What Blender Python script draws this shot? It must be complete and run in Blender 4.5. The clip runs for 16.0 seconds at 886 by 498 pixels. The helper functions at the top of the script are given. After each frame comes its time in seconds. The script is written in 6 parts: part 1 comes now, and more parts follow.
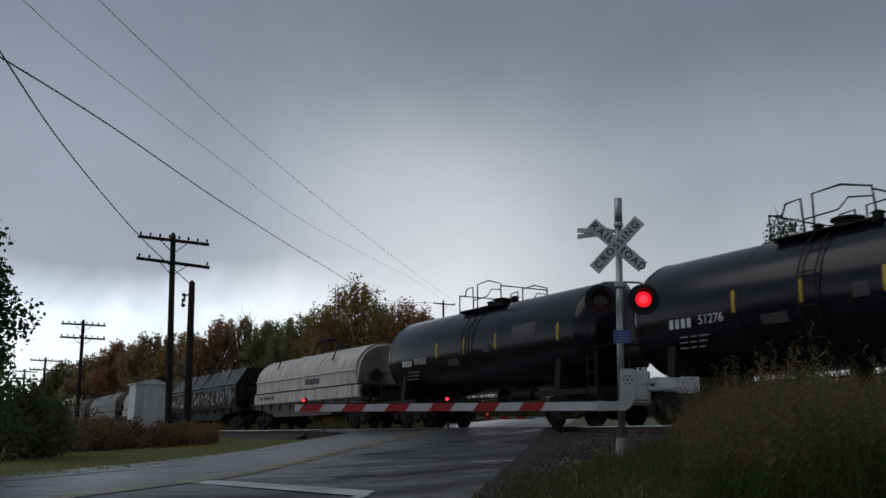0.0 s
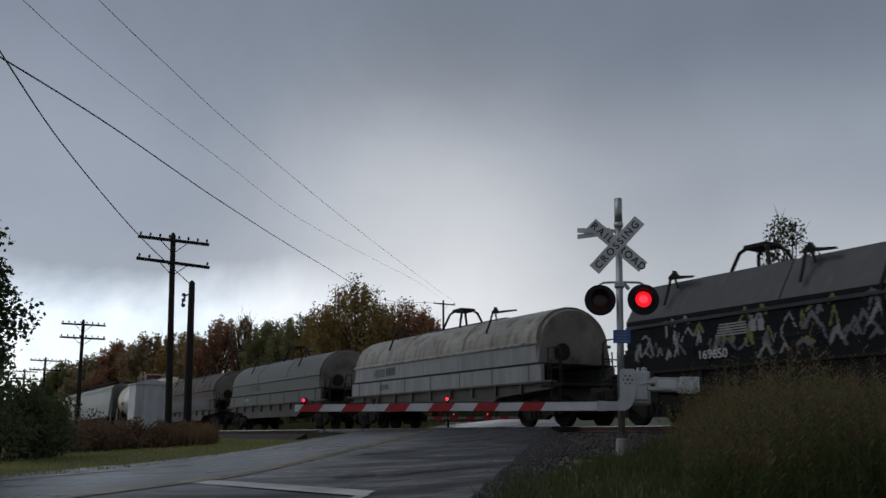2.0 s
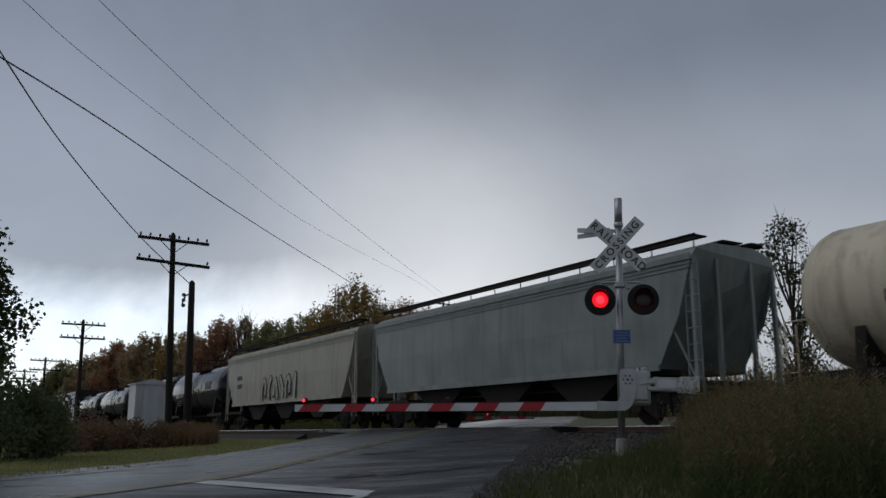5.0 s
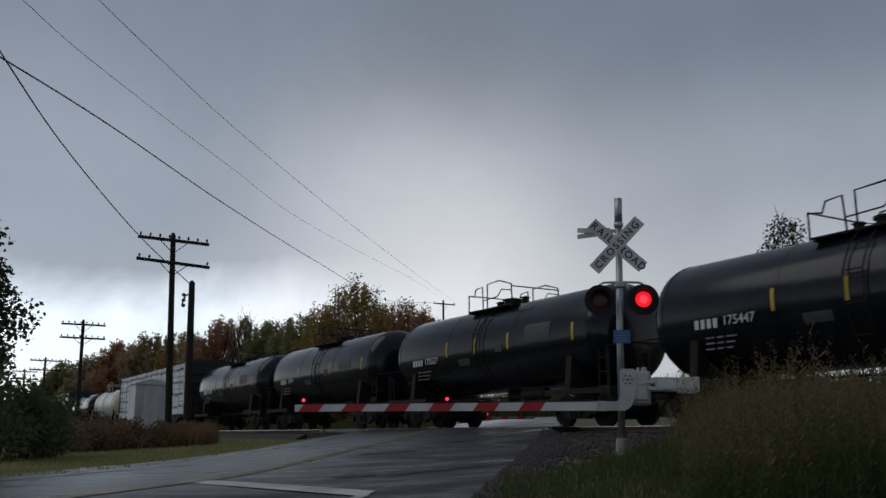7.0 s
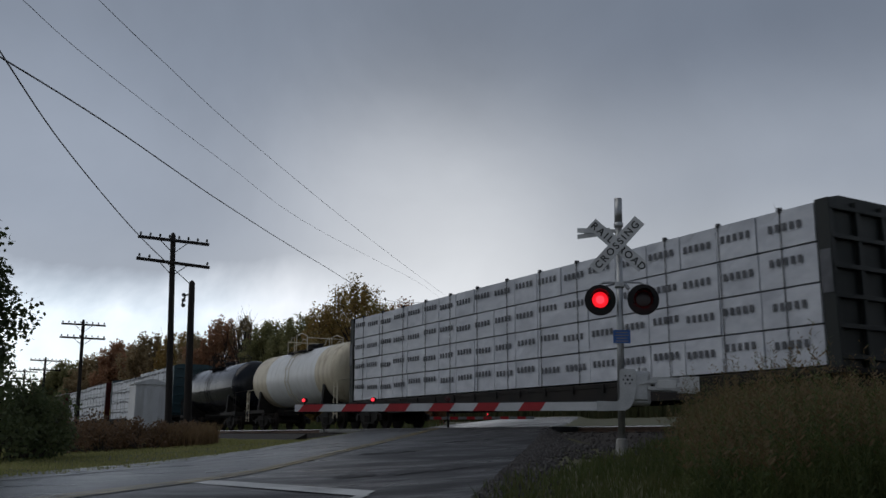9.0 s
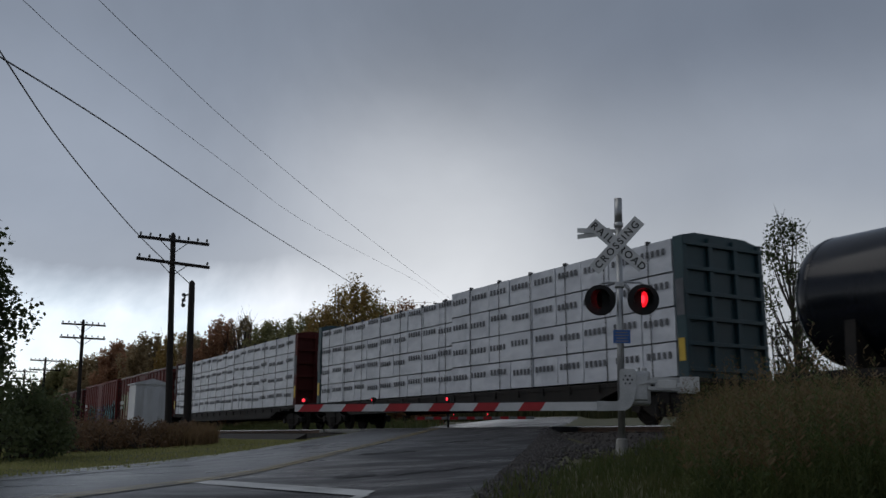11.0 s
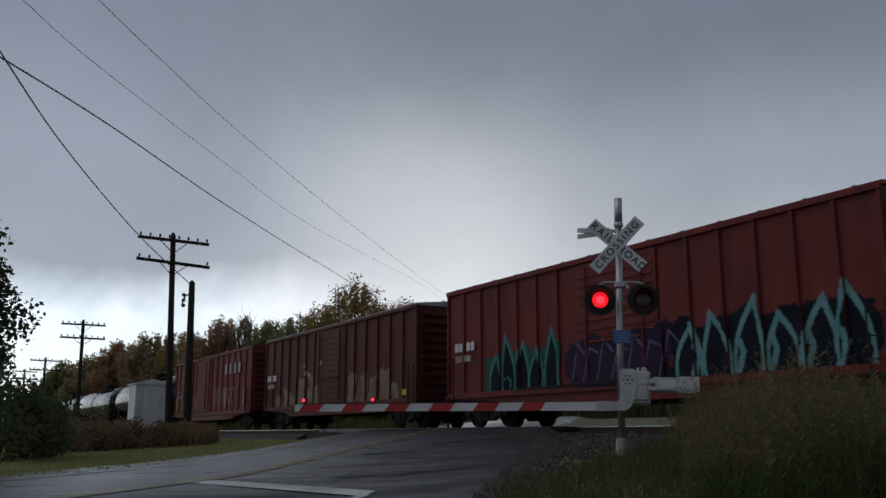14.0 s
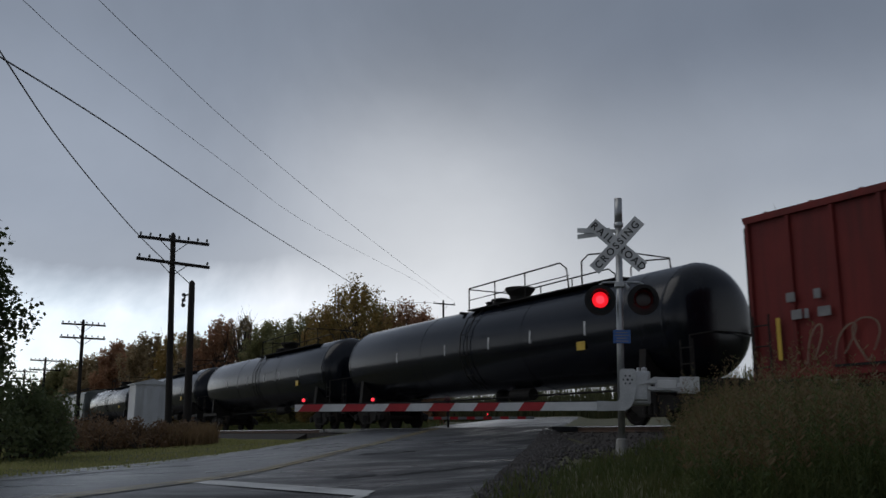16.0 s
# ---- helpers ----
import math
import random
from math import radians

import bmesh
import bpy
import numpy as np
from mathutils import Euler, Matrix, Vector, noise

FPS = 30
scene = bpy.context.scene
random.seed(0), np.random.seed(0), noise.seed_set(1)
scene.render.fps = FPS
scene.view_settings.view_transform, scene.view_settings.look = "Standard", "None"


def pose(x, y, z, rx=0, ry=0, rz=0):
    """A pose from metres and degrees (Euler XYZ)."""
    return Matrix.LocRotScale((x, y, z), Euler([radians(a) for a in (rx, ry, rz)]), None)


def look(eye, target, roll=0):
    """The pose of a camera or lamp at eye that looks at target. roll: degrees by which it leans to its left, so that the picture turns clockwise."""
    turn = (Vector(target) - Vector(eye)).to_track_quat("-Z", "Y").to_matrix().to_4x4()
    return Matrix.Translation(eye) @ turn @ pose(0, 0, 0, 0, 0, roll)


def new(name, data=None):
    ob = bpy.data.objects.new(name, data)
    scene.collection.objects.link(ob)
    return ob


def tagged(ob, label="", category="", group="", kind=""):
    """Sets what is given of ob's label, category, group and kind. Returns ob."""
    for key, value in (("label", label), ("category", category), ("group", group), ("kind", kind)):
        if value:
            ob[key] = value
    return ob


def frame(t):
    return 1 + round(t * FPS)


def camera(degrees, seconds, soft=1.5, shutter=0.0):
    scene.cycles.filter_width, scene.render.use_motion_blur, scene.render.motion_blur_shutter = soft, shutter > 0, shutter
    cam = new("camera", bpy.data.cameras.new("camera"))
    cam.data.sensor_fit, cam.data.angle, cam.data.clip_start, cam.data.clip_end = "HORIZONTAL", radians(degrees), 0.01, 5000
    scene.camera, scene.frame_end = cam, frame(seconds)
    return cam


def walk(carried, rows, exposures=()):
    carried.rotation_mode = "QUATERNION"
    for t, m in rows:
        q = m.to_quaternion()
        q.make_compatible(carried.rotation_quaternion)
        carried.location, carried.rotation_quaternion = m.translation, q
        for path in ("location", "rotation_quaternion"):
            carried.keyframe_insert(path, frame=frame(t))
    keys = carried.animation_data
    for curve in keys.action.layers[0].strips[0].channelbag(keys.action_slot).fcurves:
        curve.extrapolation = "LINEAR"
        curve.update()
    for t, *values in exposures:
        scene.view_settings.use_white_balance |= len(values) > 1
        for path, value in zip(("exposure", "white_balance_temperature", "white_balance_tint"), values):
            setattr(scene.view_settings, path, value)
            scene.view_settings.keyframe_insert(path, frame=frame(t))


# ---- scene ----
# Level crossing on a wet, overcast autumn day: a freight train passes behind a lowered gate.
# X runs along the track in the train's direction, Y across it away from the camera, z = 0 is the top of the rail.
cam = camera(53.13, 16.0, soft=1.5, shutter=0.07)
EYE = -0.232
CAM_POSE = pose(0, 0, EYE, 101.82, 0, 59.3535)
walk(cam, [(0.0, CAM_POSE), (16.0, CAM_POSE)], exposures=[(0.0, 0.0), (16.0, 0.0)])

YC = 17.27                                   # centre line of the track
ROAD_D = Vector((-0.767, 0.6416))            # the road's way towards the track
ROAD_E = Vector((0.6416, 0.767))             # its right-hand side
ROAD_R, ROAD_C, ROAD_L = -1.3, -4.62, -8.0   # right edge, middle line, left edge


def along(x, y):
    return x * ROAD_D.x + y * ROAD_D.y, x * ROAD_E.x + y * ROAD_E.y


def on_road(r, l):
    return r * ROAD_D.x + l * ROAD_E.x, r * ROAD_D.y + l * ROAD_E.y


def smooth(a, b, v):
    k = min(1.0, max(0.0, (v - a) / (b - a)))
    return k * k * (3 - 2 * k)


def road_z(r, l):
    x, y = on_road(r, l)
    u = y - 4.1                                # level at first, then a ramp up to the rails
    ramp = 0.072 * (u + math.sqrt(u * u + 0.6)) / 2
    fall = 0.045 * max(0.0, l + 4.8) * (1 - smooth(11.0, 15.5, y))
    z = min(-0.80 + ramp, -0.015) - fall
    if y > 18.8:
        z += min(y - 18.8, 45) * 0.042 * smooth(18.8, 24, y)
    return max(z, -1.7)


def ground_z(x, y):
    r, l = along(x, y)
    z = min(-1.28 + 0.0428 * max(-8.0, r), -0.5)
    near_left = min(-0.86 + 0.06 * max(0.0, y - 4.1), -0.5)
    k = smooth(-3.6, -5.6, l) if l > -5.6 else 1.0
    z = z * (1 - k) + near_left * k
    if y > 20:
        z = -0.5 + 0.45 * smooth(20, 24, y) + max(0, min(y - 20, 45)) * 0.034
    w = smooth(3.2, 4.6, abs(l + 4.65))
    rz = road_z(r, l) - 0.04
    z = rz * (1 - w) + z * w if y < 60 else z
    return z + 0.05 * noise.noise((x * 0.35, y * 0.35, 0)) * w


# ---- light: bright overcast sky, brightest low in front of the camera ----
world = bpy.data.worlds.new("overcast_sky")
scene.world = world
world.use_nodes = True
wn, wl = world.node_tree.nodes, world.node_tree.links
wn.clear()


def wnode(kind, **values):
    nd = wn.new(kind)
    for key, value in values.items():
        nd.inputs[key].default_value = value
    return nd


def wmath(op, a, b=None, clamp=False):
    nd = wn.new("ShaderNodeMath")
    nd.operation, nd.use_clamp = op, clamp
    for i, v in enumerate((a, b)):
        if v is None:
            continue
        if isinstance(v, (int, float)):
            nd.inputs[i].default_value = v
        else:
            wl.new(v, nd.inputs[i])
    return nd.outputs[0]


def wmix(fac, a, b):
    nd = wn.new("ShaderNodeMix")
    nd.data_type = "RGBA"
    for sock, v in ((nd.inputs[0], fac), (nd.inputs[6], a), (nd.inputs[7], b)):
        if isinstance(v, (int, float, tuple)):
            sock.default_value = v
        else:
            wl.new(v, sock)
    return nd.outputs[2]


def wramp(v, stops):
    nd = wn.new("ShaderNodeValToRGB")
    el = nd.color_ramp.elements
    while len(el) < len(stops):
        el.new(0.5)
    for e, (p, c) in zip(el, stops):
        e.position, e.color = p, (*c, 1)
    nd.color_ramp.interpolation = "EASE"
    wl.new(v, nd.inputs[0])
    return nd.outputs[0]


tc = wn.new("ShaderNodeTexCoord")
sep = wn.new("ShaderNodeSeparateXYZ")
wl.new(tc.outputs["Generated"], sep.inputs[0])
up = wmath("MAXIMUM", sep.outputs[2], 0.0)
# cloud sheet: flattened coordinates so that the clouds draw together towards the horizon
den = wmath("ADD", up, 0.22)
cx, cy = wmath("DIVIDE", sep.outputs[0], den), wmath("DIVIDE", sep.outputs[1], den)
comb = wn.new("ShaderNodeCombineXYZ")
wl.new(cx, comb.inputs[0]), wl.new(cy, comb.inputs[1])
cloud = wnode("ShaderNodeTexNoise", Scale=0.9, Detail=5.0, Roughness=0.5, Distortion=0.5)
wl.new(comb.outputs[0], cloud.inputs["Vector"])
soft_cloud = wnode("ShaderNodeTexNoise", Scale=0.33, Detail=2.0, Roughness=0.45)
wl.new(comb.outputs[0], soft_cloud.inputs["Vector"])
lowered = wmath("ADD", up, wmath("MULTIPLY", wmath("SUBTRACT", soft_cloud.outputs[0], 0.5), 0.20))
lowered = wmath("ADD", lowered, wmath("MULTIPLY", wmath("SUBTRACT", cloud.outputs[0], 0.5), 0.10))
sheet = wramp(lowered, [(0.0, (0.66, 0.70, 0.76)), (0.12, (0.56, 0.60, 0.65)), (0.27, (0.345, 0.39, 0.47)),
                        (0.42, (0.20, 0.238, 0.308)), (0.7, (0.24, 0.278, 0.345)), (1.0, (0.29, 0.325, 0.385))])


def toward(px, py, pz, power):
    v = wn.new("ShaderNodeVectorMath")
    v.operation = "DOT_PRODUCT"
    wl.new(tc.outputs["Generated"], v.inputs[0])
    v.inputs[1].default_value = Vector((px, py, pz)).normalized()
    return wmath("POWER", wmath("MAXIMUM", v.outputs["Value"], 0.0), power)


GLOW = (CAM_POSE.to_3x3() @ Vector(((815 - 784) / 1568, (441 - 540) / 1568, -1))).normalized()
BRIM = (CAM_POSE.to_3x3() @ Vector(((1260 - 784) / 1568, (441 - 430) / 1568, -1))).normalized()
SHEEN = (CAM_POSE.to_3x3() @ Vector(((690 - 784) / 1568, (441 - 340) / 1568, -1))).normalized()
PALE = (CAM_POSE.to_3x3() @ Vector(((60 - 784) / 1568, (441 - 330) / 1568, -1))).normalized()
GAP = (CAM_POSE.to_3x3() @ Vector(((60 - 784) / 1568, (441 - 560) / 1568, -1))).normalized()
billow = wnode("ShaderNodeTexNoise", Scale=3.2, Detail=6.0, Roughness=0.55, Distortion=0.4)
wl.new(tc.outputs["Generated"], billow.inputs["Vector"])
ragged = wmath("ADD", wmath("MULTIPLY", billow.outputs[0], 1.6), 0.15)
col = wmix(wmath("MULTIPLY", toward(*PALE, 30), 0.6), sheet, (0.44, 0.505, 0.62, 1))
col = wmix(wmath("MULTIPLY", toward(*GLOW, 62), 0.84, clamp=True), col, (0.87, 0.895, 0.93, 1))
col = wmix(wmath("MULTIPLY", toward(*BRIM, 90), 0.10, clamp=True), col, (0.80, 0.83, 0.87, 1))
col = wmix(wmath("MULTIPLY", wmath("MULTIPLY", toward(*SHEEN, 110), ragged), 0.25, clamp=True), col, (0.80, 0.83, 0.88, 1))
shade = wmath("MULTIPLY_ADD", wmath("SUBTRACT", billow.outputs[0], 0.5), 0.42)
shade.node.inputs[2].default_value = 1.0
tone = wn.new("ShaderNodeMix")
tone.data_type, tone.blend_type = "RGBA", "MULTIPLY"
tone.inputs[0].default_value = 1.0
wl.new(col, tone.inputs[6]), wl.new(shade, tone.inputs[7])
col = tone.outputs[2]
# break in the cloud low on one side
edge = wmath("MULTIPLY", wmath("SUBTRACT", wmath("MULTIPLY_ADD", billow.outputs[0], 0.11), up), 18.0, clamp=True)
edge.node.inputs[0].links[0].from_node.inputs[0].links[0].from_node.inputs[2].default_value = 0.128
gapn = wmath("MULTIPLY", wmath("MULTIPLY", toward(*GAP, 26), 1.5, clamp=True), edge, clamp=True)
sky = wn.new("ShaderNodeTexSky")
sky.sky_type, sky.sun_disc = "NISHITA", False
sky.sun_elevation, sky.sun_rotation = radians(54), radians(-149)
skyc = wn.new("ShaderNodeMix")
skyc.data_type, skyc.blend_type = "RGBA", "MULTIPLY"
skyc.inputs[0].default_value = 1.0
wl.new(sky.outputs[0], skyc.inputs[6])
skyc.inputs[7].default_value = (0.17, 0.17, 0.17, 1)
bright = wmix(wmath("MULTIPLY", wmath("SUBTRACT", billow.outputs[0], 0.25), 2.4, clamp=True), skyc.outputs[2], (1.55, 1.60, 1.68, 1))
col = wmix(gapn, col, bright)
ahead = wn.new("ShaderNodeVectorMath")
ahead.operation = "DOT_PRODUCT"
wl.new(tc.outputs["Generated"], ahead.inputs[0])
ahead.inputs[1].default_value = Vector((GLOW.x, GLOW.y, 0)).normalized()
fall = wn.new("ShaderNodeMapRange")
fall.inputs["From Min"].default_value, fall.inputs["From Max"].default_value = -0.8, 0.75
fall.inputs["To Min"].default_value, fall.inputs["To Max"].default_value = 0.74, 1.0
wl.new(ahead.outputs["Value"], fall.inputs[0])
dim = wn.new("ShaderNodeMix")
dim.data_type, dim.blend_type = "RGBA", "MULTIPLY"
dim.inputs[0].default_value = 1.0
wl.new(col, dim.inputs[6]), wl.new(fall.outputs[0], dim.inputs[7])
col = dim.outputs[2]
bg = wnode("ShaderNodeBackground", Strength=0.815)
wl.new(col, bg.inputs[0])
wl.new(bg.outputs[0], wn.new("ShaderNodeOutputWorld").inputs[0])

sun = new("sun", bpy.data.lights.new("sun", "SUN"))
sun.data.energy, sun.data.angle, sun.data.color = 0.5, radians(50), (1.0, 0.97, 0.93)
sun.matrix_world = look((0, 0, 0), (0.30, 0.50, -0.81))


# ---- materials ----
def surf(name, a, b, scale=3.0, rough=0.6, metal=0.0, bump=0.1, fine=60.0, dirt=None, dirt_amount=0.5,
         streak=False, rough_var=0.15, stretch=(1, 1, 1), coat=0.0):
    """Two-scale surface: colour a to b by a broad noise, a fine grain, and dirt in blotches or in streaks that run down."""
    m = bpy.data.materials.new(name)
    m.use_nodes = True
    nt = m.node_tree
    N, L = nt.nodes, nt.links
    bsdf = N["Principled BSDF"]
    co = N.new("ShaderNodeTexCoord")
    mp = N.new("ShaderNodeMapping")
    mp.inputs["Scale"].default_value = stretch
    info = N.new("ShaderNodeObjectInfo")
    shift = N.new("ShaderNodeVectorMath")
    shift.operation = "MULTIPLY_ADD"
    shift.inputs[1].default_value = (37, 19, 53)
    L.new(info.outputs["Random"], shift.inputs[0])
    L.new(co.outputs["Object"], shift.inputs[2])
    L.new(shift.outputs[0], mp.inputs[0])
    big = N.new("ShaderNodeTexNoise")
    big.inputs["Scale"].default_value, big.inputs["Detail"].default_value = scale, 6
    L.new(mp.outputs[0], big.inputs["Vector"])
    small = N.new("ShaderNodeTexNoise")
    small.inputs["Scale"].default_value, small.inputs["Detail"].default_value = fine, 3
    L.new(mp.outputs[0], small.inputs["Vector"])
    mix = N.new("ShaderNodeMix")
    mix.data_type = "RGBA"
    mix.inputs[6].default_value, mix.inputs[7].default_value = (*a, 1), (*b, 1)
    rg = N.new("ShaderNodeMapRange")
    rg.inputs["From Min"].default_value, rg.inputs["From Max"].default_value = 0.3, 0.7
    L.new(big.outputs[0], rg.inputs[0])
    L.new(rg.outputs[0], mix.inputs[0])
    out = mix.outputs[2]
    grain = N.new("ShaderNodeMix")
    grain.data_type, grain.blend_type = "RGBA", "OVERLAY"
    grain.inputs[0].default_value = 0.25
    L.new(out, grain.inputs[6])
    L.new(small.outputs[0], grain.inputs[7])
    out = grain.outputs[2]
    if dirt:
        dm = N.new("ShaderNodeMapping")
        dm.inputs["Scale"].default_value = (2.2, 2.2, 0.22) if streak else (0.8, 0.8, 0.8)
        L.new(shift.outputs[0], dm.inputs[0])
        dn = N.new("ShaderNodeTexNoise")
        dn.inputs["Scale"].default_value, dn.inputs["Detail"].default_value = 1.6, 7
        L.new(dm.outputs[0], dn.inputs["Vector"])
        dr = N.new("ShaderNodeMapRange")
        dr.inputs["From Min"].default_value, dr.inputs["From Max"].default_value = 0.46, 0.70
        dr.inputs["To Max"].default_value = dirt_amount
        L.new(dn.outputs[0], dr.inputs[0])
        dx = N.new("ShaderNodeMix")
        dx.data_type = "RGBA"
        dx.inputs[7].default_value = (*dirt, 1)
        L.new(dr.outputs[0], dx.inputs[0])
        L.new(out, dx.inputs[6])
        out = dx.outputs[2]
    L.new(out, bsdf.inputs["Base Color"])
    rr = N.new("ShaderNodeMapRange")
    rr.inputs["To Min"].default_value, rr.inputs["To Max"].default_value = max(0.02, rough - rough_var), min(1, rough + rough_var)
    L.new(big.outputs[0], rr.inputs[0])
    L.new(rr.outputs[0], bsdf.inputs["Roughness"])
    bsdf.inputs["Metallic"].default_value = metal
    bsdf.inputs["Coat Weight"].default_value = coat
    if bump:
        bp = N.new("ShaderNodeBump")
        bp.inputs["Strength"].default_value, bp.inputs["Distance"].default_value = bump, 0.01
        L.new(small.outputs[0], bp.inputs["Height"])
        L.new(bp.outputs[0], bsdf.inputs["Normal"])
    return m


def plain(name, c, rough=0.5, metal=0.0, glow=None, power=0.0):
    m = bpy.data.materials.new(name)
    m.use_nodes = True
    b = m.node_tree.nodes["Principled BSDF"]
    b.inputs["Base Color"].default_value = (*c, 1)
    b.inputs["Roughness"].default_value, b.inputs["Metallic"].default_value = rough, metal
    if glow:
        b.inputs["Emission Color"].default_value, b.inputs["Emission Strength"].default_value = (*glow, 1), power
    return m


M_BLACK = surf("black_tank_paint", (0.005, 0.0065, 0.011), (0.009, 0.0115, 0.018), 0.8, 0.18, 0, 0.05, 40, (0.018, 0.019, 0.022), 0.5, True, 0.09)
M_FRAME = surf("grimy_black_steel", (0.012, 0.011, 0.011), (0.03, 0.026, 0.023), 2, 0.7, 0, 0.2, 50)
M_WHEEL = surf("brake_dusted_wheel_steel", (0.010, 0.008, 0.007), (0.024, 0.018, 0.015), 4, 0.75, 0.0, 0.2, 60)
M_COILW = surf("chalky_white_paint", (0.52, 0.50, 0.46), (0.66, 0.64, 0.60), 0.9, 0.55, 0, 0.05, 40, (0.17, 0.12, 0.085), 0.55, True)
M_COILD = surf("dark_hood_paint", (0.014, 0.016, 0.021), (0.028, 0.031, 0.038), 0.7, 0.45, 0, 0.05, 40, (0.055, 0.058, 0.066), 0.5, True)
M_COILK = surf("black_side_paint", (0.004, 0.0045, 0.006), (0.009, 0.010, 0.012), 0.7, 0.7, 0, 0.05, 40, (0.016, 0.016, 0.018), 0.5, True)
M_COILE = surf("rust_brown_end_sheet", (0.15, 0.12, 0.092), (0.27, 0.24, 0.20), 0.9, 0.6, 0, 0.1, 40, (0.045, 0.03, 0.023), 0.7)
M_COILG = surf("tan_grey_hood_paint", (0.25, 0.235, 0.205), (0.38, 0.365, 0.33), 0.8, 0.45, 0.0, 0.05, 40, (0.10, 0.066, 0.045), 0.9, True)
M_COILS = surf("silver_grey_side_steel", (0.20, 0.21, 0.215), (0.30, 0.31, 0.315), 0.8, 0.4, 0.3, 0.05, 40, (0.14, 0.12, 0.10), 0.5, True)
M_COILO = surf("olive_grey_hood_paint", (0.085, 0.092, 0.084), (0.14, 0.148, 0.138), 0.8, 0.5, 0.1, 0.05, 40, (0.09, 0.08, 0.07), 0.5, True)
M_COILR = surf("rusty_brown_hood_steel", (0.095, 0.058, 0.042), (0.075, 0.062, 0.058), 0.5, 0.6, 0, 0.1, 40, (0.055, 0.04, 0.032), 0.6, True)
M_COILB = surf("faded_blue_side_steel", (0.085, 0.09, 0.105), (0.14, 0.15, 0.17), 0.8, 0.45, 0, 0.08, 40, (0.10, 0.07, 0.05), 0.6, True)
M_TANKW = surf("off_white_tank_paint", (0.64, 0.65, 0.65), (0.74, 0.75, 0.75), 0.8, 0.36, 0, 0.04, 40, (0.46, 0.45, 0.41), 0.35, True)
M_TANKY = surf("yellowed_tank_paint", (0.55, 0.49, 0.36), (0.66, 0.60, 0.47), 0.8, 0.45, 0, 0.04, 40, (0.28, 0.20, 0.12), 0.6, True)
M_MAROON = surf("maroon_band_paint", (0.055, 0.012, 0.014), (0.085, 0.02, 0.02), 0.9, 0.42, 0, 0.04, 40)
M_HOPG = surf("grey_hopper_paint", (0.15, 0.175, 0.17), (0.24, 0.265, 0.26), 0.7, 0.4, 0.1, 0.04, 40, (0.12, 0.125, 0.115), 0.6, True)
M_HOPT = surf("tan_hopper_paint", (0.30, 0.29, 0.24), (0.39, 0.38, 0.32), 0.7, 0.5, 0, 0.04, 40, (0.20, 0.165, 0.12), 0.5, True)
M_BOXR = surf("faded_red_boxcar_paint", (0.125, 0.019, 0.018), (0.185, 0.031, 0.027), 0.6, 0.55, 0, 0.06, 40, (0.070, 0.020, 0.018), 0.75, True)
M_BOXD = surf("brown_red_boxcar_paint", (0.070, 0.012, 0.011), (0.115, 0.020, 0.018), 0.6, 0.55, 0, 0.06, 40, (0.05, 0.017, 0.015), 0.6, True)
M_BOXC = surf("rust_red_boxcar_paint", (0.09, 0.018, 0.016), (0.145, 0.030, 0.026), 0.6, 0.55, 0, 0.06, 40, (0.07, 0.024, 0.021), 0.6, True)
M_SILL = surf("grimy_grey_sill_steel", (0.05, 0.046, 0.042), (0.12, 0.11, 0.10), 1.2, 0.6, 0, 0.1, 40, (0.07, 0.045, 0.03), 0.6)
# far gate arm: a darker grey than the near arm's white sheeting
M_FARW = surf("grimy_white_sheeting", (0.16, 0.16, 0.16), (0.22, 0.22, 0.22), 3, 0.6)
M_ROOF = surf("zinc_roof_sheet", (0.20, 0.20, 0.20), (0.33, 0.33, 0.33), 1.0, 0.45, 0.5, 0.05, 40, (0.12, 0.06, 0.045), 0.6)
M_WRAP = surf("white_lumber_wrap", (0.50, 0.525, 0.575), (0.62, 0.645, 0.695), 1.2, 0.45, 0, 1.0, 5, (0.36, 0.38, 0.43), 0.6)
M_PRINT = surf("faded_dark_print", (0.055, 0.06, 0.07), (0.12, 0.125, 0.14), 3, 0.6, 0, 0.05)
M_BULKR = surf("dark_red_bulkhead_paint", (0.055, 0.009, 0.008), (0.085, 0.014, 0.012), 1, 0.6, 0, 0.08)
M_BULKG = surf("dark_green_bulkhead_paint", (0.004, 0.007, 0.006), (0.010, 0.014, 0.013), 1, 0.6, 0, 0.08)
M_BULKB = surf("blue_green_bulkhead_paint", (0.009, 0.034, 0.044), (0.016, 0.052, 0.064), 1, 0.5, 0, 0.08)
M_WHITE = surf("white_stencil_paint", (0.55, 0.56, 0.57), (0.68, 0.68, 0.68), 4, 0.6, 0, 0.05)
M_YELLOW = surf("yellow_reflector_tape", (0.50, 0.33, 0.03), (0.60, 0.42, 0.05), 4, 0.5, 0, 0.05)
M_RED = surf("red_reflective_sheeting", (0.36, 0.012, 0.018), (0.46, 0.02, 0.028), 4, 0.45, 0, 0.03)
M_GATEW = surf("white_reflective_sheeting", (0.56, 0.57, 0.58), (0.68, 0.69, 0.70), 3, 0.45, 0, 0.03, 40, (0.35, 0.35, 0.34), 0.4)
M_ALU = surf("weathered_aluminium", (0.36, 0.37, 0.38), (0.50, 0.51, 0.52), 3, 0.42, 0.75, 0.06, 50, (0.2, 0.2, 0.2), 0.4, True)
M_SIGNK = plain("black_sign_paint", (0.015, 0.015, 0.016), 0.55)
M_LAMPK = surf("matt_black_lamp_housing", (0.004, 0.004, 0.0045), (0.009, 0.009, 0.010), 6, 0.75, 0, 0.05)
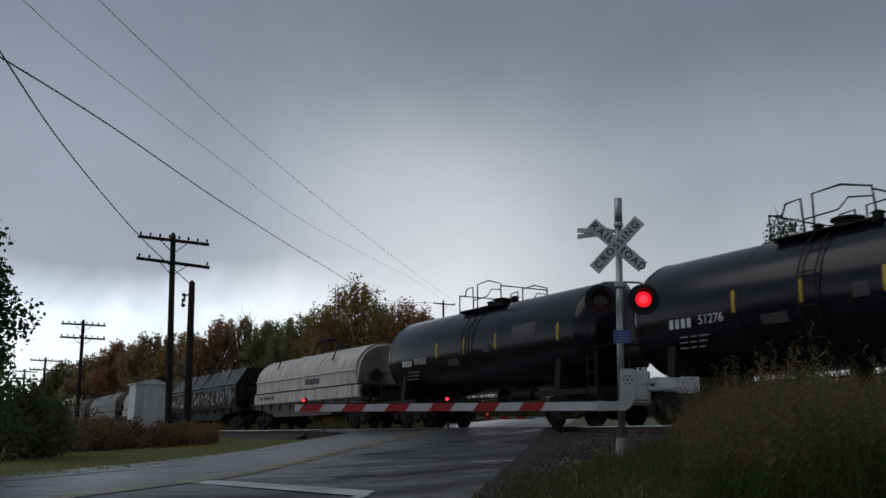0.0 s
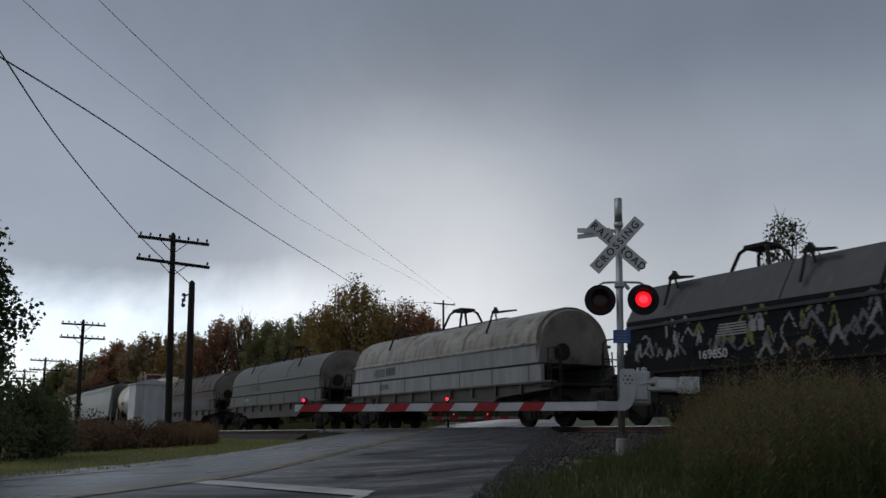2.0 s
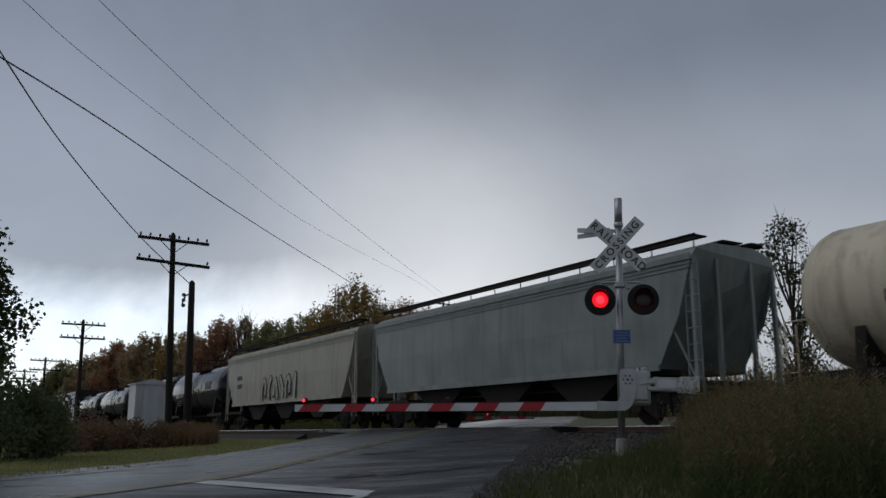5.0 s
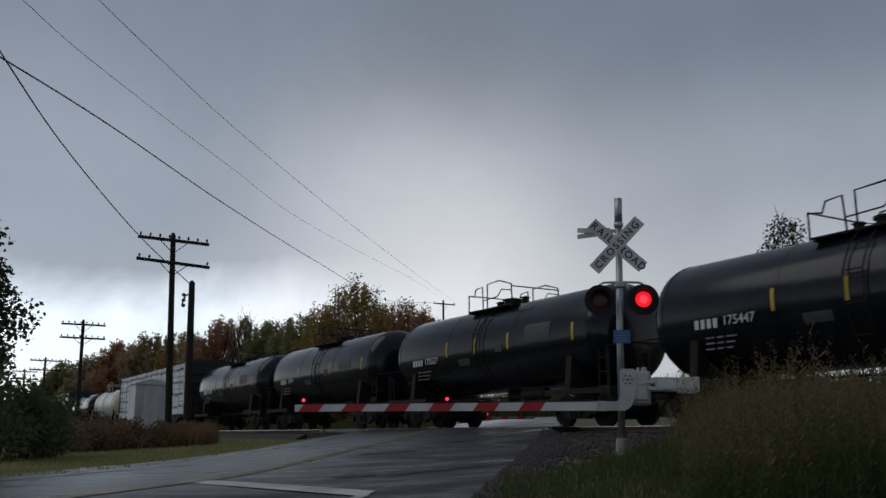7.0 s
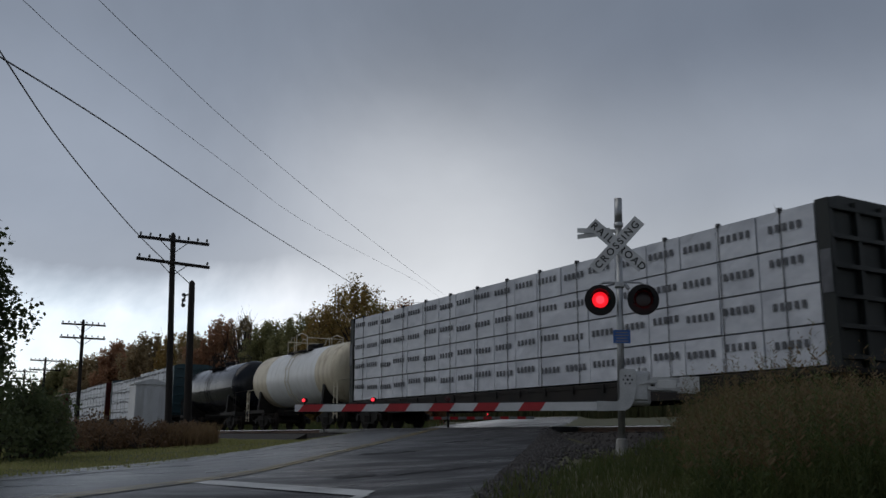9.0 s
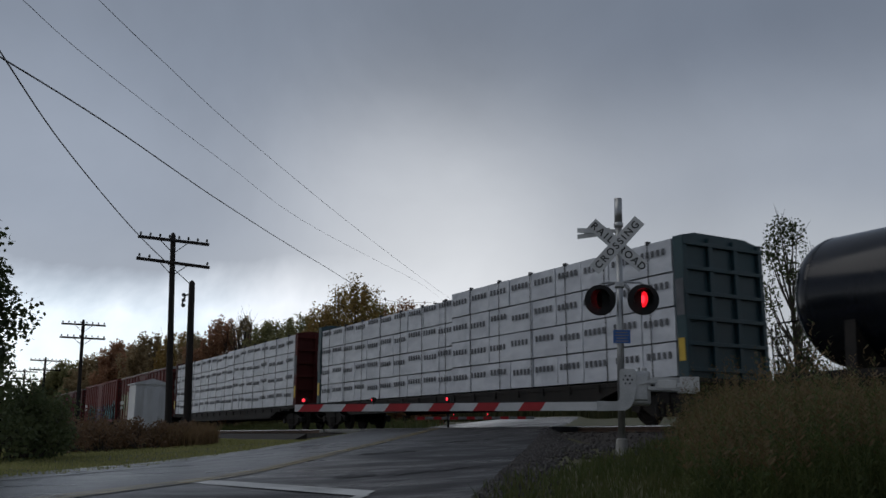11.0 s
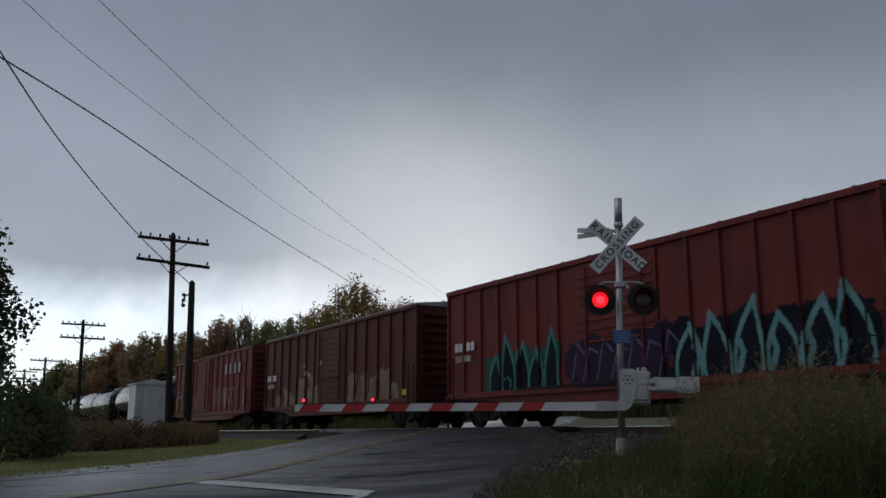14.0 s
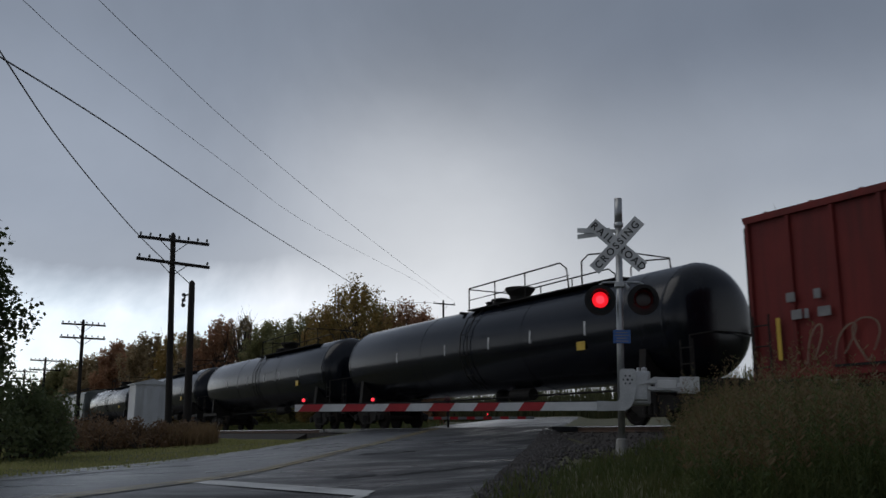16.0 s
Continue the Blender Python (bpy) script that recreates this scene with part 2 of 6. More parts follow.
M_LENS = plain("unlit_red_lens", (0.018, 0.003, 0.004), 0.3)
M_GLOW = plain("lit_red_lens", (0.5, 0.02, 0.02), 0.4, 0, (0.95, 0.010, 0.022), 0.95)
M_CORE = plain("lit_lens_centre", (0.5, 0.05, 0.05), 0.4, 0, (1.0, 0.03, 0.05), 1.9)
M_BLUE = surf("blue_sign_sheeting", (0.02, 0.09, 0.32), (0.03, 0.12, 0.38), 4, 0.4, 0, 0.02)
for dull in (M_BOXR, M_BOXD, M_BOXC, M_COILK, M_BULKR, M_WHEEL, M_FRAME):
    dull.node_tree.nodes["Principled BSDF"].inputs["Specular IOR Level"].default_value = 0.2
M_BLACK.node_tree.nodes["Principled BSDF"].inputs["Specular IOR Level"].default_value = 0.34
M_CONC = surf("pale_concrete", (0.24, 0.235, 0.22), (0.34, 0.33, 0.31), 5, 0.75, 0, 0.3, 50)
M_WOODK = surf("creosoted_pole_wood", (0.009, 0.007, 0.006), (0.022, 0.017, 0.014), 3, 0.85, 0, 0.4, 25, None, 0, False, 0.1, (6, 6, 0.5))
M_INS = plain("glass_insulator", (0.03, 0.04, 0.04), 0.25)
M_WIRE = plain("weathered_wire", (0.02, 0.02, 0.022), 0.6)
M_BUNG = surf("pale_grey_bungalow_paint", (0.52, 0.53, 0.55), (0.60, 0.61, 0.63), 1.5, 0.5, 0.1, 0.04, 30, (0.27, 0.26, 0.24), 0.4, True)
M_RAIL = surf("rusty_rail_web", (0.06, 0.036, 0.026), (0.10, 0.06, 0.042), 4, 0.8, 0.2, 0.2)
M_HEAD = surf("polished_rail_head", (0.45, 0.45, 0.46), (0.6, 0.6, 0.61), 4, 0.22, 1.0, 0.02)
M_TIE = surf("old_tie_timber", (0.035, 0.028, 0.022), (0.07, 0.058, 0.047), 4, 0.85, 0, 0.4, 30, None, 0, False, 0.1, (4, 1, 4))
M_STONE = surf("grey_ballast_stone", (0.016, 0.013, 0.013), (0.052, 0.045, 0.043), 6, 0.6, 0, 0.3, 40)
M_YLINE = surf("worn_yellow_line_paint", (0.17, 0.13, 0.045), (0.25, 0.19, 0.065), 1.5, 0.45, 0, 0.2, 30, (0.04, 0.038, 0.034), 0.9)
M_WLINE = surf("worn_white_line_paint", (0.34, 0.35, 0.35), (0.46, 0.47, 0.47), 1.5, 0.45, 0, 0.2, 30, (0.08, 0.08, 0.08), 0.75)
M_BARK = surf("grey_brown_bark", (0.04, 0.033, 0.027), (0.085, 0.07, 0.058), 4, 0.9, 0, 0.5, 30, None, 0, False, 0.1, (3, 3, 0.6))


def leaf_mat(name, cols, rough=0.6):
    """Leaves: colour picked leaf by leaf (Random Per Island) with a broad noise over the crown."""
    m = bpy.data.materials.new(name)
    m.use_nodes = True
    N, L = m.node_tree.nodes, m.node_tree.links
    b = N["Principled BSDF"]
    geo = N.new("ShaderNodeNewGeometry")
    co = N.new("ShaderNodeTexCoord")
    ns = N.new("ShaderNodeTexNoise")
    ns.inputs["Scale"].default_value, ns.inputs["Detail"].default_value = 0.7, 3
    L.new(co.outputs["Object"], ns.inputs["Vector"])
    add = N.new("ShaderNodeMath")
    add.operation = "MULTIPLY_ADD"
    add.inputs[1].default_value = 0.55
    L.new(geo.outputs["Random Per Island"], add.inputs[0])
    mr = N.new("ShaderNodeMapRange")
    mr.inputs["From Min"].default_value, mr.inputs["From Max"].default_value = 0.3, 0.7
    mr.inputs["To Max"].default_value = 0.45
    L.new(ns.outputs[0], mr.inputs[0])
    L.new(mr.outputs[0], add.inputs[2])
    rp = N.new("ShaderNodeValToRGB")
    el = rp.color_ramp.elements
    while len(el) < len(cols):
        el.new(0.5)
    for i, (e, c) in enumerate(zip(el, cols)):
        e.position, e.color = i / max(1, len(cols) - 1), (*c, 1)
    L.new(add.outputs[0], rp.inputs[0])
    L.new(rp.outputs[0], b.inputs["Base Color"])
    b.inputs["Roughness"].default_value = rough
    b.inputs["Specular IOR Level"].default_value = 0.3
    tr = N.new("ShaderNodeBsdfTranslucent")
    L.new(rp.outputs[0], tr.inputs[0])
    mx = N.new("ShaderNodeMixShader")
    mx.inputs[0].default_value = 0.42
    L.new(b.outputs[0], mx.inputs[1])
    L.new(tr.outputs[0], mx.inputs[2])
    L.new(mx.outputs[0], N["Material Output"].inputs[0])
    return m


M_LGREEN = leaf_mat("dull_green_leaves", [(0.198, 0.205, 0.095), (0.264, 0.257, 0.119), (0.317, 0.297, 0.132)])
M_LDARK = leaf_mat("dark_green_leaves", [(0.036, 0.053, 0.024), (0.058, 0.077, 0.034), (0.090, 0.108, 0.046)])
M_LHEDGE = leaf_mat("hedge_leaves", [(0.069, 0.092, 0.041), (0.109, 0.136, 0.060), (0.161, 0.178, 0.081)])
M_LMUTED = leaf_mat("muted_green_leaves", [(0.072, 0.079, 0.041), (0.096, 0.103, 0.050), (0.126, 0.120, 0.058)])
M_LRED = leaf_mat("russet_leaves", [(0.290, 0.172, 0.103), (0.373, 0.200, 0.117), (0.414, 0.235, 0.124)])
M_LORANGE = leaf_mat("turning_orange_green_leaves", [(0.228, 0.198, 0.074), (0.324, 0.228, 0.082), (0.396, 0.240, 0.084)])
M_LBROWN = leaf_mat("brown_dry_leaves", [(0.265, 0.211, 0.119), (0.336, 0.252, 0.140), (0.392, 0.287, 0.161)])
M_BRUSH = leaf_mat("dark_brown_brush", [(0.113, 0.078, 0.051), (0.161, 0.107, 0.068), (0.210, 0.142, 0.086)])
M_GRASS = leaf_mat("wet_verge_grass", [(0.053, 0.075, 0.025), (0.083, 0.102, 0.032), (0.128, 0.117, 0.049)])
M_WEED = leaf_mat("tall_weed_stems", [(0.051, 0.076, 0.027), (0.081, 0.108, 0.035), (0.115, 0.130, 0.046), (0.162, 0.142, 0.062)])
M_PLUME = leaf_mat("faded_weed_plumes", [(0.137, 0.099, 0.052), (0.182, 0.127, 0.068), (0.227, 0.156, 0.086)])
M_STRAW = leaf_mat("straw_grass", [(0.170, 0.118, 0.062), (0.225, 0.152, 0.080), (0.27, 0.180, 0.098)])
M_LAWN = leaf_mat("short_yellowed_grass", [(0.217, 0.235, 0.085), (0.311, 0.311, 0.117), (0.406, 0.368, 0.170)])
M_DRY = leaf_mat("dry_brush", [(0.104, 0.066, 0.041), (0.164, 0.101, 0.058), (0.225, 0.147, 0.086)])


def asphalt():
    m = surf("wet_asphalt", (0.024, 0.024, 0.026), (0.046, 0.046, 0.049), 0.45, 0.32, 0, 0.6, 90, (0.015, 0.015, 0.016), 0.7)
    N, L = m.node_tree.nodes, m.node_tree.links
    b = N["Principled BSDF"]
    co = N.new("ShaderNodeTexCoord")
    mp = N.new("ShaderNodeMapping")
    mp.inputs["Rotation"].default_value = (0, 0, radians(-50))
    mp.inputs["Scale"].default_value = (1.0, 0.30, 1.0)
    ns = N.new("ShaderNodeTexNoise")
    ns.inputs["Scale"].default_value, ns.inputs["Detail"].default_value = 1.3, 8
    ns.inputs["Roughness"].default_value = 0.62
    mr = N.new("ShaderNodeMapRange")
    mr.inputs["From Min"].default_value, mr.inputs["From Max"].default_value = 0.38, 0.60
    mr.inputs["To Min"].default_value, mr.inputs["To Max"].default_value = 0.22, 0.64
    L.new(co.outputs["Object"], mp.inputs[0])
    L.new(mp.outputs[0], ns.inputs["Vector"])
    L.new(ns.outputs[0], mr.inputs[0])
    L.new(mr.outputs[0], b.inputs["Roughness"])
    # rain water stands in an uneven film along the low edge of one lane
    dot = N.new("ShaderNodeVectorMath")
    dot.operation = "DOT_PRODUCT"
    dot.inputs[1].default_value = (0.6416, 0.767, 0)
    L.new(co.outputs["Object"], dot.inputs[0])
    wet = N.new("ShaderNodeMapRange")
    wet.interpolation_type = "SMOOTHSTEP"
    wet.inputs["From Min"].default_value, wet.inputs["From Max"].default_value = -3.0, -6.4
    L.new(dot.outputs["Value"], wet.inputs[0])
    patch = N.new("ShaderNodeMapRange")
    patch.inputs["From Min"].default_value, patch.inputs["From Max"].default_value = 0.37, 0.53
    L.new(ns.outputs[0], patch.inputs[0])
    film = N.new("ShaderNodeMath")
    film.operation = "MULTIPLY"
    L.new(wet.outputs[0], film.inputs[0]), L.new(patch.outputs[0], film.inputs[1])
    spec = N.new("ShaderNodeMapRange")
    spec.inputs["To Min"].default_value, spec.inputs["To Max"].default_value = 0.18, 1.0
    L.new(film.outputs[0], spec.inputs[0])
    L.new(spec.outputs[0], b.inputs["Specular IOR Level"])
    smoothed = N.new("ShaderNodeMix")
    smoothed.inputs[3].default_value = 0.28
    L.new(film.outputs[0], smoothed.inputs[0]), L.new(mr.outputs[0], smoothed.inputs[2])
    L.new(smoothed.outputs[0], b.inputs["Roughness"])
    return m


M_ASPH = asphalt()
M_SOIL = surf("damp_grassy_soil", (0.050, 0.056, 0.022), (0.088, 0.084, 0.036), 0.25, 0.9, 0, 0.8, 12, (0.090, 0.068, 0.042), 0.6)
M_GRIT = surf("ballast_bed", (0.018, 0.016, 0.015), (0.042, 0.037, 0.034), 2, 0.8, 0, 0.9, 22)


# ---- mesh helpers ----
def part(name, bm, mat, parent=None, label="", shade=False, m=None):
    me = bpy.data.meshes.new(name)
    bm.to_mesh(me)
    bm.free()
    if shade:
        me.polygons.foreach_set("use_smooth", [True] * len(me.polygons))
    for mm in (mat if isinstance(mat, (list, tuple)) else [mat]):
        me.materials.append(mm)
    ob = new(name, me)
    ob.parent = parent
    if m is not None:
        ob.matrix_basis = m
    return tagged(ob, label)


def again(ob, parent, m):
    o = new(ob.name.split(".")[0], ob.data)
    o.parent, o.matrix_basis = parent, m
    return o


def thing(name, label, category, group="", m=None):
    e = new(name)
    e.empty_display_size = 0.3
    if m is not None:
        e.matrix_basis = m
    return tagged(e, label, category, group)


def box(bm, x0, x1, y0, y1, z0, z1, bevel=0.0, mi=0):
    vs = [bm.verts.new((x, y, z)) for x in (x0, x1) for y in (y0, y1) for z in (z0, z1)]
    fs = [bm.faces.new([vs[i] for i in f]) for f in ((0, 1, 3, 2), (4, 6, 7, 5), (0, 4, 5, 1), (2, 3, 7, 6), (0, 2, 6, 4), (1, 5, 7, 3))]
    for f in fs:
        f.material_index = mi
    if bevel:
        es = list({e for f in fs for e in f.edges})
        bmesh.ops.bevel(bm, geom=es, offset=bevel, segments=2, affect="EDGES", profile=0.6)
    return bm


def rod(bm, p, q, r0, r1=None, seg=8, mi=0):
    p, q = Vector(p), Vector(q)
    r1 = r0 if r1 is None else r1
    d = (q - p).normalized()
    s = d.orthogonal().normalized()
    t = d.cross(s)
    rings = []
    for c, r in ((p, r0), (q, r1)):
        rings.append([bm.verts.new(c + (s * math.cos(a) + t * math.sin(a)) * r) for a in (2 * math.pi * i / seg for i in range(seg))])
    for i in range(seg):
        bm.faces.new((rings[0][i], rings[0][(i + 1) % seg], rings[1][(i + 1) % seg], rings[1][i])).material_index = mi
    bm.faces.new(rings[0][::-1]).material_index = mi
    bm.faces.new(rings[1]).material_index = mi
    return bm


def path(bm, pts, r, seg=6):
    """One continuous bent tube through the points."""
    P = [Vector(p) for p in pts]
    rings, s = [], None
    for i, p in enumerate(P):
        d = (P[min(i + 1, len(P) - 1)] - P[max(i - 1, 0)]).normalized()
        s = d.orthogonal().normalized() if s is None else (s - d * s.dot(d)).normalized()
        t = d.cross(s)
        rings.append([bm.verts.new(p + (s * math.cos(a) + t * math.sin(a)) * r) for a in (2 * math.pi * k / seg for k in range(seg))])
    for a, b in zip(rings, rings[1:]):
        for i in range(seg):
            bm.faces.new((a[i], a[(i + 1) % seg], b[(i + 1) % seg], b[i]))
    bm.faces.new(rings[0][::-1])
    bm.faces.new(rings[-1])
    return bm


def lathe(bm, prof, axis="x", seg=32, mi=0, at=(0, 0, 0)):
    """Turns (a, r) pairs round an axis through at."""
    rings = []
    ox, oy, oz = at
    for a, r in prof:
        ring = []
        for i in range(seg):
            c, s = math.cos(2 * math.pi * i / seg) * r, math.sin(2 * math.pi * i / seg) * r
            v = {"x": (a, c, s), "y": (s, a, c), "z": (c, s, a)}[axis]
            ring.append(bm.verts.new((v[0] + ox, v[1] + oy, v[2] + oz)))
        rings.append(ring)
    for p, q in zip(rings, rings[1:]):
        for i in range(seg):
            bm.faces.new((p[i], p[(i + 1) % seg], q[(i + 1) % seg], q[i])).material_index = mi
    bm.faces.new(rings[0][::-1]).material_index = mi
    bm.faces.new(rings[-1]).material_index = mi
    return bm


def prism(bm, poly, axis, a0, a1, mi=0):
    """A polygon drawn out along an axis from a0 to a1. Polygon pairs: (y,z) for x, (x,z) for y, (x,y) for z."""
    def at(p, a):
        return {"x": (a, p[0], p[1]), "y": (p[0], a, p[1]), "z": (p[0], p[1], a)}[axis]
    A = [bm.verts.new(at(p, a0)) for p in poly]
    B = [bm.verts.new(at(p, a1)) for p in poly]
    n = len(poly)
    for i in range(n):
        bm.faces.new((A[i], A[(i + 1) % n], B[(i + 1) % n], B[i])).material_index = mi
    bm.faces.new(A[::-1]).material_index = mi
    bm.faces.new(B).material_index = mi
    bmesh.ops.recalc_face_normals(bm, faces=bm.faces[:])
    return bm


def lettering(name, text, size, depth, mat, parent, m, label="", bold=0.0, spacing=1.0):
    cu = bpy.data.curves.new(name, "FONT")
    cu.body, cu.size, cu.extrude, cu.offset = text, size, depth, bold
    cu.space_character = spacing
    cu.align_x, cu.align_y = "CENTER", "CENTER"
    tmp = bpy.data.objects.new(name + "_curve", cu)
    me = bpy.data.meshes.new_from_object(tmp)
    bpy.data.objects.remove(tmp)
    me.materials.append(mat)
    ob = new(name, me)
    ob.parent, ob.matrix_basis = parent, m
    return tagged(ob, label)


def blades(name, spots, mat, seed, hmin, hmax, width, lean=0.35, label="", category="", kind="stuff", plume=None, leafy=0, tall=None):
    """Grass and weeds: bent tapering blades on the spots (x, y, z)."""
    rnd = random.Random(seed)
    V, F, MI = [], [], []
    for x, y, z in spots:
        h, a, w = rnd.uniform(hmin, hmax), rnd.uniform(0, 6.283), width * rnd.uniform(0.6, 1.4)
        if tall:
            h *= tall(x, y)
        dx, dy = math.cos(a), math.sin(a)
        b = lean * h * rnd.uniform(0.1, 1.0)
        c = rnd.uniform(0, 6.283)
        bx, by = math.cos(c) * b, math.sin(c) * b
        k = len(V)
        for f, ww in ((0, 1.0), (0.5, 0.8), (1.0, 0.12)):
            off = f * f
            for sgn in (-1, 1):
                V.append((x + bx * off + dx * w * ww * sgn, y + by * off + dy * w * ww * sgn, z + h * f * (1 - 0.12 * off)))
        F += [(k, k + 1, k + 3, k + 2), (k + 2, k + 3, k + 5, k + 4)]
        MI += [0, 0]
        for i in range(leafy):
            f = rnd.uniform(0.1, 0.97)
            px, py, pz = x + bx * f * f, y + by * f * f, z + h * f
            a2, ll = rnd.uniform(0, 6.283), rnd.uniform(0.035, 0.085) * (1.15 - .6 * f) * max(1, width * 30)
            ex, ey = math.cos(a2) * ll, math.sin(a2) * ll
            k = len(V)
            V += [(px, py, pz), (px + ex * .5 - ey * .085, py + ey * .5 + ex * .085, pz + ll * .6), (px + ex, py + ey, pz + ll * .75),
                  (px + ex * .5 + ey * .085, py + ey * .5 - ex * .085, pz + ll * .5)]
            F.append((k, k + 1, k + 2, k + 3))
            MI.append(0)
        if plume and rnd.random() < plume:
            for i in range(18):
                f = rnd.uniform(0.78, 1.04)
                a2, ll = rnd.uniform(0, 6.283), rnd.uniform(0.014, 0.04) * (1.3 - f) * 3.0
                px, py, pz = x + bx * f, y + by * f, z + h * f * 0.93
                ex, ey = math.cos(a2) * ll, math.sin(a2) * ll
                k = len(V)
                V += [(px, py, pz), (px + ex - ey * .12, py + ey + ex * .12, pz + ll * .9), (px + ex * 1.2, py + ey * 1.2, pz + ll * .8),
                      (px + ex * .8 + ey * .12, py + ey * .8 - ex * .12, pz + ll * .4)]
                F.append((k, k + 1, k + 2, k + 3))
                MI.append(1)
    me = bpy.data.meshes.new(name)
    me.from_pydata(V, [], F)
    for mm in (mat if isinstance(mat, (list, tuple)) else [mat]):
        me.materials.append(mm)
    if plume:
        me.polygons.foreach_set("material_index", MI)
    return tagged(new(name, me), label, category, "", kind)


# ---- setting: ground, road, track ----
def sheet_grid(name, xs, ys, zf, mat, label, category):
    V = [(x, y, zf(x, y)) for y in ys for x in xs]
    n = len(xs)
    F = [(j * n + i, j * n + i + 1, (j + 1) * n + i + 1, (j + 1) * n + i) for j in range(len(ys) - 1) for i in range(n - 1)]
    me = bpy.data.meshes.new(name)
    me.from_pydata(V, [], F)
    me.polygons.foreach_set("use_smooth", [True] * len(F))
    me.materials.append(mat)
    return tagged(new(name, me), label, category, "", "structure")


def spread(lo, hi, step, far):
    """Even steps from lo to hi, then ever wider ones out to the horizon."""
    mid = [lo + i * step for i in range(int((hi - lo) / step) + 1)]
    out, d = [], step
    while d < far:
        d *= 1.45
        out.append(d)
    return [lo - o for o in out[::-1]] + mid + [hi + o for o in out]


sheet_grid("ground", spread(-70, 30, 0.8, 2500), spread(-12, 60, 0.8, 2500), ground_z, M_SOIL,
           "damp weedy ground with worn grass beside the track", "ground")


def road():
    rs = [-14 + 0.5 * i for i in range(190)]
    ls = [ROAD_L - 0.30, ROAD_L - 0.12, ROAD_L + 0.3, -7, -6, -5.2, ROAD_C, -4.0, -3.2, -2.4, ROAD_R - 0.3, ROAD_R + 0.12, ROAD_R + 0.34]
    V, F = [], []
    for r in rs:
        for l in ls:
            x, y = on_road(r, l)
            edge = 0.05 * noise.noise((r * 0.9, l, 3)) if l in (ls[0], ls[1], ls[-1], ls[-2]) else 0
            drop = .10 if l in (ls[0], ls[-1]) else 0
            if l < -7.5:                         # broken, widened margin on the low side
                edge -= .75 * math.exp(-((r - 14.5) / 4) ** 2) * (1 if l < ROAD_L else .5)
            x, y = on_road(r, l + edge)
            V.append((x, y, road_z(r, l) - drop - 0.006 * abs(l - ROAD_C) + 0.004 * noise.noise((x * .7, y * .7, 1))))
    n = len(ls)
    for j in range(len(rs) - 1):
        for i in range(n - 1):
            F.append((j * n + i, j * n + i + 1, (j + 1) * n + i + 1, (j + 1) * n + i))
    me = bpy.data.meshes.new("road")
    me.from_pydata(V, [], F)
    me.polygons.foreach_set("use_smooth", [True] * len(F))
    me.materials.append(M_ASPH)
    return tagged(new("road", me), "wet dark asphalt road rising to the crossing", "road", "", "structure")


the_road = road()

M_TAR = surf("black_tar_seal", (0.006, 0.006, 0.0065), (0.011, 0.011, 0.012), 3, 0.6, 0, 0.2, 40)


def tar_seam(r0, l0, r1, l1, width, seed):
    """Wavering tar-filled crack lying on the asphalt."""
    rnd = random.Random(seed)
    V, n = [], 26
    for i in range(n + 1):
        f = i / n
        w = width * (.35 + .65 * math.sin(math.pi * f)) * rnd.uniform(.55, 1.3)
        wob = .16 * noise.noise((seed * 3.1, f * 4, 0)) + .05 * noise.noise((seed, f * 15, 5))
        for s in (-1, 1):
            r, l = r0 + (r1 - r0) * f + wob * 3 + s * w * 3.2, l0 + (l1 - l0) * f + wob + s * w * .5
            x, y = on_road(r, l)
            V.append((x, y, road_z(r, l) - .006 * abs(l - ROAD_C) + .0095))
    me = bpy.data.meshes.new("tar_seam")
    me.from_pydata(V, [], [(2 * i, 2 * i + 1, 2 * i + 3, 2 * i + 2) for i in range(n)])
    me.materials.append(M_TAR)
    o = new("tar_seam", me)
    o.parent = the_road


for row in ((14.2, -3.3, 19.5, -2.4, .16, 1), (11.9, -3.4, 12.2, -2.9, .10, 2), (16.6, -4.2, 17.6, -3.2, .12, 3), (20.5, -3.2, 22.5, -1.9, .18, 4), (12.6, -2.6, 13.6, -1.8, .09, 5)):
    tar_seam(*row)


def road_mark(name, r0, r1, l0, l1, mat, label, dl=0.0):
    n = max(2, int((r1 - r0) / 0.5) + 1)
    V, F = [], []
    for i in range(n + 1):
        r = r0 + (r1 - r0) * i / n
        for l in (l0, l1):
            rr = r + dl * (l - l0)
            x, y = on_road(rr, l)
            V.append((x, y, road_z(rr, l) - 0.006 * abs(l - ROAD_C) + 0.012))
    for i in range(n):
        F.append((2 * i, 2 * i + 1, 2 * i + 3, 2 * i + 2))
    me = bpy.data.meshes.new(name)
    me.from_pydata(V, [], F)
    me.materials.append(mat)
    ob = new(name, me)
    ob.parent = the_road
    return tagged(ob, label)


for off in (-.12, .06):
    road_mark("centre_line", -10, 28.5, -4.85 + off, -4.75 + off, M_YLINE, "worn yellow centre line")
road_mark("stop_line", 10.3, 10.9, -4.95, -2.42, M_WLINE, "worn white stop line", -.31)
road_mark("edge_line", -10, 9.7, -2.50, -2.38, M_WLINE, "worn white edge line")
road_mark("edge_line", -10, 29, -7.62, -7.50, M_WLINE, "worn white edge line")

